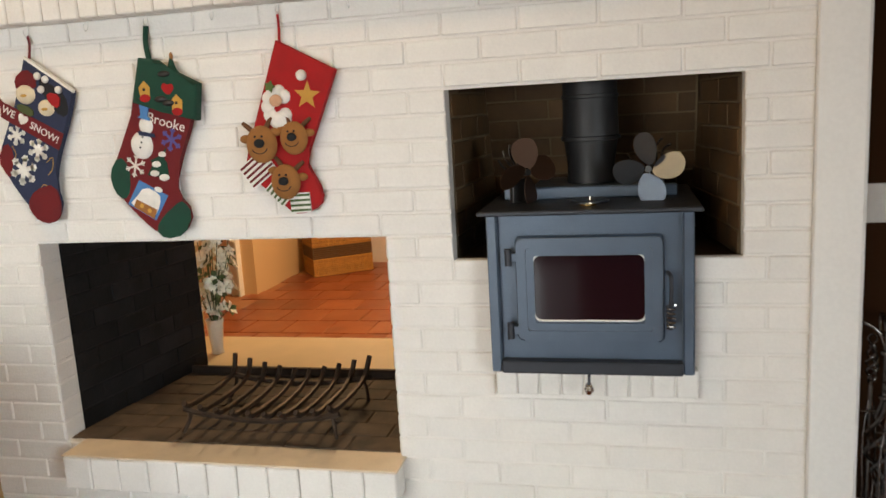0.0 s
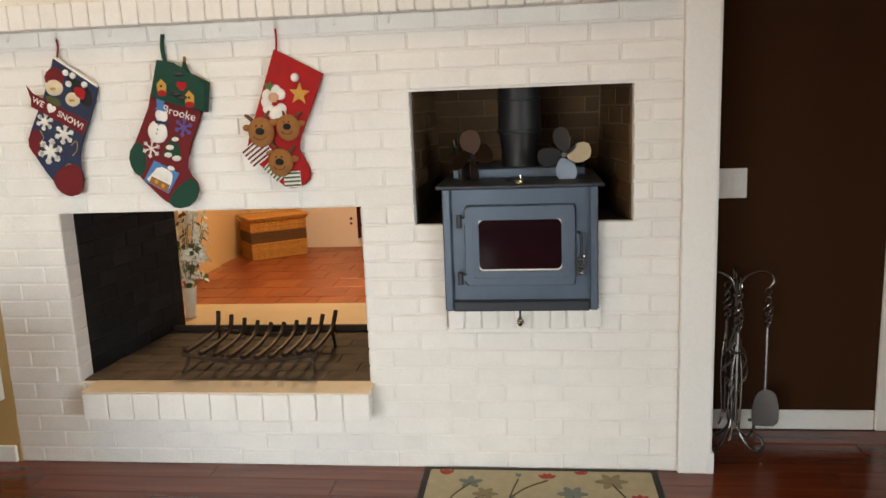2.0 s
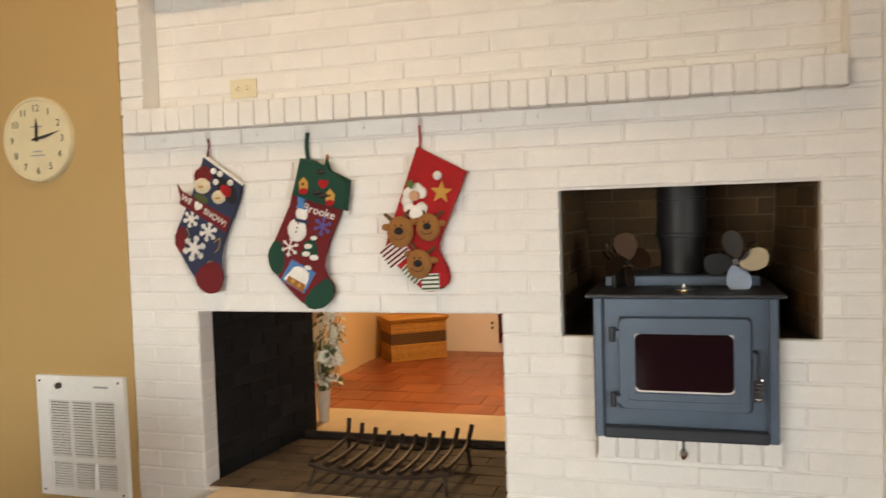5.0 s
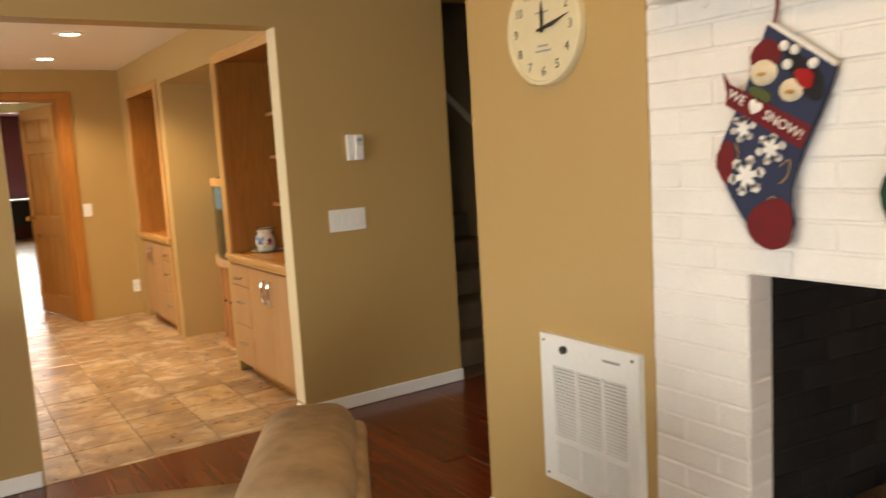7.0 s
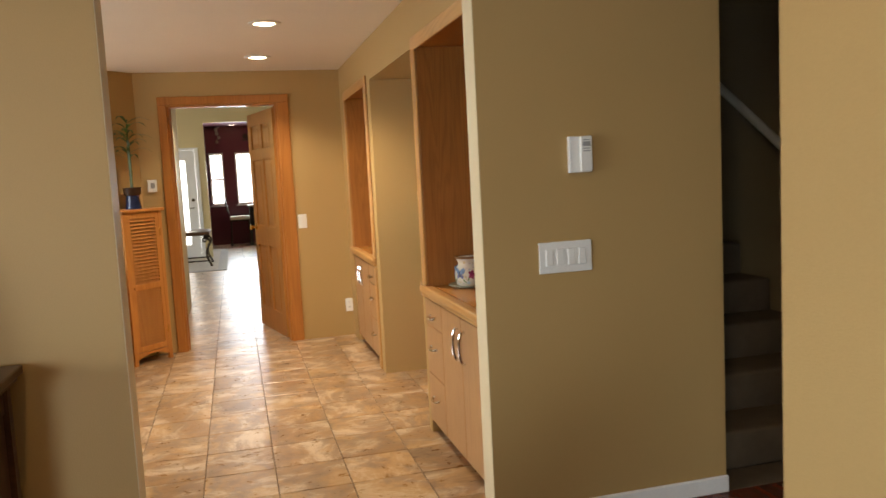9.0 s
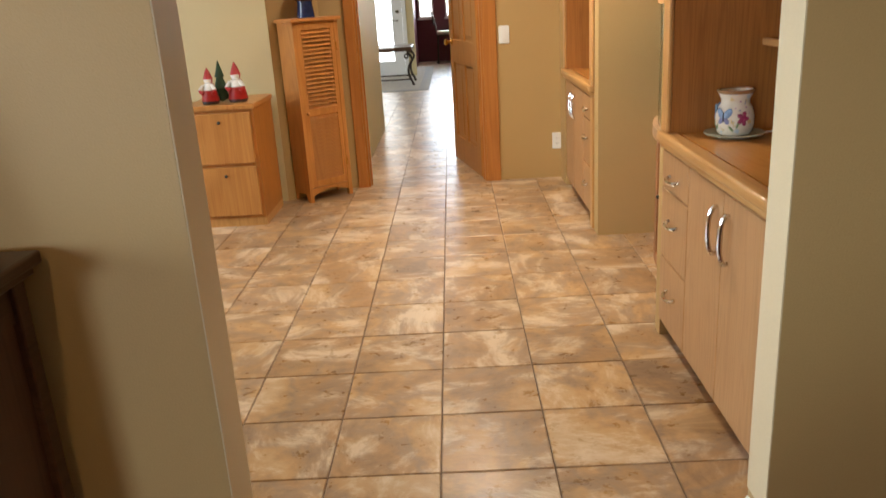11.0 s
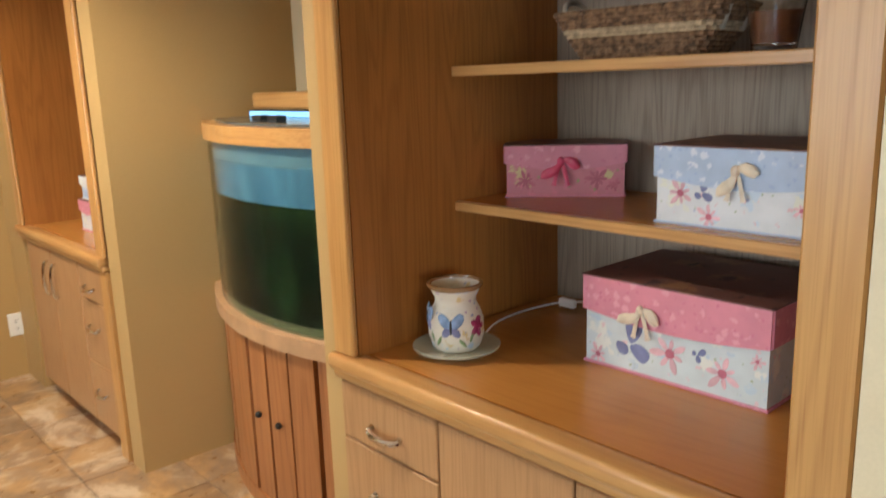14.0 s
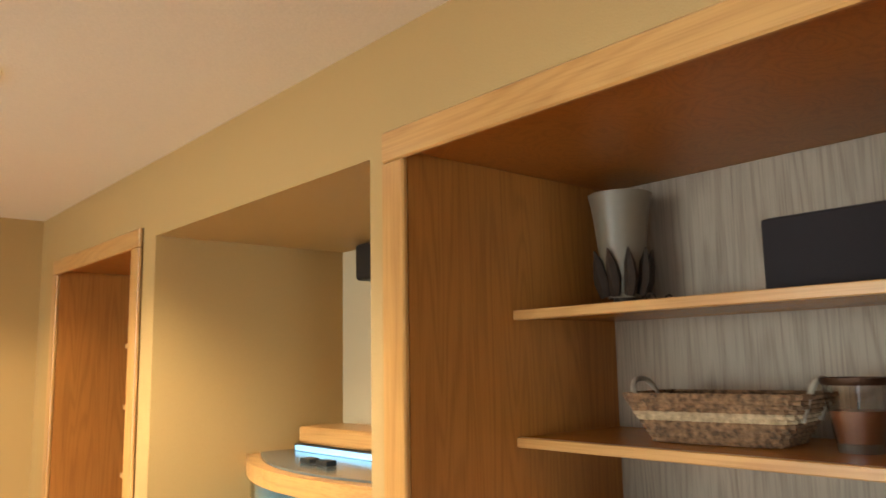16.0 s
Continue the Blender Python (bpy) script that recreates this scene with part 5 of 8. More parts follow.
# ---- hall and study things ----
for lx in (-6.66, -7.96):
    rl = thing("recessed_lamp", lx, 1.47, HALL_TOP, "lit recessed ceiling lamp with white trim", "ceiling lamp", "recessed ceiling lamps")
    part("trim_ring", lathe(fresh(), [(0.062, -0.002), (0.070, -0.008), (0.095, -0.006), (0.098, 0.0), (0.062, 0.0), (0.062, -0.002)], n=32), TRIM, rl, "", True)
    part("lens", cyl(fresh(), (0, 0, -0.0035), (0, 0, -0.0015), 0.061, None, 28), LAMP_GLOW, rl, "glowing warm lens")

rl = thing("recessed_lamp", -1.6, 0.75, 3.78, "lit recessed lamp in the vaulted ceiling over the hearth", "ceiling lamp", "recessed ceiling lamps")
rl.matrix_world = pose(-1.6, 0.75, 3.794, -20.4)
part("trim_ring", lathe(fresh(), [(0.062, -0.002), (0.070, -0.008), (0.095, -0.006), (0.098, 0.0), (0.062, 0.0), (0.062, -0.002)], n=32), TRIM, rl, "", True)
part("lens", cyl(fresh(), (0, 0, -0.0035), (0, 0, -0.0015), 0.061, None, 28), LAMP_GLOW, rl, "glowing warm lens")

# door frame and the open panelled door
bm = fresh()
for a, b in ((0.664, 0.736), (1.629, 1.728)):
    box(bm, XD + 0.001, XD + 0.018, a, b, 0, 2.075, 0.004)
box(bm, XD + 0.001, XD + 0.0185, 0.664, 1.728, 2.0755, 2.145, 0.004)
solid("door_casing", bm, PINE_TRIM, "orange pine casing around the hall door", "trim")
bm = fresh()
box(bm, XD - 0.12, XD + 0.001, 0.736, 0.752, 0, 2.075)
box(bm, XD - 0.12, XD + 0.001, 1.612, 1.629, 0, 2.075)
box(bm, XD - 0.12, XD + 0.001, 0.752, 1.612, 2.058, 2.075)
box(bm, XD - 0.07, XD - 0.055, 0.752, 0.764, 0, 2.058)
box(bm, XD - 0.07, XD - 0.055, 1.600, 1.612, 0, 2.058)
solid("door_jamb", bm, PINE_TRIM, "orange pine jamb with stop", "trim")


def panel_door():
    W, H, T = 0.87, 2.035, 0.036
    d = thing("panel_door", XD - 0.118, 1.606, 0.012, "orange six-panel pine door standing open into the hall", "door", turn=192.7)
    cols, rows = [(0.11, 0.39), (0.48, 0.76)], [(0.20, 0.80), (0.98, 1.60), (1.70, 1.92)]
    bm = fresh()
    xs, zs = [0, 0.11, 0.39, 0.48, 0.76, W], [0, 0.20, 0.80, 0.98, 1.60, 1.70, 1.92, H]
    for i, (a, b) in enumerate(zip(xs, xs[1:])):
        for j, (p, q) in enumerate(zip(zs, zs[1:])):
            if not (i % 2 == 1 and j % 2 == 1):
                box(bm, a, b, -T / 2, T / 2, p, q)
    bmesh.ops.remove_doubles(bm, verts=bm.verts, dist=0.0001)
    part("frame", bm, PINE_DOOR, d)
    for a, b in cols:
        for p, q in rows:
            bm = fresh()
            for s in (-1, 1):
                loops = []
                for inset, y in ((0.0, 0.008), (0.012, 0.004), (0.045, 0.013)):
                    loops.append([bm.verts.new((u, s * y, v)) for u, v in ((a + inset, p + inset), (b - inset, p + inset), (b - inset, q - inset), (a + inset, q - inset))])
                for l0, l1 in zip(loops, loops[1:]):
                    for k in range(4):
                        bm.faces.new((l0[k], l0[(k + 1) % 4], l1[(k + 1) % 4], l1[k]))
                bm.faces.new(loops[-1])
            part("panel", bm, PINE_DOOR, d)
    for s in (-1, 1):
        bm = lathe(fresh(), [(0.0, 0.0), (0.030, 0.0), (0.030, 0.005), (0.012, 0.012), (0.011, 0.030), (0.024, 0.040), (0.027, 0.052), (0.020, 0.062), (0.0, 0.065)], n=20)
        bmesh.ops.transform(bm, matrix=pose(W - 0.065, s * T / 2, 0.96, -90 * s, 0, 0), verts=bm.verts)
        part("door_knob", bm, BRASS, d, "polished brass knob", True)
    for z in (0.2, 1.0, 1.8):
        part("hinge", cyl(fresh(), (0.0, -T / 2 - 0.004, z - 0.045), (0.0, -T / 2 - 0.004, z + 0.045), 0.006, None, 10), BRASS, d, "brass hinge", True)


panel_door()


def louvre_cabinet():
    W, D, H = 0.36, 0.19, 1.245
    c = thing("louvre_cabinet", -8.432, 0.505, 0.0, "tall orange wood cabinet with louvred doors in the corner", "cabinet", turn=133.0)
    # front towards -y
    bm = fresh()
    for x in (-W / 2, W / 2 - 0.03):
        box(bm, x, x + 0.03, 0.0, 0.03, 0.0, H - 0.026)
    part("front_stile", bm, LOUVRE, c)
    for x in (-W / 2 + 0.001, W / 2 - 0.014):
        bm = fresh()
        out = [(0.031, 0.0), (0.06, 0.06), (D - 0.04, 0.06), (D - 0.01, 0.0), (D, 0.0), (D, H - 0.026), (0.031, H - 0.026)]
        slab(bm, out, x, x + 0.013, "x")
        part("side_panel", bm, LOUVRE, c)
    part("back_panel", boxed(-W / 2 + 0.015, W / 2 - 0.015, D - 0.012, D - 0.002, 0.06, H - 0.027), LOUVRE, c)
    part("top", boxed(-W / 2 - 0.02, W / 2 + 0.02, -0.02, D + 0.005, H - 0.025, H, 0.005, 2), LOUVRE, c, "")
    part("floor_board", boxed(-W / 2 + 0.015, W / 2 - 0.015, 0.031, D - 0.013, 0.08, 0.095), LOUVRE, c)
    out = [(-0.149, 0.10)] + [(-0.149 + 0.298 * k / 10, 0.045 + 0.035 * math.sin(math.pi * k / 10)) for k in range(11)] + [(0.149, 0.10)]
    part("arched_apron", slab(fresh(), out, 0.006, 0.022), LOUVRE, c)
    door = part("door", boxed(-0.148, -0.118, 0.002, 0.022, 0.105, H - 0.03), LOUVRE, c)
    part("door_stile", boxed(0.118, 0.148, 0.002, 0.022, 0.105, H - 0.03), LOUVRE, door)
    for z in (0.105, 0.60, H - 0.075):
        part("door_rail", boxed(-0.1175, 0.1175, 0.002, 0.022, z, z + 0.045), LOUVRE, door)
    for lo, hi in ((0.15, 0.60), (0.645, H - 0.075)):
        n = round((hi - lo) / 0.027)
        for k in range(n):
            z = lo + (k + 0.5) * (hi - lo) / n
            part("slat", slab(fresh(), [(-0.002, z - 0.013), (0.003, z - 0.014), (0.026, z + 0.008), (0.021, z + 0.009)], -0.1175, 0.1175, "x"), LOUVRE, door)
    part("knob", ball(fresh(), (-0.132, -0.010, 0.62), 0.011), LOUVRE, door, "", True)
    for z in (0.25, 1.05):
        part("hinge", cyl(fresh(), (0.151, -0.002, z - 0.03), (0.151, -0.002, z + 0.03), 0.005, None, 8), BRASS, c, "", True)


louvre_cabinet()


def bamboo_plant():
    p = thing("potted_bamboo", -8.495, 0.440, 1.2455, "potted lucky bamboo in a glossy blue pot on the cabinet", "plant")
    glaze = surface("blue_pot_glaze", (0.012, 0.022, 0.075), 0.12, var=0.4, scale=20, relief=0.0)
    part("pot", lathe(fresh(), [(0.0, 0.0), (0.062, 0.0), (0.058, 0.03), (0.050, 0.09), (0.066, 0.165), (0.062, 0.168), (0.045, 0.12), (0.0, 0.12)], n=24), glaze, p, "glossy dark blue pot", True)
    part("pot_band", lathe(fresh(), [(0.052, 0.105), (0.064, 0.115), (0.071, 0.168), (0.067, 0.172), (0.060, 0.165)], n=24), surface("brown_pot_glaze", (0.05, 0.022, 0.012), 0.2, relief=0.0), p, "brown glazed rim", True)
    part("soil", cyl(fresh(), (0, 0, 0.121), (0, 0, 0.15), 0.05), BLACK, p)
    green = surface("bamboo_stem_green", (0.075, 0.10, 0.022), 0.45, var=0.25, scale=15, relief=0.1)
    leafy = surface("bamboo_leaf_green", (0.06, 0.12, 0.025), 0.45, var=0.3, scale=15, relief=0.1)
    rnd = random.Random(5)
    for dx, h in ((0.0, 0.50), (0.014, 0.40), (-0.012, 0.36)):
        pts = [(dx, dx * 0.4, 0.14 + h * k / 8) for k in range(9)]
        part("stem", tube(fresh(), [(x + 0.006 * math.sin(z * 14), y, z) for x, y, z in pts], [0.0085 if k % 2 else 0.0072 for k in range(9)], 8), green, p, "", True)
    for k in range(26):
        z = 0.40 + 0.30 * (k / 26) + rnd.uniform(-0.02, 0.02)
        a, ln = rnd.uniform(0, 6.283), rnd.uniform(0.12, 0.21)
        d = Vector((math.cos(a), math.sin(a), 0))
        side = Vector((-d.y, d.x, 0))
        bm = fresh()
        rows = []
        for s in range(6):
            u = s / 5
            mid = d * (0.01 + ln * u) + Vector((0, 0, z + 0.05 * math.sin(u * 2.2) - 0.035 * u * u))
            w = 0.015 * math.sin(math.pi * min(1, 0.08 + u * 0.92)) + 0.0006
            rows.append([bm.verts.new(mid - side * w), bm.verts.new(mid + Vector((0, 0, -0.002))), bm.verts.new(mid + side * w)])
        for r0, r1 in zip(rows, rows[1:]):
            for j in range(2):
                bm.faces.new((r0[j], r0[j + 1], r1[j + 1], r1[j]))
        part("leaf", bm, leafy, p, "", True)


bamboo_plant()
tb = thing("wall_thermostat", 0, 0, 0, "small white thermostat on the angled wall", "thermostat")
tb.matrix_world = pose(XD + 0.0005, 0.575, 1.42, 0, 0, 90)
part("base", boxed(-0.035, 0.035, -0.022, 0.0, -0.05, 0.05, 0.004, 2), PLASTIC, tb)
part("dial_window", boxed(-0.012, 0.02, -0.0235, -0.0222, -0.02, 0.025), GREY_PLASTIC, tb)


def dresser():
    W, D, H = 0.43, 0.50, 0.775
    c = thing("dresser", -7.81, 0.175 - W / 2, 0.0, "honey oak two-drawer chest against the cream wall", "dresser", turn=90.0)
    # local front towards -y, which faces the hall opening
    part("body", boxed(-W / 2, W / 2, 0.0, D, 0.055, H - 0.032), OAK_SIDE, c)
    part("plinth", boxed(-W / 2, W / 2, 0.004, D, 0.0, 0.0545), OAK, c)
    part("top", boxed(-W / 2 - 0.012, W / 2 + 0.012, -0.016, D, H - 0.0315, H, 0.005, 2), PINE_DOOR, c)
    for k in range(2):
        z0 = 0.075 + k * 0.335
        for x0, x1 in ((-W / 2 + 0.02, W / 2 - 0.02),):
            dr = part("drawer", boxed(x0, x1, -0.016, -0.0005, z0, z0 + 0.315, 0.004, 2), PINE_DOOR, c)
            part("knob", ball(fresh(), ((x0 + x1) / 2, -0.026, z0 + 0.26), 0.010), BLACK, dr, "", True)


dresser()
bx = thing("equipment_case", -8.415, -0.83, 0.0, "black boxy case standing beside the oak chest", "case")
part("shell", boxed(0.0, 0.36, 0.0, 0.50, 0.02, 0.64, 0.03, 3), BLACK, bx, "", True)
part("front_panel", boxed(0.3602, 0.366, 0.03, 0.47, 0.06, 0.60, 0.002), GREY_PLASTIC, bx, "dark grey front panel")
for fx in (0.05, 0.31):
    for fy in (0.05, 0.45):
        part("foot", cyl(fresh(), (fx, fy, 0.0), (fx, fy, 0.021), 0.02, None, 12), BLACK, bx, "", True)


def figurine(x, y, s, label):
    """A plain standing holiday figurine."""
    m, t, b = nodes_of("painted_resin")
    red = surface("red_painted_resin", (0.34, 0.012, 0.012), 0.35, var=0.2, scale=30, relief=0.1)
    bm = lathe(fresh(), [(0.0, 0.0), (0.05, 0.0), (0.058, 0.02), (0.045, 0.09), (0.032, 0.13), (0.0, 0.135)], n=18)
    ball(bm, (0.0, 0.0, 0.155), 0.030)
    lathe(bm, [(0.032, 0.16), (0.018, 0.20), (0.0, 0.235)], n=14)
    tube(bm, [(-0.03, -0.03, 0.12), (-0.05, -0.045, 0.09), (-0.03, -0.055, 0.07)], 0.012, 8)
    tube(bm, [(0.03, -0.03, 0.12), (0.05, -0.045, 0.09), (0.03, -0.055, 0.07)], 0.012, 8)
    for v in bm.verts:
        v.co *= s
    ob = solid("figurine", bm, red, label, "figurine", "", True)
    ob.matrix_world = pose(x, y, 0.776, 0, 0, 90)
    return ob


f1 = figurine(-7.93, 0.065, 1.05, "red and white resin holiday figurine on the dresser")
f2 = figurine(-7.90, -0.10, 0.95, "small red resin holiday figurine on the dresser")
WHITE_RESIN = surface("white_painted_resin", (0.72, 0.70, 0.66), 0.4, var=0.15, scale=30, relief=0.2)
for f, s in ((f1, 1.05), (f2, 0.95)):
    f.data.materials.append(WHITE_RESIN)
    f.data.materials.append(BLACK)
    for p in f.data.polygons:
        z = p.center.z / s
        if 0.10 < z < 0.175 and p.center.y < -0.008 or z > 0.222 or 0.035 < z < 0.05:
            p.material_index = 1
        elif z < 0.022:
            p.material_index = 2
ft = thing("tabletop_tree", -7.98, -0.05, 0.776, "small dark green tabletop tree behind the figurines", "ornament")
part("cone", lathe(fresh(), [(0.0, 0.0), (0.05, 0.02), (0.03, 0.08), (0.042, 0.085), (0.02, 0.15), (0.03, 0.155), (0.0, 0.26)], n=14), surface("fir_green", (0.02, 0.05, 0.02), 0.8, var=0.4, scale=40, relief=0.6), ft, "", True)


# ---- aquarium in the niche ----
def bow(t, half, edge, mid):
    """Front line of the bowed tank; t from -1 to 1."""
    return half * t, edge + (mid - edge) * (1 - t * t)


def bow_solid(half, edge, mid, back, z0, z1, n=18):
    pts = [bow(-1 + 2 * k / n, half, edge, mid) for k in range(n + 1)]
    return slab(fresh(), pts + [(half, back), (-half, back)], z0, z1, "z")


def aquarium():
    a = thing("aquarium_stand", -6.575, 0.0, 0.0, "knotty pine bow-front stand under the aquarium", "stand")
    H, E, M, Bk = 0.638, 2.545, 2.365, 2.935
    part("plinth", bow_solid(H - 0.005, E - 0.005, M - 0.005, Bk, 0.0, 0.06), KNOTTY, a)
    part("core", bow_solid(H - 0.03, E + 0.02, M + 0.025, Bk, 0.0605, 0.626), KNOTTY, a)
    n = 10
    for k in range(n):
        t0, t1 = -1 + 2 * k / n + 0.012, -1 + 2 * (k + 1) / n - 0.012
        p, q = bow(t0, H - 0.012, E, M), bow(t1, H - 0.012, E, M)
        d = Vector(q) - Vector(p)
        m = Vector((-d.y, d.x)).normalized() * 0.018
        out = [p, q, tuple(Vector(q) + m), tuple(Vector(p) + m)]
        lift = 0.004 if k in (3, 6) else 0.0
        part("board", slab(fresh(), [(u, v - lift) for u, v in out], 0.062, 0.626, "z"), KNOTTY, a)
    for k in (4, 5):
        u, v = bow(-1 + 2 * (k + 0.5) / n, H - 0.012, E, M)
        part("knob", ball(fresh(), (u, v - 0.01, 0.36), 0.011), BLACK, a, "", True)
    part("top_rim", bow_solid(H, E - 0.022, M - 0.024, Bk, 0.627, 0.680), surface("pale_pine_rim", (0.42, 0.25, 0.13), 0.5, var=0.2, scale=12), a, "rounded pine rim")
    k = thing("aquarium", -6.575, 0.0, 0.681, "murky green bow-front aquarium with oak rim and lit hood", "aquarium")
    z = 0.0
    shell = fresh()
    pts = [bow(-1 + 2 * j / 18, H - 0.01, E, M) for j in range(19)]
    inner = [bow(-1 + 2 * j / 18, H - 0.018, E + 0.008, M + 0.008) for j in range(19)]
    slab(shell, pts + inner[::-1], z + 0.002, z + 0.559, "z")
    gl = part("glass", shell, TANK_GLASS, k, "curved clear glass", True)
    gl.visible_shadow = False
    m, t, b = nodes_of("murky_tank_water")
    v = coords(t, (1, 1, 0.45))
    nz = noise_tex(t, v, 6.0, 5.0, 0.6, 0.8)
    t.links.new(ramp(t, nz, [(0.3, (0.0012, 0.0032, 0.0018)), (0.50, (0.003, 0.0085, 0.004)), (0.60, (0.009, 0.021, 0.007)), (0.72, (0.018, 0.034, 0.010))]), b.inputs["Base Color"])
    b.inputs["Roughness"].default_value = 0.6
    b.inputs["Specular IOR Level"].default_value = 0.02
    film = [bow(-1 + 2 * j / 18, H - 0.0185, E + 0.0085, M + 0.0085) for j in range(19)]
    film_in = [bow(-1 + 2 * j / 18, H - 0.022, E + 0.012, M + 0.012) for j in range(19)]
    part("algae_film", slab(fresh(), film + film_in[::-1], z + 0.031, z + 0.385, "z"), m, k, "dark green algae clouding the glass", True)
    # Opaque blue sheet; the glow scattered in the water is its colour.
    m, t, b = nodes_of("lit_blue_water_sheet")
    nz = noise_tex(t, coords(t, (1, 1, 0.6)), 5.0, 3.0, 0.5, 0.6)
    t.links.new(ramp(t, nz, [(0.35, (0.02, 0.07, 0.11)), (0.65, (0.06, 0.15, 0.21))]), b.inputs["Base Color"])
    b.inputs["Roughness"].default_value, b.inputs["Specular IOR Level"].default_value = 0.5, 0.05
    part("water_haze", slab(fresh(), film + film_in[::-1], z + 0.386, z + 0.500, "z"), m, k, "blue sheet coloured like lamplit hazy water", True)
    # Plain blue-grey sheet behind the glass, above the blue one.
    m, t, b = nodes_of("blue_grey_tank_sheet")
    b.inputs["Base Color"].default_value, b.inputs["Roughness"].default_value = (0.07, 0.14, 0.17, 1), 0.4
    b.inputs["Specular IOR Level"].default_value = 0.1
    part("misted_band", slab(fresh(), film + film_in[::-1], z + 0.501, z + 0.557, "z"), m, k, "blue-grey sheet behind the glass above the water", True)
    part("gravel", bow_solid(H - 0.021, E + 0.011, M + 0.011, Bk - 0.02, z + 0.003, z + 0.03), surface("mossy_gravel", (0.06, 0.065, 0.02), 0.8, var=0.6, scale=60, grain=160, relief=1.0), k, "mossy gravel")
    part("rear_pane", boxed(-H + 0.02, H - 0.02, Bk - 0.018, Bk - 0.010, z + 0.031, z + 0.555), surface("pale_blue_tank_back", (0.22, 0.50, 0.68), 0.35, var=0.15, scale=6, relief=0.0), k, "pale blue rear pane")
    part("rim", bow_solid(H, E - 0.012, M - 0.012, Bk, z + 0.560, z + 0.614), OAK_X, k, "honey oak rim")
    part("cover_glass", bow_solid(H - 0.03, E + 0.03, M + 0.03, Bk - 0.01, z + 0.6145, z + 0.622), surface("smoked_cover", (0.10, 0.11, 0.11), 0.15, relief=0.0), k, "dark glass cover")
    for x in (-0.18, -0.08):
        part("cover_handle", boxed(x - 0.03, x + 0.03, 2.50, 2.54, z + 0.6225, z + 0.639, 0.003), BLACK, k)
    hood = part("lamp_hood", boxed(-0.56, 0.45, 2.70, 2.90, z + 0.646, z + 0.709, 0.012, 2), OAK_X, k, "oak lamp hood")
    part("hood_base", boxed(-0.56, 0.45, 2.685, 2.90, z + 0.6225, z + 0.6455), BLACK, hood)
    part("tube_light", boxed(-0.54, 0.43, 2.677, 2.6848, z + 0.624, z + 0.642), TUBE_GLOW, hood, "glowing blue-white tube")
    rnd = random.Random(3)
    for j in range(7):
        x = rnd.uniform(-0.5, 0.5)
        bm = fresh()
        for q in range(3):
            x1 = x + rnd.uniform(-0.03, 0.03)
            tube(bm, [(x1 + 0.015 * math.sin(5 * u + q), bow(x / H, H, E, M)[1] + 0.03, z + 0.03 + 0.33 * u * rnd.uniform(0.7, 1.0)) for u in (0, 0.25, 0.5, 0.75, 1.0)], [0.006, 0.007, 0.006, 0.004, 0.001], 5)
        part("water_plant", bm, surface("water_plant_green", (0.03, 0.08, 0.02), 0.5, relief=0.0), k)


aquarium()
sp = thing("wall_speaker", -6.915, 2.949, 1.995, "small black speaker on the niche wall", "speaker")
part("cabinet", boxed(-0.06, 0.06, -0.10, 0.0, -0.07, 0.07, 0.012, 3), BLACK, sp)
part("grille", boxed(-0.052, 0.052, -0.1045, -0.1003, -0.062, 0.062, 0.002), BLACK, sp)


# ---- things on the cabinet shelves ----
def paper(name, ground, spots):
    """Printed floral paper: blotches of several inks over a pale ground."""
    m, t, b = nodes_of(name)
    v = coords(t)
    col = ramp(t, noise_tex(t, v, 14.0, 3.0), [(0.35, scaled(ground, 0.88)), (0.65, ground)])
    for k, (ink, scale, cut) in enumerate(spots):
        vo = t.nodes.new("ShaderNodeTexVoronoi")
        mp = t.nodes.new("ShaderNodeMapping")
        mp.inputs["Location"].default_value = (1.7 * k, 0.9 * k, 2.3 * k)
        t.links.new(v, mp.inputs["Vector"])
        t.links.new(mp.outputs[0], vo.inputs["Vector"])
        vo.inputs["Scale"].default_value = scale
        wob = noise_tex(t, v, scale * 3, 3.0)
        add = t.nodes.new("ShaderNodeMath")
        add.operation = "ADD"
        t.links.new(vo.outputs["Distance"], add.inputs[0])
        t.links.new(wob, add.inputs[1])
        fac = ramp(t, add.outputs[0], [(cut + 0.12, (1, 1, 1)), (cut + 0.20, (0, 0, 0))])
        col = mixed(t, col, ink, fac)
    t.links.new(col, b.inputs["Base Color"])
    b.inputs["Roughness"].default_value = 0.55
    return m


PINK_PAPER = paper("pink_damask_paper", (0.68, 0.25, 0.32), [((0.72, 0.33, 0.40), 40, 0.60), ((0.60, 0.19, 0.27), 60, 0.53)])
BLUE_PAPER = paper("blue_grey_damask_paper", (0.42, 0.52, 0.68), [((0.60, 0.64, 0.72), 40, 0.60), ((0.34, 0.43, 0.62), 60, 0.55)])
PALE_PAPER = paper("pale_floral_paper", (0.70, 0.71, 0.72), [((0.70, 0.70, 0.60), 14, 0.60), ((0.55, 0.64, 0.72), 20, 0.58), ((0.70, 0.48, 0.50), 34, 0.46), ((0.36, 0.42, 0.26), 46, 0.36), ((0.40, 0.44, 0.60), 40, 0.36)])
GREENISH_PAPER = paper("aqua_floral_paper", (0.62, 0.68, 0.68), [((0.72, 0.72, 0.66), 14, 0.62), ((0.50, 0.60, 0.66), 20, 0.56), ((0.70, 0.52, 0.54), 34, 0.46), ((0.38, 0.44, 0.30), 46, 0.36), ((0.42, 0.46, 0.62), 40, 0.34)])
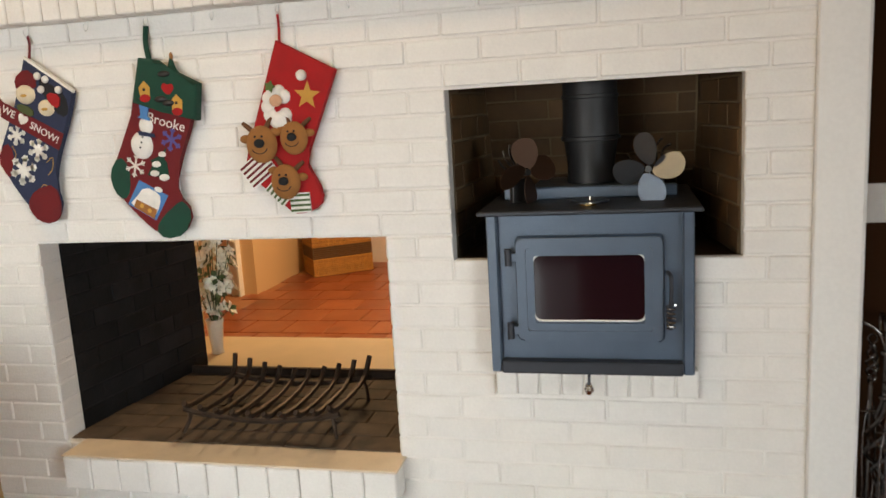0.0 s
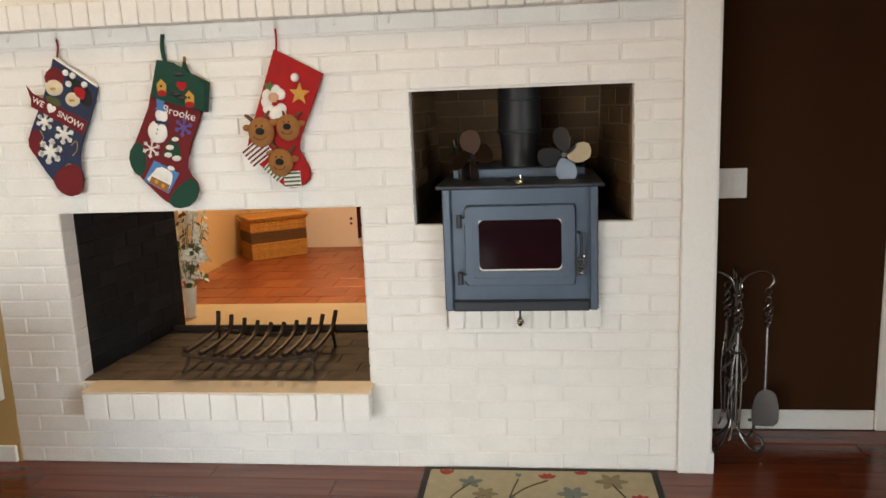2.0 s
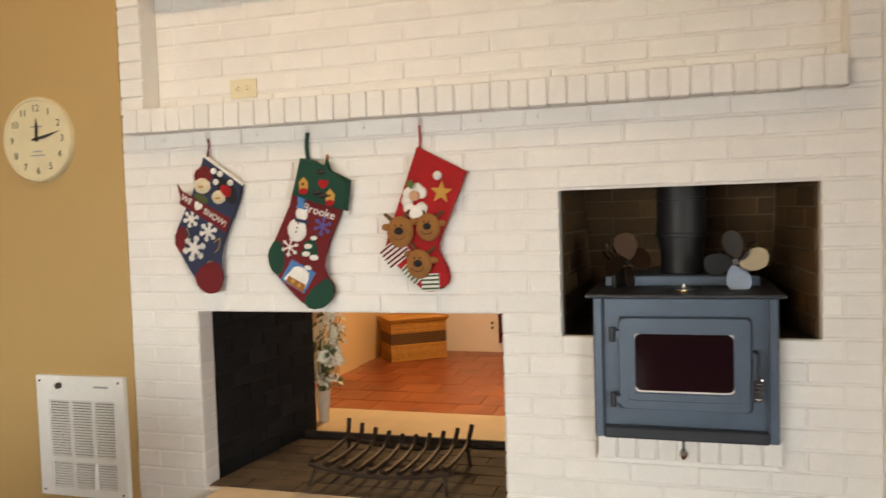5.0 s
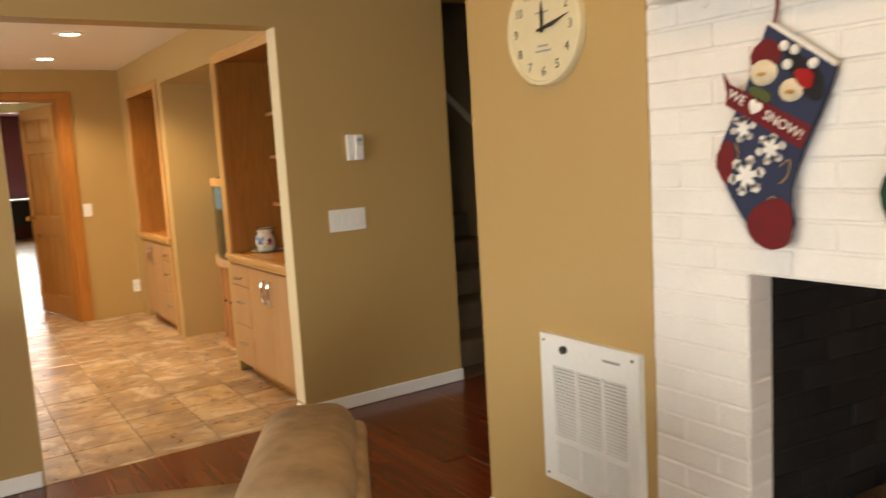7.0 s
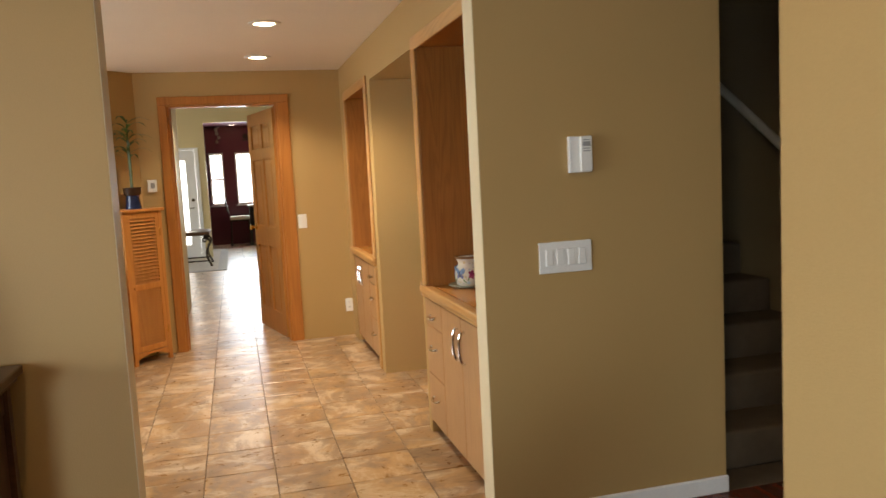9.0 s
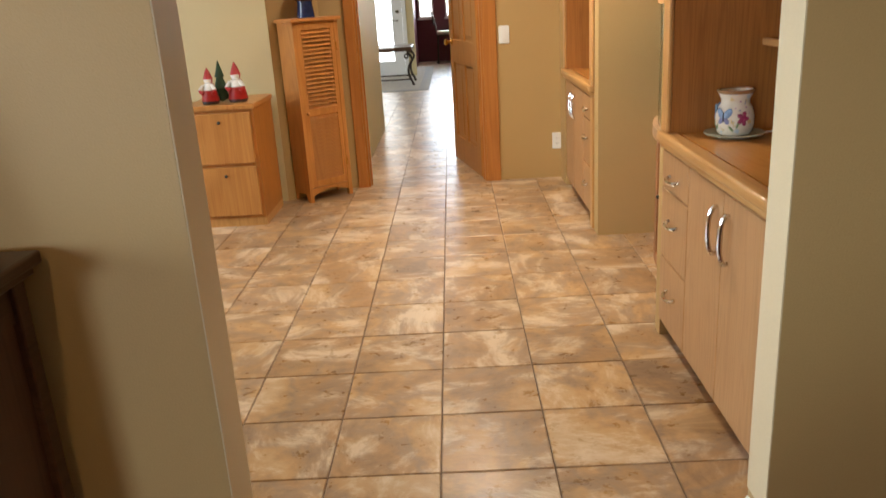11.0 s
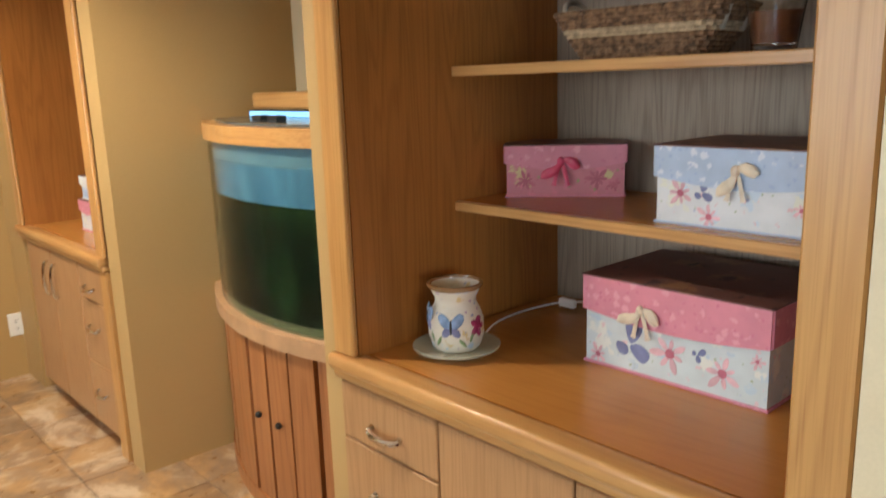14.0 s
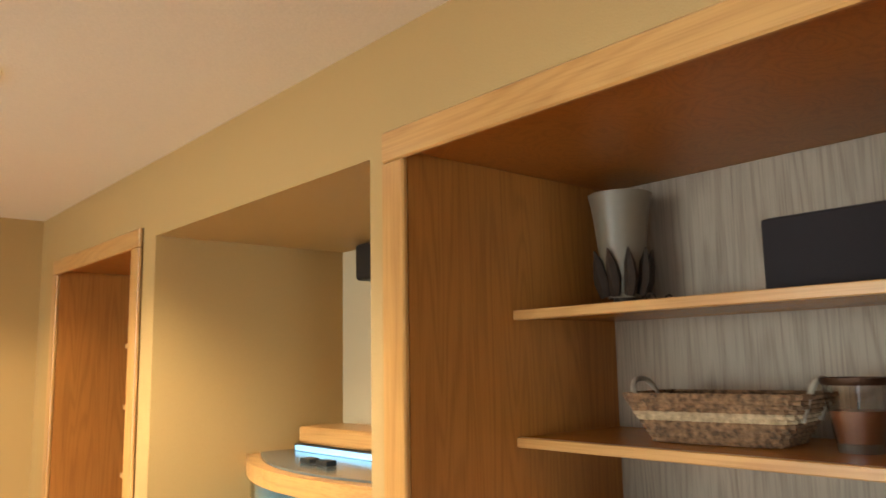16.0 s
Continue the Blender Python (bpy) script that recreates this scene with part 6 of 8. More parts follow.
ROSE_PAPER = paper("rose_floral_paper", (0.62, 0.22, 0.26), [((0.62, 0.50, 0.25), 16, 0.60), ((0.68, 0.22, 0.28), 34, 0.58), ((0.30, 0.36, 0.14), 44, 0.44), ((0.50, 0.10, 0.16), 60, 0.46)])
DARK_PAPER = paper("dark_printed_lid_paper", (0.17, 0.075, 0.065), [((0.26, 0.14, 0.08), 9, 0.60), ((0.06, 0.03, 0.035), 12, 0.52)])
PETAL, PETAL_DARK, WING = fabric("printed_pink_ink", (0.70, 0.44, 0.48), 0.3, 0), fabric("printed_rose_ink", (0.50, 0.15, 0.20), 0.3, 0), fabric("printed_indigo_ink", (0.20, 0.22, 0.38), 0.3, 0)
LEAF_INK = fabric("printed_leaf_ink", (0.22, 0.30, 0.14), 0.3, 0)
CREAM_SATIN, PINK_SATIN = surface("cream_satin", (0.66, 0.56, 0.42), 0.35, var=0.15, scale=30, relief=0.1), surface("pink_satin", (0.66, 0.08, 0.16), 0.3, var=0.15, scale=30, relief=0.1)


def printed_flower(parent, cx, cz, r, y, n=7, ink=None):
    bm = fresh()
    for k in range(n):
        a = 2 * math.pi * k / n + cx * 7
        c, s = math.cos(a), math.sin(a)
        pet = rounded([(0.12, -0.05), (0.6, -0.19), (1.0, 0.0), (0.6, 0.19), (0.12, 0.05)], 2)
        rr = r * (0.62 + 0.38 * ((k * 37) % 5) / 4)
        slab(bm, [(cx + rr * (u * c - v * s), cz + rr * (u * s + v * c)) for u, v in pet], y, y - 0.0006 - 0.00004 * k)
    fl = part("printed_flower", bm, ink or PETAL, parent)
    part("flower_centre", slab(fresh(), disc(cx, cz, r * 0.2, r * 0.2, 10), y - 0.001, y - 0.0014), PETAL_DARK, fl)


def printed_butterfly(parent, cx, cz, r, y, turn=25):
    bm = fresh()
    c, s = math.cos(radians(turn)), math.sin(radians(turn))
    for out in ([(0.0, 0.0), (0.2, 0.9), (0.8, 1.0), (0.9, 0.4), (0.4, 0.0)], [(0.0, 0.0), (0.5, -0.1), (0.8, -0.6), (0.3, -0.9), (0.0, -0.4)], [(0.0, 0.0), (-0.5, 0.3), (-0.6, -0.2), (-0.2, -0.4)]):
        slab(bm, [(cx + r * (u * c - v * s), cz + r * (u * s + v * c)) for u, v in rounded(out, 2)], y, y - 0.0006)
    part("printed_butterfly", bm, WING, parent)


def ribbon_bow(parent, cx, cz, r, y, material, tilt=20):
    """Crumpled satin bow: two puffed loops, a knot and two flat tails."""
    b = part("ribbon_bow", ball(fresh(), (cx, y - 0.007, cz), r * 0.17, 1.0, 0.8, 1.2, 10), material, parent, "tied satin ribbon bow", True)
    for sx, ang, ln in ((-1, 205 + tilt, 1.1), (1, -30 + tilt, 0.85)):
        d = Vector((math.cos(radians(ang)), 0, math.sin(radians(ang))))
        up = Vector((-d.z, 0, d.x))
        pts = [Vector((cx, y - 0.007, cz)) + d * r * ln * u + up * r * 0.10 * math.sin(u * 5) for u in (0.0, 0.2, 0.42, 0.64, 0.84, 1.0)]
        bm = tube(fresh(), [tuple(p) for p in pts], [r * k for k in (0.06, 0.13, 0.20, 0.23, 0.19, 0.04)], 12)
        for v in bm.verts:
            v.co.y = y - 0.007 + (v.co.y - y + 0.007) * 0.5 + 0.0016 * math.sin(v.co.x * 420 + v.co.z * 260)
        part("loop", bm, material, b, "", True)
        tail = [(cx, y - 0.005, cz), (cx + sx * r * 0.16, y - 0.006, cz - r * 0.4), (cx + sx * r * 0.30, y - 0.004, cz - r * 1.05)]
        bm = tube(fresh(), smooth_path(tail, 4), [r * 0.09] * 8 + [r * 0.13], 6)
        for v in bm.verts:
            v.co.y = y - 0.005 + (v.co.y - y + 0.005) * 0.4
        part("tail", bm, material, b, "", True)


def keepsake_box(x, y, z, w, d, h, lid, turn, body, lid_paper, label):
    """x, y: the near corner of the front edge."""
    c = thing("keepsake_box", x, y, z, label, "box", "floral keepsake boxes", turn)
    part("body", boxed(0.004, w - 0.004, 0.004, d - 0.004, 0.0, h - 0.006), body, c)
    part("base_strip", boxed(0.0, w, 0.0, d, 0.0, 0.005), lid_paper, c)
    flap = [(0.0, h), (w, h), (w, h - lid)] + [(w - w * k / 12, h - lid - 0.016 * math.sin(math.pi * k / 12)) for k in range(1, 12)] + [(0.0, h - lid)]
    ld = part("lid", boxed(-0.003, w + 0.003, 0.0002, d + 0.003, h - lid, h, 0.002), lid_paper, c)
    part("lid_flap", slab(fresh(), flap, 0.0, -0.004), lid_paper, ld)
    part("lid_top", boxed(-0.003, w + 0.003, -0.004, d + 0.003, h + 0.0003, h + 0.003), DARK_PAPER, ld, "dark printed lid top")
    return c


k1 = keepsake_box(-5.742, 2.600, 1.1265, 0.288, 0.16, 0.125, 0.042, 37.0, ROSE_PAPER, PINK_PAPER, "small pink floral keepsake box with ribbon on the shelf")
ribbon_bow(k1, 0.135, 0.088, 0.055, -0.004, PINK_SATIN)
for cx, cz, r in ((0.05, 0.04, 0.03), (0.22, 0.045, 0.034), (0.26, 0.03, 0.02)):
    printed_flower(k1, cx, cz, r, 0.0035, 8, PETAL_DARK)
k2 = keepsake_box(-5.283, 2.535, 1.1265, 0.345, 0.26, 0.150, 0.058, 0.0, PALE_PAPER, BLUE_PAPER, "pale blue floral keepsake box with cream ribbon on the shelf")
ribbon_bow(k2, 0.170, 0.112, 0.052, -0.004, CREAM_SATIN, 35)
for cx, cz, r in ((0.055, 0.062, 0.036), (0.115, 0.022, 0.032), (0.285, 0.05, 0.02), (0.31, 0.02, 0.02)):
    printed_flower(k2, cx, cz, r, 0.0035)
printed_butterfly(k2, 0.098, 0.065, 0.026, 0.0036)
k3 = keepsake_box(-5.424, 2.500, 0.8155, 0.405, 0.30, 0.190, 0.072, 0.0, GREENISH_PAPER, PINK_PAPER, "large pink and white butterfly keepsake box on the worktop")
ribbon_bow(k3, 0.145, 0.140, 0.055, -0.004, CREAM_SATIN, 10)
for cx, cz, r in ((0.205, 0.062, 0.052), (0.315, 0.050, 0.046), (0.035, 0.022, 0.03), (0.38, 0.09, 0.02)):
    printed_flower(k3, cx, cz, r, 0.0035)
printed_butterfly(k3, 0.110, 0.060, 0.056, 0.0036)
printed_butterfly(k3, 0.262, 0.075, 0.018, 0.0036, -20)
printed_butterfly(k3, 0.30, 0.118, 0.022, 0.0036, 60)
k4 = keepsake_box(-8.07, 2.325, 0.8155, 0.20, 0.16, 0.135, 0.045, 0.0, PALE_PAPER, PINK_PAPER, "small pink floral keepsake box on the far worktop")
k5 = keepsake_box(-8.05, 2.335, 0.9545, 0.15, 0.12, 0.10, 0.035, 0.0, BLUE_PAPER, PALE_PAPER, "small pale blue keepsake box stacked on a pink one")
k6 = keepsake_box(-5.02, 2.62, 1.0085, 0.10, 0.10, 0.035, 0.012, 0.0, BLUE_PAPER, BLUE_PAPER, "small blue keepsake box lying on the large box")

# scented-oil jar on a saucer, with its lead
sa = thing("saucer", -5.668, 2.355, 0.8155, "pale grey-green ceramic saucer under the jar", "saucer")
part("dish", lathe(fresh(), [(0.0, 0.0), (0.055, 0.0), (0.060, 0.004), (0.098, 0.014), (0.099, 0.018), (0.060, 0.010), (0.0, 0.009)], n=36), surface("sage_glaze", (0.46, 0.47, 0.36), 0.25, var=0.1, relief=0.02), sa, "", True)
ja = thing("ceramic_jar", -5.668, 2.355, 0.8248, "butterfly-painted ceramic jar lamp glowing on a saucer", "jar lamp")
glazed = paper("painted_butterfly_glaze", (0.72, 0.66, 0.54), [((0.50, 0.58, 0.64), 22, 0.56), ((0.60, 0.46, 0.22), 26, 0.50), ((0.40, 0.22, 0.34), 40, 0.40), ((0.28, 0.32, 0.44), 46, 0.40)])
part("body", lathe(fresh(), [(0.0, 0.0), (0.046, 0.0), (0.055, 0.010), (0.0625, 0.036), (0.062, 0.066), (0.054, 0.092), (0.0455, 0.108), (0.046, 0.120), (0.055, 0.138), (0.060, 0.148), (0.055, 0.149), (0.041, 0.118), (0.050, 0.08), (0.05, 0.02), (0.0, 0.012)], n=36), glazed, ja, "", True)
part("rim", lathe(fresh(), [(0.057, 0.140), (0.0625, 0.146), (0.0625, 0.1515), (0.055, 0.152), (0.054, 0.146)], n=36), surface("brown_rim_glaze", (0.30, 0.16, 0.07), 0.25, relief=0.0), ja, "brown glazed rim", True)
BLUE_GLAZE = surface("painted_blue_glaze", (0.22, 0.33, 0.52), 0.25, var=0.35, scale=60, relief=0.0)
PLUM_GLAZE = surface("painted_plum_glaze", (0.30, 0.035, 0.10), 0.25, var=0.3, scale=60, relief=0.0)


def painted_patch(name, deg, z, r, rx, rz, tilt, mtl):
    """A petal or wing lying on the jar's round side."""
    bm = ball(fresh(), (0, 0, 0), 1.0, rx, 0.004, rz, 12)
    bmesh.ops.transform(bm, matrix=pose(r * math.cos(radians(deg)), r * math.sin(radians(deg)), z, 0, 0, deg + 90) @ Matrix.Rotation(radians(tilt), 4, "Y"), verts=bm.verts)
    return part(name, bm, mtl, ja, "", True)


for deg, z in ((306, 0.066), (236, 0.076)):
    for side, tilt in ((-1, -35), (1, 35)):
        painted_patch("painted_wing", deg + side * 13, z + 0.010, 0.0605, 0.012, 0.021, tilt, BLUE_GLAZE)
        painted_patch("painted_wing", deg + side * 10, z - 0.014, 0.0610, 0.009, 0.013, -tilt, WING)
    painted_patch("butterfly_body", deg, z - 0.002, 0.0625, 0.003, 0.018, 0, BLACK)
for k in range(5):
    painted_patch("painted_petal", 6 + 9 * math.cos(k * 1.257), 0.060 + 0.013 * math.sin(k * 1.257), 0.0610, 0.008, 0.012, 90 - 72 * k, PLUM_GLAZE)
for deg, z, tilt in ((280, 0.032, 30), (330, 0.028, -40), (350, 0.040, 20), (262, 0.040, -20)):
    painted_patch("painted_leaf", deg, z, 0.0605, 0.004, 0.013, tilt, LEAF_INK)
ld = thing("power_lead", -5.60, 2.42, 0.8165, "thin white lead with inline switch behind the jar", "cable")
part("cord", tube(fresh(), smooth_path([(-0.06, 0.0, 0.004), (-0.13, 0.12, 0.004), (-0.15, 0.24, 0.004), (-0.12, 0.325, 0.012), (-0.08, 0.343, 0.02), (0.0, 0.36, 0.03), (0.12, 0.34, 0.02), (0.24, 0.32, 0.004)]), 0.0026, 6), PLASTIC, ld, "", True)
part("inline_switch", boxed(-0.105, -0.055, 0.335, 0.352, 0.008, 0.030, 0.003), PLASTIC, ld)


def woven_basket():
    b = thing("woven_basket", -5.385, 2.675, 1.4405, "woven seagrass basket with rope handles on the shelf", "basket", turn=6)
    nat, pale = surface("brown_seagrass", (0.22, 0.125, 0.065), 0.9, var=0.9, scale=75, grain=260, relief=1.0), surface("pale_seagrass", (0.48, 0.36, 0.22), 0.9, var=0.45, scale=75, grain=260, relief=1.0)
    for k in range(11):
        u = k / 10
        w, d = 0.132 + 0.050 * u, 0.075 + 0.024 * u
        ring = ring_outline(2 * w, 2 * d, 0.03, 5)
        wavy = []
        for i, (x, y) in enumerate(ring):
            x2, y2 = ring[(i + 1) % len(ring)]
            steps = max(1, round(math.hypot(x2 - x, y2 - y) / 0.013))
            wavy += [(x + (x2 - x) * j / steps, y + (y2 - y) * j / steps) for j in range(steps)]
        pts = [(x * (1 + 0.03 * ((i + k) % 2)), y * (1 + 0.055 * ((i + k) % 2)), 0.008 + 0.090 * u) for i, (x, y) in enumerate(wavy)]
        part("woven_strand", tube(fresh(), pts + [pts[0]], 0.0056, 6), pale if k in (5, 6) else nat, b)
    part("bottom", slab(fresh(), ring_outline(0.23, 0.135, 0.03, 5), 0.0, 0.006, "z"), nat, b)
    rope = fabric("grey_rope", (0.42, 0.36, 0.28), 0.3, 0.8)
    for sx in (-1, 1):
        pts = [(sx * 0.166, -0.05, 0.05), (sx * 0.186, -0.045, 0.112), (sx * 0.192, 0.0, 0.130), (sx * 0.186, 0.045, 0.112), (sx * 0.166, 0.05, 0.05)]
        part("handle", tube(fresh(), smooth_path(pts, 5), 0.0062, 7), rope, b, "", True)


woven_basket()
for px, py in ((-5.122, 2.665), (-5.015, 2.73)):
    cd = thing("candle_glass", px, py, 1.4405, "tapered glass with a brown candle and bronze rim", "candle", "candle glasses")
    shell = part("glass", lathe(fresh(), [(0.0, 0.0), (0.038, 0.0), (0.040, 0.010), (0.058, 0.128), (0.0565, 0.128), (0.039, 0.018), (0.0, 0.016)], n=32), GLASS, cd, "", True)
    part("wax", lathe(fresh(), [(0.0, 0.0185), (0.0385, 0.0185), (0.0475, 0.075), (0.0, 0.075)], n=28), surface("brown_wax", (0.17, 0.055, 0.022), 0.4, var=0.1, relief=0.0), cd, "brown wax", True)
    part("rim", lathe(fresh(), [(0.0575, 0.120), (0.061, 0.126), (0.061, 0.133), (0.056, 0.133), (0.056, 0.120)], n=32), COPPER, cd, "bronze rim", True)
    part("wick", cyl(fresh(), (0, 0, 0.075), (0, 0, 0.088), 0.0012, None, 6), BLACK, cd)
hv = thing("hurricane_lamp", -5.665, 2.735, 1.7285, "frosted hurricane glass in a dark iron leaf holder", "candle holder")
part("frosted_glass", lathe(fresh(), [(0.045, 0.03), (0.055, 0.07), (0.068, 0.16), (0.080, 0.255), (0.090, 0.292), (0.087, 0.292), (0.066, 0.16), (0.042, 0.035)], n=32), surface("frosted_glass", (0.21, 0.175, 0.125), 0.45, var=0.06, relief=0.05), hv, "", True)
part("base", lathe(fresh(), [(0.0, 0.0), (0.062, 0.0), (0.060, 0.012), (0.03, 0.022), (0.03, 0.034), (0.05, 0.042), (0.0, 0.042)], n=24), IRON, hv, "dark iron base", True)
for j in range(9):
    a = 2 * math.pi * j / 9
    bm = tube(fresh(), [(r * math.cos(a + tw), r * math.sin(a + tw), z) for r, tw, z in ((0.055, 0, 0.035), (0.066, 0.08, 0.075), (0.073, 0.0, 0.115), (0.083, -0.06, 0.150))], [0.014, 0.020, 0.015, 0.002], 6)
    part("iron_leaf", bm, IRON, hv, "", True)
for dx, r in ((0.10, 0.016), (0.155, 0.012)):
    part("curl", tube(fresh(), [(dx + r * math.cos(a), -0.02, r + 0.004 + r * math.sin(a)) for a in (i * 0.42 for i in range(14))], 0.0028, 6), IRON, hv, "", True)
hv.scale = (0.86, 0.86, 0.97)
cs = thing("centre_speaker", -5.28, 2.66, 1.7285, "black cloth-fronted loudspeaker on the top shelf", "speaker")
part("cabinet", boxed(0.0, 0.40, 0.012, 0.18, 0.0, 0.160, 0.010, 2), BLACK, cs)
part("cloth_front", boxed(0.004, 0.396, 0.0, 0.0118, 0.004, 0.156, 0.006, 2), fabric("black_speaker_cloth", (0.016, 0.012, 0.014)), cs, "black speaker cloth")

# ---- room behind the fireplace ----
wall("wall_chimney_back", [(-2.95, -1.905, 2.95, 3.05, 0, 2.4), (-0.72, 1.6, 2.95, 3.05, 0, 2.4), (-1.905, -0.72, 2.95, 3.05, 1.20, 2.4), (-1.905, -0.72, 2.965, 3.05, 0, 0.30)], ORANGE_WALL, "warm apricot wall around the back of the fireplace")
wall("wall_tile_room", [(-3.10, -2.98, 5.77, 7.08, 0, 2.4), (-4.2, -3.10, 5.77, 5.89, 0, 2.4), (-4.2, 1.6, 7.08, 7.20, 0, 2.4), (1.5, 1.6, 3.05, 7.08, 0, 2.4), (-4.32, -4.2, 4.87, 5.89, 0, 2.4)], ORANGE_WALL, "warm apricot wall of the tiled room")
wall("ceiling_tile_room", [(-4.32, 1.6, 2.95, 7.2, 2.401, 2.5)], CEILING, "white ceiling of the tiled room", "ceiling")
floor_terra = solid("floor_tile_room", box(boxed(-2.95, 1.6, 2.76, 4.87, -0.12, 0.001), -4.32, 1.6, 4.87, 7.2, -0.12, 0.001), TERRA_GROUT, "terracotta tiled floor", "floor")
terra_tile = mesh_of("terracotta_tile", boxed(-0.147, 0.147, -0.147, 0.147, -0.004, 0.004, 0.002), TERRACOTTA)
for i in range(-11, 5):
    for j in range(12):
        x, y = i * 0.305 + (0.1525 if j % 2 else 0.0), 3.62 + j * 0.305
        if -2.9 < x < 1.3 and 3.5 < y < 7.0:
            ob = new("tile", terra_tile)
            ob.parent = floor_terra
            ob.matrix_basis = pose(x, y, 0.003 + random.uniform(-0.0005, 0.0005), 0, 0, 90 * random.randrange(4))
solid("rear_hearth", boxed(-2.55, -0.30, 2.951, 3.485, 0.002, 0.350, 0.006, 2), HEARTH, "cream hearth slab behind the fireplace", "hearth")
bm = fresh()
box(bm, -3.115, -3.095, 5.70, 5.772, 0.0, 2.1, 0.003)
box(bm, -3.20, -3.116, 5.745, 5.769, 0.0, 2.1, 0.003)
solid("door_trim", bm, TRIM, "white door casing beside the apricot wall", "trim")
part("hinge", cyl(fresh(), (-3.118, 5.738, 0.28), (-3.118, 5.738, 0.37), 0.008), STEEL, bpy.data.objects["door_trim.001"], "steel hinge", True)
solid("rear_white_wall", boxed(-2.42, 1.5, 7.058, 7.079, 0.0, 2.2), surface("pale_lilac_wall_paint", (0.66, 0.58, 0.54), 0.5, var=0.03), "pale pinkish white wall panel at the rear", "wall")
# Two small round knobs, one above the other, low on the wall.
rk = thing("wall_knob_pair", -1.905, 7.057, 0.30, "pair of small steel knobs on the pale wall", "hook")
for z in (0.0, -0.05):
    part("knob", ball(fresh(), (0, -0.012, z), 0.014, 1, 0.9, 1), STEEL, rk, "", True)
cl = thing("hanging_cloth", -1.58, 6.99, 0.10, "dark red cloth hanging near the rear wall", "cloth")
bm = fresh()
n = 28
rows = []
for z in (0.0, 0.2, 0.4, 0.6):
    rows.append([bm.verts.new((-0.25 + 0.5 * k / n, 0.022 * math.sin(k * 1.1) * (1.1 - z), z + 0.02 * math.sin(k * 0.35) * (1 - z))) for k in range(n + 1)])
for r0, r1 in zip(rows, rows[1:]):
    for k in range(n):
        bm.faces.new((r0[k], r0[k + 1], r1[k + 1], r1[k]))
bmesh.ops.solidify(bm, geom=bm.faces[:], thickness=0.006)
part("folds", bm, fabric("dark_red_cloth", (0.10, 0.008, 0.012)), cl, "", True)
part("rail", tube(fresh(), [(-0.28, 0.0, 0.60), (0.28, 0.0, 0.60)], 0.010, 8), STEEL, cl, "", True)
for x in (-0.26, 0.26):
    part("rail_bracket", tube(fresh(), [(x, 0.0, 0.60), (x, 0.066, 0.60)], 0.007, 6), STEEL, cl, "", True)


def hamper():
    c = thing("wicker_hamper", -2.726, 6.382, 0.008, "golden wicker laundry hamper with a dark woven band", "hamper", turn=37.0)
    pale, dark = surface("golden_wicker", (0.50, 0.24, 0.06), 0.55, var=0.3, scale=30, grain=200, relief=0.5, spread=True, random_tint=0.25), surface("dark_wicker", (0.10, 0.045, 0.015), 0.55, var=0.4, scale=30, relief=0.5)
    W, D, H = 0.56, 0.36, 0.37
    part("core", boxed(0.012, W - 0.012, 0.012, D - 0.012, 0.0, H), dark, c)
    for k in range(21):
        z = 0.010 + k * 0.0175
        band = dark if 9 <= k <= 14 else pale
        part("woven_strand", boxed(0.0, W, 0.0, D, z - 0.0072, z + 0.0072, 0.004), band, c)
    for k in range(24):
        x = 0.015 + k * (W - 0.03) / 23
        for z0, z1 in ((0.0, 0.150), (0.270, H)):
            part("upright_cane", cyl(fresh(), (x, 0.001, z0), (x, 0.001, z1), 0.0035, None, 6), pale, c)
    part("lid", boxed(-0.015, W + 0.015, -0.015, D + 0.01, H + 0.001, H + 0.035, 0.010, 2), pale, c, "golden wicker lid", True)
    part("lid_border", tube(fresh(), [(x, y, H + 0.03) for x, y in ((-0.015, -0.015), (W + 0.015, -0.015), (W + 0.015, D + 0.01), (-0.015, D + 0.01), (-0.015, -0.015))], 0.012, 8), pale, c, "", True)


hamper()


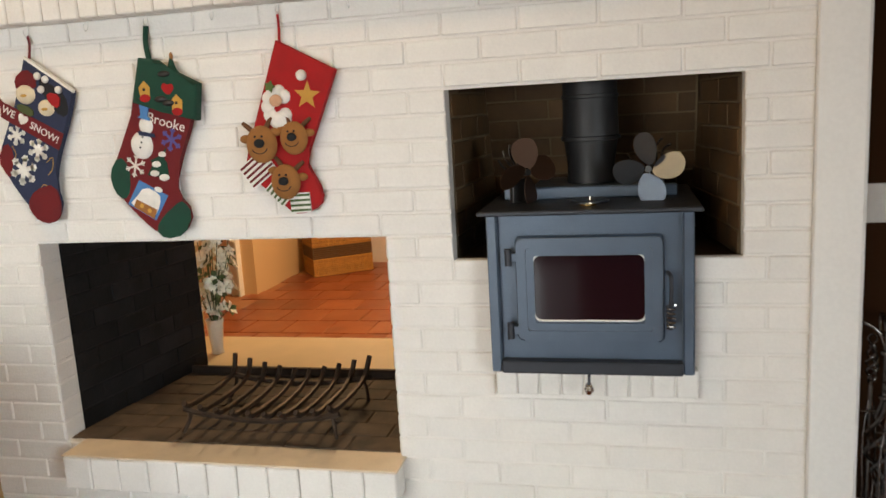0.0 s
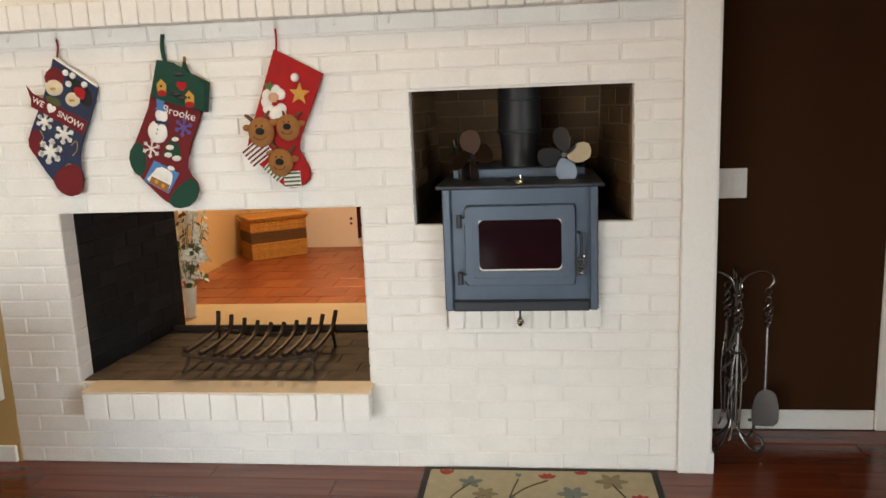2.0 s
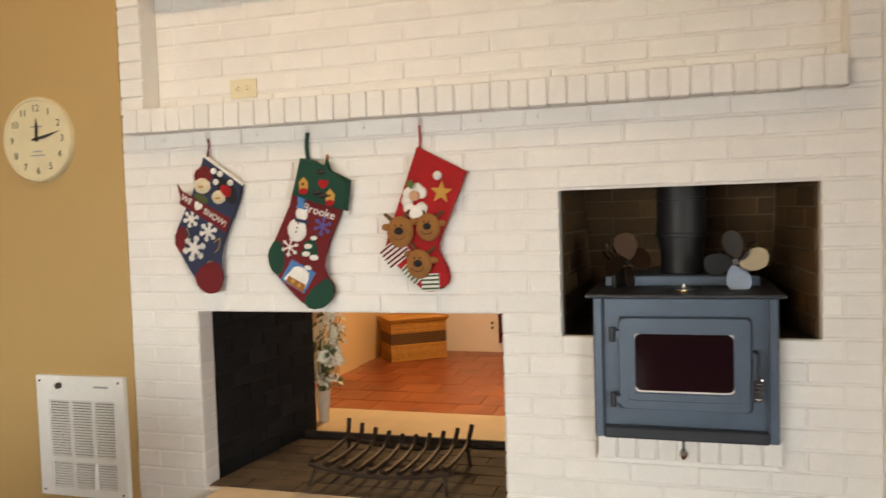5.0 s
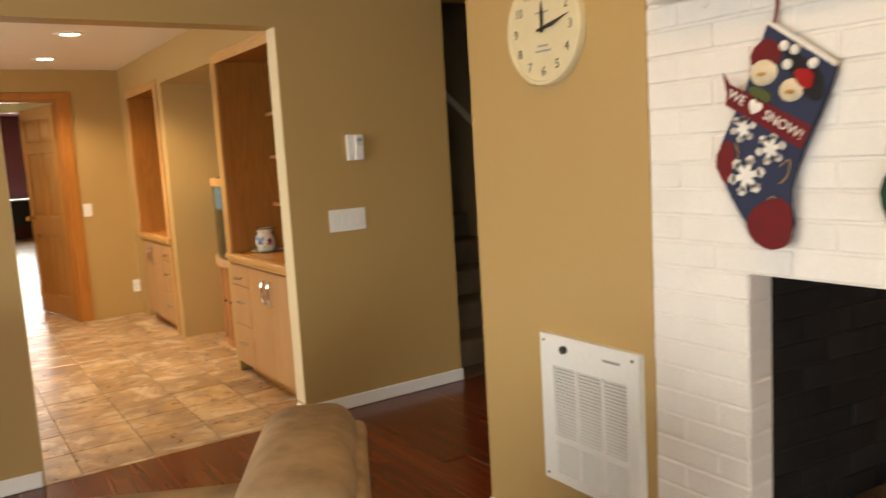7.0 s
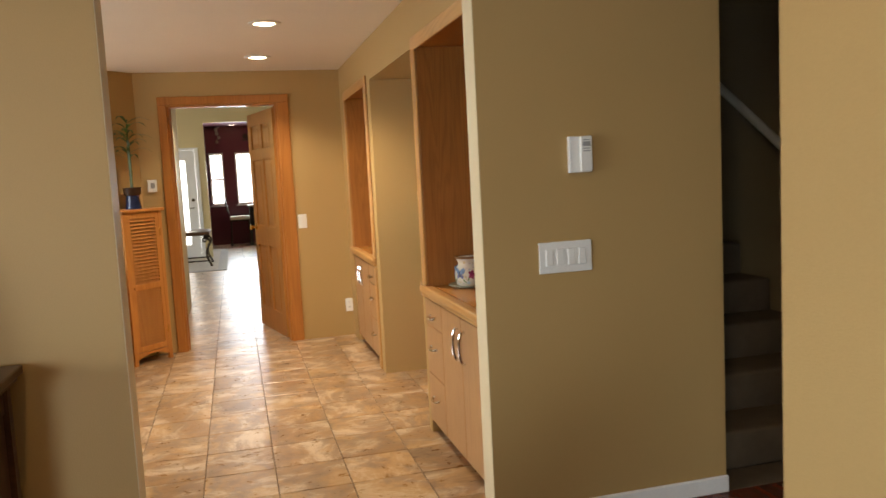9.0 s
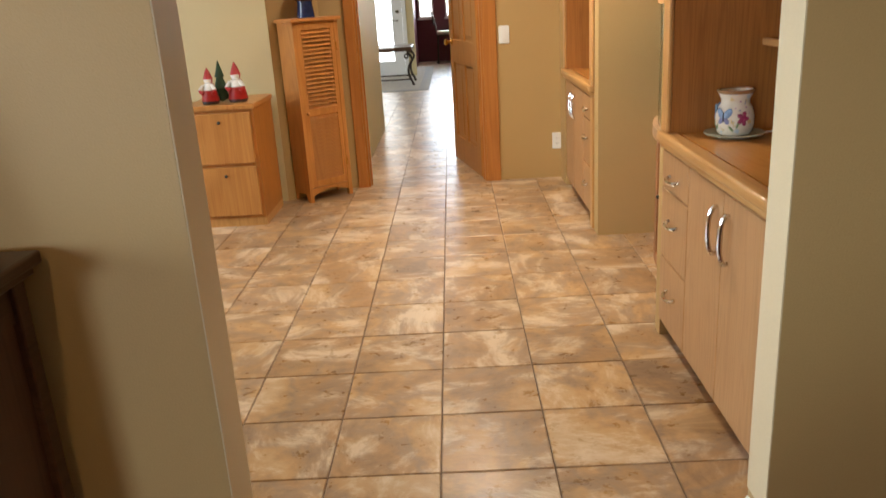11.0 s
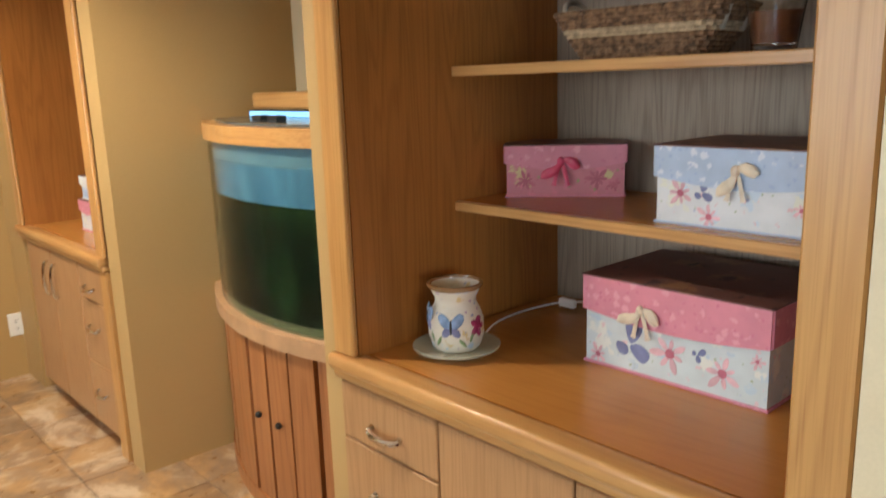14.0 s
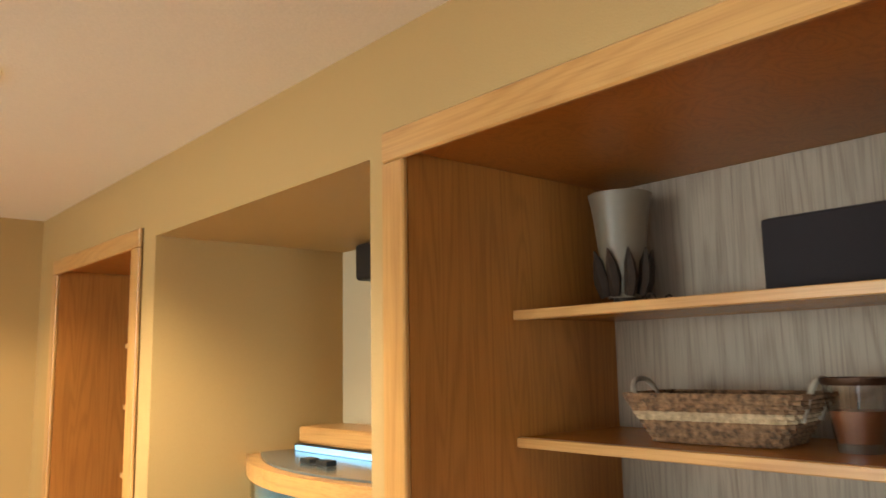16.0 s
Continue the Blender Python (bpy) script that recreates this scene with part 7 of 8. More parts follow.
def flower_vase():
    v = thing("flower_vase", -1.898, 3.22, 0.3505, "tall white vase of cream silk lilies on the hearth", "vase")
    part("vase", lathe(fresh(), [(0.0, 0.0), (0.031, 0.0), (0.027, 0.02), (0.035, 0.10), (0.042, 0.165), (0.039, 0.165), (0.026, 0.10), (0.0, 0.06)], n=24), surface("white_fluted_ceramic", (0.66, 0.64, 0.56), 0.4, var=0.06, relief=0.1), v, "", True)
    green = surface("silk_leaf_green", (0.07, 0.11, 0.035), 0.6, var=0.3, scale=25, relief=0.2)
    cream = surface("cream_silk_petal", (0.88, 0.85, 0.70), 0.6, var=0.12, scale=30, relief=0.1)
    rnd = random.Random(11)
    for k in range(76):
        u = rnd.random()
        z = 0.20 + 0.36 * u
        a, r = rnd.uniform(0, 6.283), rnd.uniform(0.015, 0.085 + 0.04 * math.sin(u * 3))
        tip = Vector((r * math.cos(a) + 0.05 * u, r * math.sin(a) * 0.8, z))
        if k % 2 == 0:
            part("stem", tube(fresh(), smooth_path([(0, 0, 0.12), tuple(tip * 0.5 + Vector((0, 0, 0.07))), tuple(tip)], 4), 0.0018, 5), green, v)
        q = Vector((math.cos(a), math.sin(a), 0.5)).normalized().to_track_quat("Z", "Y").to_matrix().to_4x4()
        bm = fresh()
        n, ln = (5, rnd.uniform(0.030, 0.046)) if k % 4 else (3, 0.042)
        for j in range(n):
            b = 2 * math.pi * j / n
            pts = [(0.1, -0.06, 0.0), (0.55, -0.34, 0.30), (1.0, 0.0, 0.32), (0.55, 0.34, 0.30), (0.1, 0.06, 0.0)]
            bm.faces.new([bm.verts.new((ln * (x * math.cos(b) - y * math.sin(b)), ln * (x * math.sin(b) + y * math.cos(b)), ln * z1)) for x, y, z1 in pts])
        bmesh.ops.solidify(bm, geom=bm.faces[:], thickness=0.0012)
        bmesh.ops.transform(bm, matrix=Matrix.Translation(tip) @ q, verts=bm.verts)
        part("blossom" if k % 4 else "leaf_spray", bm, cream if k % 4 else green, v)


flower_vase()
ch = thing("side_chair", -0.55, 4.6, 0.005, "dark wooden chair on the terracotta tiles", "chair")
for x, y in ((-0.2, -0.2), (0.2, -0.2), (-0.2, 0.2), (0.2, 0.2)):
    part("leg", cyl(fresh(), (x * 1.08, y * 1.08, 0.0), (x, y, 0.44), 0.014, 0.02, 10), PINE_TRIM, ch, "", True)
part("seat", boxed(-0.22, 0.22, -0.22, 0.22, 0.44, 0.475, 0.012, 2), PINE_TRIM, ch, "", True)
for x in (-0.2, 0.2):
    part("back_post", cyl(fresh(), (x, 0.2, 0.475), (x, 0.24, 0.95), 0.015, None, 10), PINE_TRIM, ch, "", True)
for z in (0.62, 0.76, 0.90):
    part("back_slat", boxed(-0.2, 0.2, 0.212, 0.228, z - 0.025, z + 0.025, 0.004), PINE_TRIM, ch)

# ---- rooms beyond the pine door ----
wall("wall_corridor", [(-11.43, XD - 0.12, 0.50, 0.645, 0, HALL_TOP)], CREAM, "pale yellow wall of the corridor")
wall("wall_far_right", [(-21.2, XD - 0.12, 2.95, 3.07, 0, 2.95)], CREAM, "cream wall of the far room")
wall("ceiling_corridor", [(-11.43, XD - 0.12, 0.50, 2.95, HALL_TOP + 0.02, HALL_TOP + 0.12)], CEILING, "white corridor ceiling", "ceiling")
wall("ceiling_far", [(-17.42, -11.43, -3.1, 3.07, 2.83, 2.93), (-21.2, -17.42, 0.5, 3.07, 2.72, 2.93), (-11.43, -11.33, -3.1, 3.07, 2.465, 2.93)], CEILING, "white ceiling of the far room", "ceiling")
# The unseen side wall has an added opening behind the fill.
wall("wall_far_beige", [(-17.42, -17.3, 0.585, 0.76, 0, 2.83), (-17.42, -17.3, -0.30, 0.585, 2.06, 2.83), (-17.42, -17.3, -3.1, -0.30, 0, 2.83), (-17.42, -17.3, 0.76, 3.07, 2.56, 2.83), (-11.43, -11.33, -3.1, 0.50, 0, 2.83),
     (-12.6, -11.43, -3.22, -3.1, 0, 2.83), (-17.42, -15.4, -3.22, -3.1, 0, 2.83), (-15.4, -12.6, -3.22, -3.1, 0, 0.7), (-15.4, -12.6, -3.22, -3.1, 2.3, 2.83)], CREAM, "cream wall of the far room")
WIN = [(0.735, 1.05), (1.31, 2.05)]
wall("wall_burgundy", [(-20.52, -20.4, 0.56, 0.735, 0, 2.72), (-20.52, -20.4, 1.05, 1.31, 0, 2.72), (-20.52, -20.4, 2.05, 2.95, 0, 2.72), (-20.52, -20.4, 0.735, 1.05, 0, 0.91), (-20.52, -20.4, 0.735, 1.05, 2.09, 2.72),
     (-20.52, -20.4, 1.31, 2.05, 0, 0.91), (-20.52, -20.4, 1.31, 2.05, 2.09, 2.72), (-20.4, -17.42, 0.56, 0.68, 0, 2.72)], BURGUNDY, "burgundy painted wall with two bright windows")
wall("ceiling_burgundy", [(-20.4, -17.43, 0.68, 2.95, 2.69, 2.719)], BURGUNDY, "burgundy ceiling of the bay", "ceiling")
for k, (a, b) in enumerate(WIN):
    w = thing("window_%d" % (k + 1), -20.40, (a + b) / 2, 0.91, "white framed window with bright daylight outside", "window", kind="structure")
    h = (b - a) / 2
    bm = fresh()
    for y0, y1, z0, z1 in ((-h, -h + 0.035, 0, 1.18), (h - 0.035, h, 0, 1.18), (-h + 0.035, h - 0.035, 0, 0.04), (-h + 0.035, h - 0.035, 1.14, 1.18)):
        box(bm, -0.06, 0.012, y0, y1, z0, z1, 0.003)
    part("window_frame", bm, TRIM, w)
    if k == 0:
        part("sash_rail", boxed(-0.05, 0.0, -h + 0.0355, h - 0.0355, 0.56, 0.60), TRIM, w)
    part("window_sill", boxed(-0.02, 0.05, -h - 0.03, h + 0.03, -0.03, -0.002, 0.004), TRIM, w)
    pane = part("pane", boxed(-0.034, -0.030, -h + 0.0355, h - 0.0355, 0.041, 1.139), GLASS, w)
    pane.visible_shadow = False
solid("backdrop", boxed(-21.9, -21.88, -1.0, 4.0, -0.1, 3.2), OUTSIDE, "bright overexposed daylight outside the windows", "backdrop")
solid("backdrop_porch", boxed(-18.4, -18.38, -1.2, 0.54, -0.1, 3.0), OUTSIDE, "bright overexposed daylight outside the door", "backdrop")
ed = thing("door_1", -17.33, 0.135, 0.004, "white glazed exterior door with steel lever", "door", kind="structure")
bm = fresh()
for y0, y1, z0, z1 in ((-0.425, -0.28, 0, 2.05), (0.25, 0.425, 0, 2.05), (-0.28, 0.25, 0, 0.28), (-0.28, 0.25, 1.86, 2.05)):
    box(bm, -0.022, 0.022, y0, y1, z0, z1)
part("leaf", bm, TRIM, ed)
pn = part("pane", boxed(-0.004, 0.004, -0.2795, 0.2495, 0.2805, 1.8595), GLASS, ed)
pn.visible_shadow = False
part("deadbolt", cyl(fresh(), (0.022, 0.345, 1.12), (0.040, 0.345, 1.12), 0.028), STEEL, ed, "", True)
lv = part("lever", cyl(fresh(), (0.022, 0.345, 0.97), (0.052, 0.345, 0.97), 0.014), STEEL, ed, "", True)
part("lever_arm", tube(fresh(), [(0.052, 0.345, 0.97), (0.056, 0.24, 0.97)], 0.009, 8), STEEL, lv, "", True)
bm = fresh()
box(bm, -17.299, -17.28, 0.565, 0.635, 0, 2.10, 0.004)
box(bm, -17.299, -17.28, -0.36, -0.29, 0, 2.10, 0.004)
box(bm, -17.299, -17.28, -0.2895, 0.5645, 2.055, 2.10, 0.004)
solid("door_casing", bm, TRIM, "white casing around the exterior door", "trim")
rg = thing("area_rug", -17.0, 0.25, 0.0025, "pale grey woven area rug under the iron table", "rug")
part("rug_field", slab(fresh(), ring_outline(4.1, 1.56, 0.03), 0.0, 0.012, "z"), fabric("pale_grey_wool", (0.42, 0.39, 0.36), 0.2), rg)
part("border", slab(fresh(), ring_outline(3.8, 1.26, 0.03), 0.0122, 0.0135, "z"), fabric("beige_wool", (0.50, 0.44, 0.36), 0.2), rg)
tbl = thing("iron_table", -15.95, 0.42, 0.0165, "dark wood side table on scrolled wrought-iron legs", "table")
part("tabletop", boxed(-0.45, 0.45, -0.45, 0.36, 0.535, 0.60, 0.012, 2), DARK_WOOD, tbl)
for x in (-0.36, 0.36):
    for y in (-0.36, 0.28):
        pts = [(x, y, 0.53), (x, y + 0.05, 0.47), (x, y + 0.075, 0.40), (x, y + 0.02, 0.30), (x, y + 0.01, 0.18), (x, y + 0.06, 0.06), (x, y + 0.075, 0.012)]
        lg = part("leg", tube(fresh(), smooth_path(pts, 5), 0.017, 8), IRON, tbl, "", True)
        part("scroll", tube(fresh(), [(x, y - 0.01 + (0.045 - 0.0022 * i) * math.cos(i * 0.5), 0.45 + (0.045 - 0.0022 * i) * math.sin(i * 0.5)) for i in range(16)], 0.012, 7), IRON, lg, "", True)
        part("foot", ball(fresh(), (x, y + 0.075, 0.022), 0.022), IRON, lg, "", True)
    part("stretcher", tube(fresh(), [(x, -0.34, 0.10), (x, 0.32, 0.10)], 0.012, 7), IRON, tbl, "", True)
dc = thing("dining_chair", -19.95, 1.32, 0.001, "dark metal chair with a cream seat cushion on casters", "chair")
part("seat_cushion", boxed(-0.22, 0.22, -0.22, 0.22, 0.585, 0.655, 0.03, 3), fabric("cream_cushion", (0.60, 0.54, 0.44)), dc, "cream seat cushion", True)
part("seat_frame", boxed(-0.20, 0.20, -0.20, 0.20, 0.55, 0.584), IRON, dc)
for x in (-0.19, 0.19):
    for y in (-0.19, 0.19):
        lg = part("leg", cyl(fresh(), (x * 1.1, y * 1.1, 0.05), (x, y, 0.55), 0.016, None, 8), IRON, dc, "", True)
        part("caster", ball(fresh(), (x * 1.1, y * 1.1, 0.03), 0.03), BLACK, lg, "", True)
    part("back_post", tube(fresh(), smooth_path([(x, -0.20, 0.55), (x, -0.24, 0.8), (x, -0.30, 1.03)], 4), 0.015, 8), IRON, dc, "", True)
part("back_rail", tube(fresh(), [(-0.19, -0.30, 1.03), (0.19, -0.30, 1.03)], 0.016, 8), IRON, dc, "", True)
part("back_panel", boxed(-0.17, 0.17, -0.285, -0.265, 0.78, 0.98, 0.006), IRON, dc)
dk = thing("desk", -20.05, 1.92, 0.001, "dark desk with a pale top under the window", "desk")
part("desktop", boxed(-0.30, 0.30, -0.42, 0.62, 0.86, 0.895, 0.006), surface("pale_desk_top", (0.50, 0.50, 0.48), 0.3, relief=0.02), dk, "pale desktop")
for y in (-0.36, 0.56):
    part("side", boxed(-0.27, 0.27, y - 0.02, y + 0.02, 0.0, 0.8595), BLACK, dk)
part("rear_board", boxed(-0.27, -0.25, -0.339, 0.539, 0.30, 0.8595), BLACK, dk)
tt = thing("tabletop_tree", -20.1, 1.86, 0.8965, "small bronze tree ornament on the desk", "ornament")
part("tree", lathe(fresh(), [(0.0, 0.0), (0.03, 0.0), (0.03, 0.03), (0.09, 0.04), (0.05, 0.12), (0.07, 0.125), (0.03, 0.20), (0.045, 0.205), (0.0, 0.30)], n=14), COPPER, tt, "", True)
wo = thing("wall_ornament", -20.398, 0.965, 2.28, "shell and driftwood ornament hung on the burgundy wall", "ornament")
for k in range(6):
    part("shell", ball(fresh(), (0.02, 0.03 * math.sin(k * 2.0), 0.52 - 0.09 * k), 0.045 - 0.002 * k, 0.4, 1.0, 1.2, 10), surface("grey_shell_%s" % "abcdef"[k], (0.45 - 0.05 * k, 0.40 - 0.055 * k, 0.33 - 0.05 * k), 0.5, var=0.3, scale=30), wo, "", True)
wd = thing("wall_sculpture", -20.398, 1.80, 2.42, "dark metal wall sculpture above the window", "ornament")
part("bar", tube(fresh(), [(0.02, -0.30, -0.06), (0.02, 0.34, -0.02)], 0.014, 7), IRON, wd, "", True)
for y, r in ((-0.22, 0.06), (-0.06, 0.08), (0.12, 0.06)):
    part("disc", cyl(fresh(), (0.005, y, 0.03), (0.025, y, 0.03), r, None, 16), IRON, wd, "", True)
part("spike", cyl(fresh(), (0.02, 0.24, -0.10), (0.02, 0.22, 0.20), 0.02, 0.004, 8), IRON, wd, "", True)
for lx, ly, lz in ((-20.0, 1.30, 2.69), (-20.0, 1.95, 2.69), (-11.0, 1.30, HALL_TOP + 0.02)):
    rl = thing("recessed_lamp", lx, ly, lz, "lit recessed ceiling lamp with white trim", "ceiling lamp", "recessed ceiling lamps")
    part("trim_ring", lathe(fresh(), [(0.062, -0.002), (0.070, -0.008), (0.095, -0.006), (0.098, 0.0), (0.062, 0.0), (0.062, -0.002)], n=24), TRIM, rl, "", True)
    part("lens", cyl(fresh(), (0, 0, -0.0035), (0, 0, -0.0015), 0.061, None, 20), LAMP_GLOW, rl, "glowing warm lens")
outlet(pose(-20.3995, 1.70, 0.36, 0, 0, 90), PLASTIC, "white power outlet on the burgundy wall")

# ---- bricks, tiles and planks ----
COURSE, PITCH, JOINT = 0.0707, 0.2175, 0.0065
OPENINGS = [(-1.932, -0.705, 0.35, 1.058), (-0.501, 0.307, 0.968, 1.478), (-0.392, 0.178, 0.585, 0.970)]
brick_shapes = {}


def brick_mesh(w, d, h, material, key, bevel=0.004):
    k = (round(w, 3), round(d, 3), round(h, 3), key)
    if k not in brick_shapes:
        brick_shapes[k] = mesh_of("brick", boxed(-w / 2, w / 2, -d / 2, d / 2, -h / 2, h / 2, bevel), material)
    return brick_shapes[k]


def piece(name, data, parent, m):
    ob = new(name, data)
    ob.parent = parent
    ob.matrix_basis = m
    return ob


def lay_rows(parent, x0, x1, z0, z1, face, openings, deep=0.035, phase=0.2593, zero=1.058):
    """Running bond on a wall that faces -y."""
    row = math.floor((z0 - zero) / COURSE + 0.001)
    while zero + row * COURSE < z1 - 0.01:
        lo, hi = max(z0, zero + row * COURSE), min(z1, zero + (row + 1) * COURSE)
        mid = (lo + hi) / 2
        holes = sorted((a, b) for a, b, c, d in openings if c < mid < d)
        free, at = [], x0
        for a, b in holes:
            if a > at:
                free.append((at, a))
            at = max(at, b)
        if at < x1:
            free.append((at, x1))
        shift = phase + (0.5 * PITCH if row % 2 == 0 else 0.0)
        for a, b in free:
            cuts = [a] + [shift + k * PITCH for k in range(math.ceil((a - shift) / PITCH - 0.999), math.floor((b - shift) / PITCH) + 1) if a + 0.03 < shift + k * PITCH < b - 0.03] + [b]
            for p, q in zip(cuts, cuts[1:]):
                if q - p < 0.02 or hi - lo < 0.02:
                    continue
                pa, qa = (0 if p == a else JOINT / 2.6), (0 if q == b else JOINT / 2.6)
                w, h = q - p - pa - qa, hi - lo - JOINT
                m = pose((p + pa + q - qa) / 2, face + deep / 2 + random.uniform(-0.0015, 0.0015), mid, random.uniform(-0.6, 0.6), random.uniform(-0.2, 0.2), random.uniform(-0.3, 0.3))
                piece("brick", brick_mesh(w, deep, h, WHITE_BRICK, "white"), parent, m)
        row += 1


def soldiers(parent, x0, x1, y0, y1, z0, z1, step=0.0632):
    n = max(1, round((x1 - x0) / step))
    w = (x1 - x0) / n
    data = brick_mesh(w - 0.0038, y1 - y0, z1 - z0, WHITE_BRICK, "white")
    for i in range(n):
        piece("brick", data, parent, pose(x0 + (i + 0.5) * w, (y0 + y1) / 2 + random.uniform(-0.002, 0.002), (z0 + z1) / 2 + random.uniform(-0.0015, 0.0015), 0, random.uniform(-0.5, 0.5), 0))


# chimney breast: mortar bed with the openings through it
bm = fresh()
xs = sorted({-2.24, 0.478, *[v for o in OPENINGS for v in o[:2]]})
zs = sorted({0.0, 1.76, *[v for o in OPENINGS for v in o[2:]]})
for a, b in zip(xs, xs[1:]):
    for c, d in zip(zs, zs[1:]):
        if not any(o[0] <= (a + b) / 2 <= o[1] and o[2] <= (c + d) / 2 <= o[3] for o in OPENINGS):
            box(bm, a, b, YF + 0.002, YF + 0.055, c, d)
box(bm, -2.24, -2.135, YF + 0.006, YF + 0.2, 1.76, BRICK_TOP)
box(bm, 0.385, 0.478, YF + 0.006, YF + 0.2, 1.76, BRICK_TOP)
box(bm, -2.135, 0.385, YF + 0.104, YF + 0.2, 1.76, BRICK_TOP)
brick_wall = solid("wall_brick", bm, MORTAR, "white painted brick chimney breast with recessed field above the mantel", "brick wall")
lay_rows(brick_wall, -2.24, 0.478, 0.0, 1.76, YF - 0.004, OPENINGS)
for side_a, side_b in ((-2.24, -2.135), (0.385, 0.478)):
    lay_rows(brick_wall, side_a, side_b, 1.76, BRICK_TOP, YF - 0.004, [])
lay_rows(brick_wall, -2.135, 0.385, 1.855, BRICK_TOP, YF + 0.099, [], deep=0.02, phase=-0.31, zero=1.058)
# white returns inside the fire opening's edge
bm = boxed(-0.049, 0.049, -0.010, 0.012, 0.35, 1.058)
bmesh.ops.transform(bm, matrix=pose(-1.9445, YF + 0.052, 0, 0, 0, 90), verts=bm.verts)
solid("firebox_return", bm, MORTAR, "white painted mortar of the fire opening's edge", "brick wall")
for k in range(11):
    z = 1.058 - (k + 0.5) * COURSE
    if z > 0.35:
        piece("brick", brick_mesh(0.098, 0.03, COURSE - JOINT, WHITE_BRICK, "return"), brick_wall, pose(-1.945, YF + 0.049, z, 0, 0, 90))
        piece("brick", brick_mesh(0.060, 0.03, COURSE - JOINT, WHITE_BRICK, "return"), brick_wall, pose(-0.695, YF + 0.034, z, 0, 0, 90))
mantel_root = solid("mantel", boxed(-2.17, 0.362, YF - 0.062, YF + 0.104, 1.764, 1.846), MORTAR, "white painted soldier-brick mantel shelf with cup hooks", "mantel")
soldiers(mantel_root, -2.18, 0.375, YF - 0.07, YF + 0.1, 1.757, 1.850)
ledge = solid("hearth_ledge", boxed(-1.855, -0.700, YF - 0.10, YF + 0.002, 0.242, 0.346), MORTAR, "white painted brick ledge under the fire opening with cream top", "hearth")
soldiers(ledge, -1.864, -0.691, YF - 0.114, YF - 0.08, 0.236, 0.3465, 0.105)
sill = solid("stove_sill", boxed(-0.372, 0.180, YF - 0.032, YF + 0.08, 0.592, 0.662), MORTAR, "white painted soldier-brick sill under the stove", "sill")
soldiers(sill, -0.385, 0.190, YF - 0.042, YF + 0.05, 0.585, 0.668)


# firebox: sooty brick linings
def lining(name, a, b, z0, z1, material, mortar, label, course=0.07, length=0.215, thick=0.02, lean=0.0):
    """Bricks on a lining that runs from a to b in plan."""
    a, b = Vector((*a, 0)), Vector((*b, 0))
    run = (b - a).length
    ang = math.degrees(math.atan2(b.y - a.y, b.x - a.x))
    base = pose(a.x, a.y, z0, 0, 0, ang) @ pose(0, 0, -z0, 0, 0, 0) if not lean else pose(a.x, a.y, z0, 0, 0, ang) @ Matrix.Rotation(radians(lean), 4, "X") @ pose(0, 0, -z0)
    bm = boxed(-0.004, run + 0.004, 0.006, 0.06, z0, z1)
    bmesh.ops.transform(bm, matrix=base, verts=bm.verts)
    root = solid(name, bm, mortar, label, "firebox")
    rows = round((z1 - z0) / course)
    h = (z1 - z0) / rows
    for r in range(rows):
        s = -0.5 * length if r % 2 else 0.0
        while s < run - 0.01:
            p, q = max(0, s), min(run, s + length)
            if q - p > 0.02:
                m = base @ pose((p + q) / 2, 0.012 + random.uniform(-0.002, 0.002), z0 + (r + 0.5) * h)
                piece("firebrick", brick_mesh(q - p - 0.005, thick, h - 0.005, material, material.name, 0.003), root, m)
            s += length
    return root


lining("firebox_side", (-1.929, 2.318), (-1.848, 3.045), 0.35, 1.20, SOOT, SOOT, "soot-blackened brick side of the open fireplace")
lining("firebox_side", (-0.785, 3.045), (-0.702, 2.268), 0.35, 1.20, SOOT, SOOT, "soot-blackened brick side of the open fireplace")
solid("firebox_top", boxed(-1.95, -0.67, 2.291, 2.95, 1.20, 1.26), SOOT, "soot-blackened throat of the open fireplace", "firebox")
solid("firebox_lintel", boxed(-1.95, -0.67, 2.271, 2.290, 1.062, 1.26), SOOT, "black steel lintel of the fire opening", "lintel")
floor_bricks = solid("firebox_floor", boxed(-1.95, -0.67, 2.241, 2.96, 0.28, 0.352), ASH, "ash-stained brick floor of the open fireplace", "firebox")
for r in range(6):
    for c in range(7):
        x = -2.0 + (c + 0.5 * (r % 2)) * 0.22
        p, q = max(-1.93, x), min(-0.69, x + 0.217)
        if q - p > 0.03:
            piece("firebrick", brick_mesh(q - p - 0.003, 0.106, 0.03, ASH, "ash", 0.003), floor_bricks, pose((p + q) / 2, 2.295 + r * 0.109, 0.341 + random.uniform(-0.001, 0.001)))
# stove recess
lining("stove_recess_side", (-0.494, 2.272), (-0.462, 2.93), 0.972, 1.54, FIREBRICK, FIRE_MORTAR, "brown firebrick splayed side of the stove recess", 0.071)
lining("stove_recess_back", (-0.475, 2.90), (0.230, 2.90), 0.972, 1.60, FIREBRICK, FIRE_MORTAR, "brown firebrick back of the stove recess leaning forward", 0.0713, lean=19)
lining("stove_recess_side", (0.212, 2.93), (0.300, 2.272), 0.972, 1.54, FIREBRICK, FIRE_MORTAR, "brown firebrick splayed side of the stove recess", 0.071)
solid("stove_recess_top", boxed(-0.54, 0.34, 2.272, 2.92, 1.54, 1.60), SOOT, "dark top of the stove recess", "firebox")
solid("stove_recess_floor", boxed(-0.54, -0.40, 2.228, 2.92, 0.93, 0.968), FIREBRICK, "brown brick floor of the stove recess", "firebox")
solid("stove_recess_floor", boxed(0.186, 0.34, 2.228, 2.92, 0.93, 0.968), FIREBRICK, "brown brick floor of the stove recess", "firebox")
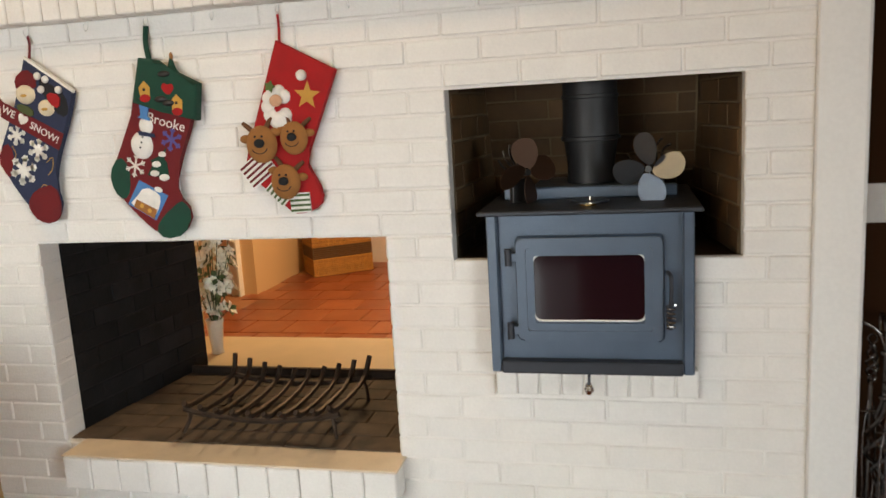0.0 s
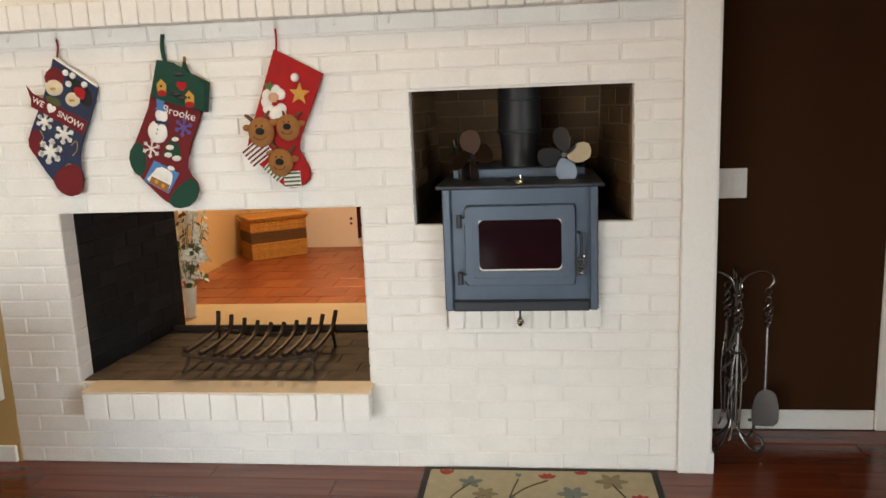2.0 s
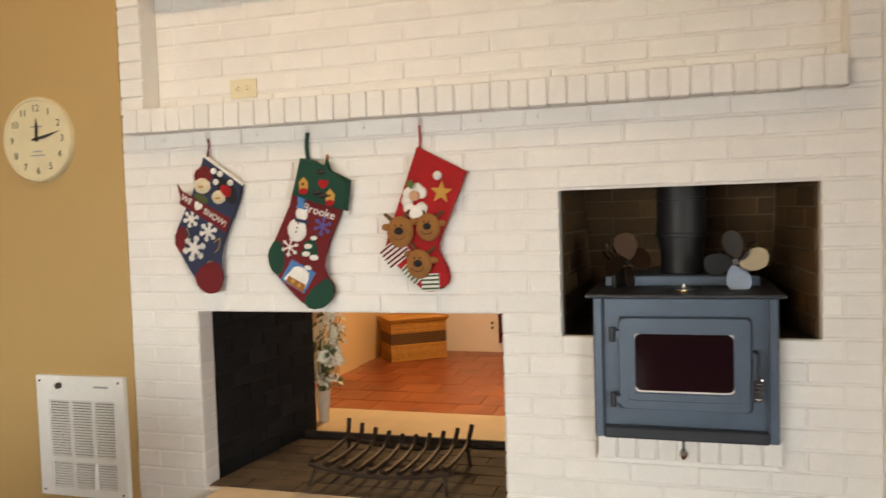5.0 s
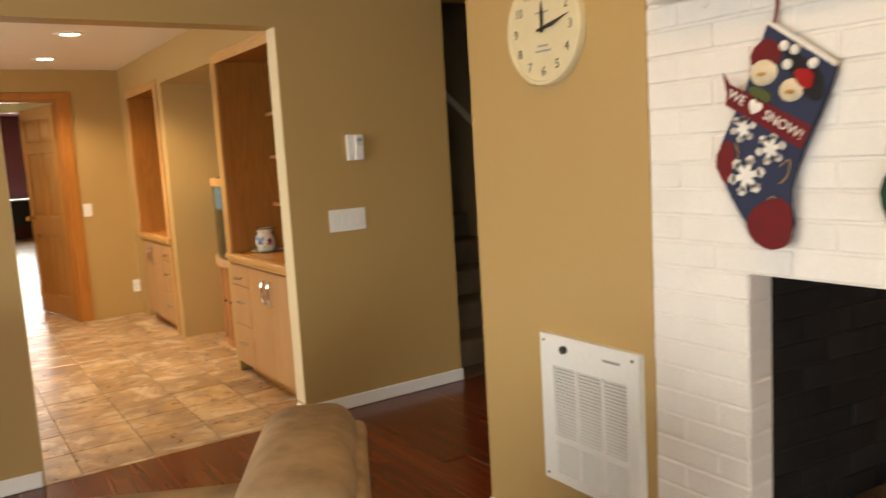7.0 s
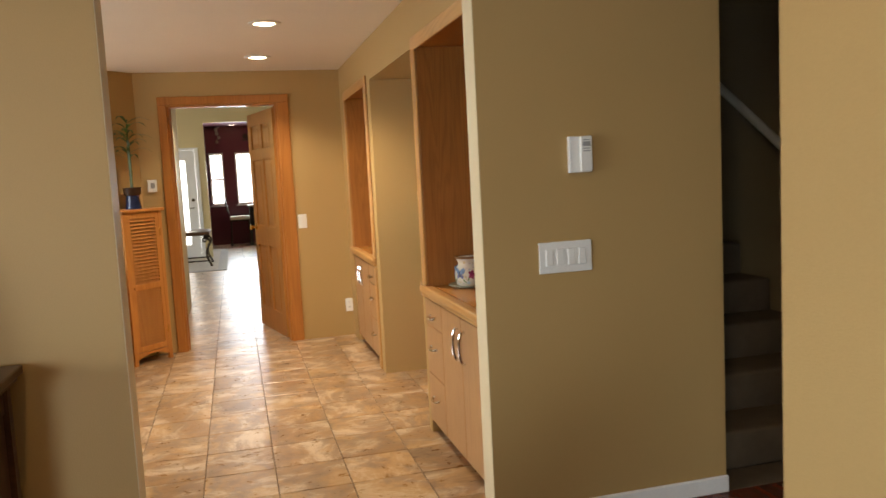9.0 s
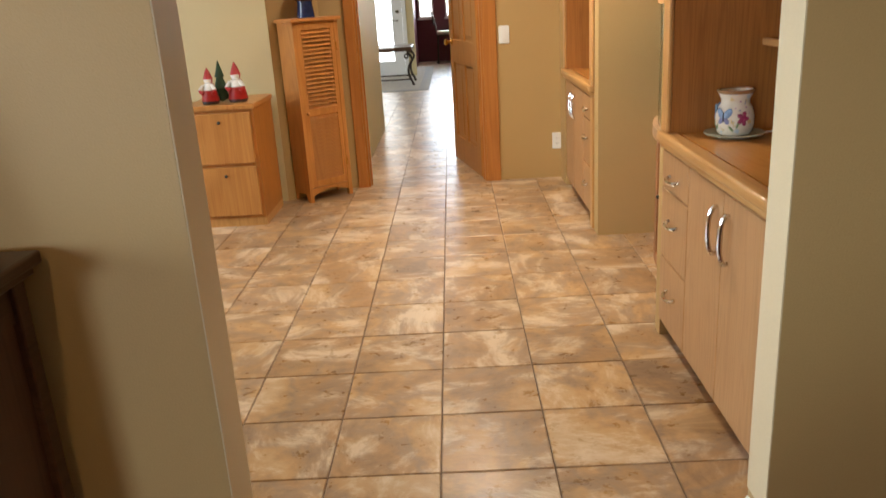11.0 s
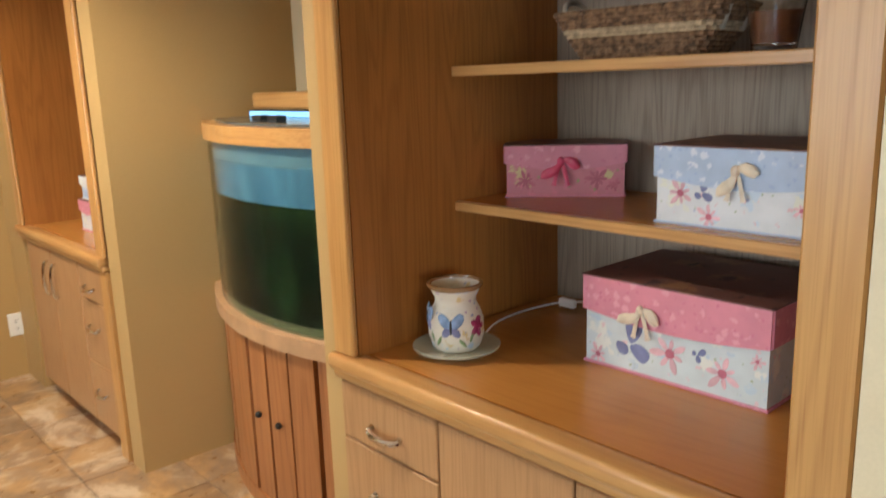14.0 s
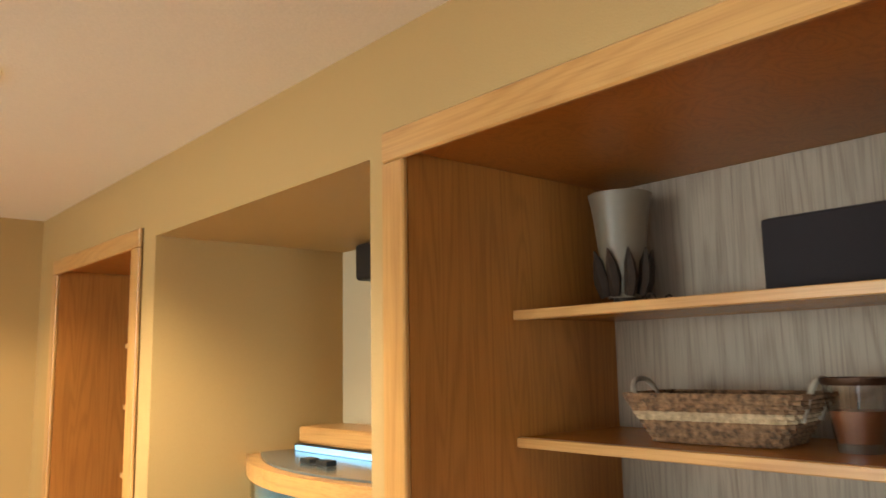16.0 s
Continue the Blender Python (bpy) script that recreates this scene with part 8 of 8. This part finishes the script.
solid("stove_slot", boxed(-0.392, 0.178, 2.33, 2.36, 0.585, 0.95), SOOT, "black back of the stove slot", "firebox")


# floor tiles of the hall, joined far off
TP = 0.334
tile_data = mesh_of("tile", boxed(-TP / 2 + 0.0023, TP / 2 - 0.0023, -TP / 2 + 0.0023, TP / 2 - 0.0023, -0.006, 0.006, 0.0025), TILE)
floor_hall = bpy.data.objects["floor_hall"]
far = fresh()
strips = [(-4.6475, -4.622, 1.316 + j * TP + 0.002, 1.316 + (j + 1) * TP - 0.002, -0.008, 0.002) for j in range(-2, 3)]
for strip in strips:
    box(far, *strip)
for i in range(49):
    for j in range(-12, 6):
        x0, y0 = -4.650 - (i + 1) * TP, 1.316 + (j - 1) * TP
        x1, y1 = x0 + TP, y0 + TP
        if y1 > 2.95 or (x1 < -8.9 and y1 < -2.0):
            continue
        if i < 13 and j > -5:
            piece("tile", tile_data, floor_hall, pose((x0 + x1) / 2, (y0 + y1) / 2, -0.004 + random.uniform(-0.0006, 0.0006), random.uniform(-0.05, 0.05), 0, 90 * random.randrange(4)))
        else:
            box(far, x0 + 0.003, x1 - 0.003, y0 + 0.003, y1 - 0.003, -0.008, 0.002)
tagged(part("far_tiles", far, TILE, floor_hall), kind="stuff")

# laminate planks
floor_living = bpy.data.objects["floor_living"]
rest = fresh()
PW, PL = 0.127, 1.215
plank_data = mesh_of("plank", boxed(-PL / 2 + 0.0006, PL / 2 - 0.0006, -PW / 2 + 0.0005, PW / 2 - 0.0005, -0.005, 0.005, 0.0012), PLANK)
for r in range(-28, 38):
    y = r * PW
    s = XE + 0.01 - (r * 0.431 % 1.0) * PL
    while s < 3.0:
        p, q = max(XE + 0.003, s), min(3.0, s + PL)
        if q - p > 0.05 and (y < 2.2 or q < -2.9 or p > 0.5):
            if -0.2 < y and p < 1.6 and q - p > PL - 0.01:
                piece("plank", plank_data, floor_living, pose((p + q) / 2, y, -0.005))
            else:
                box(rest, p + 0.0006, q - 0.0006, y - PW / 2 + 0.0005, y + PW / 2 - 0.0005, -0.01, 0.0)
        s += PL
tagged(part("far_planks", rest, PLANK, floor_living), kind="stuff")
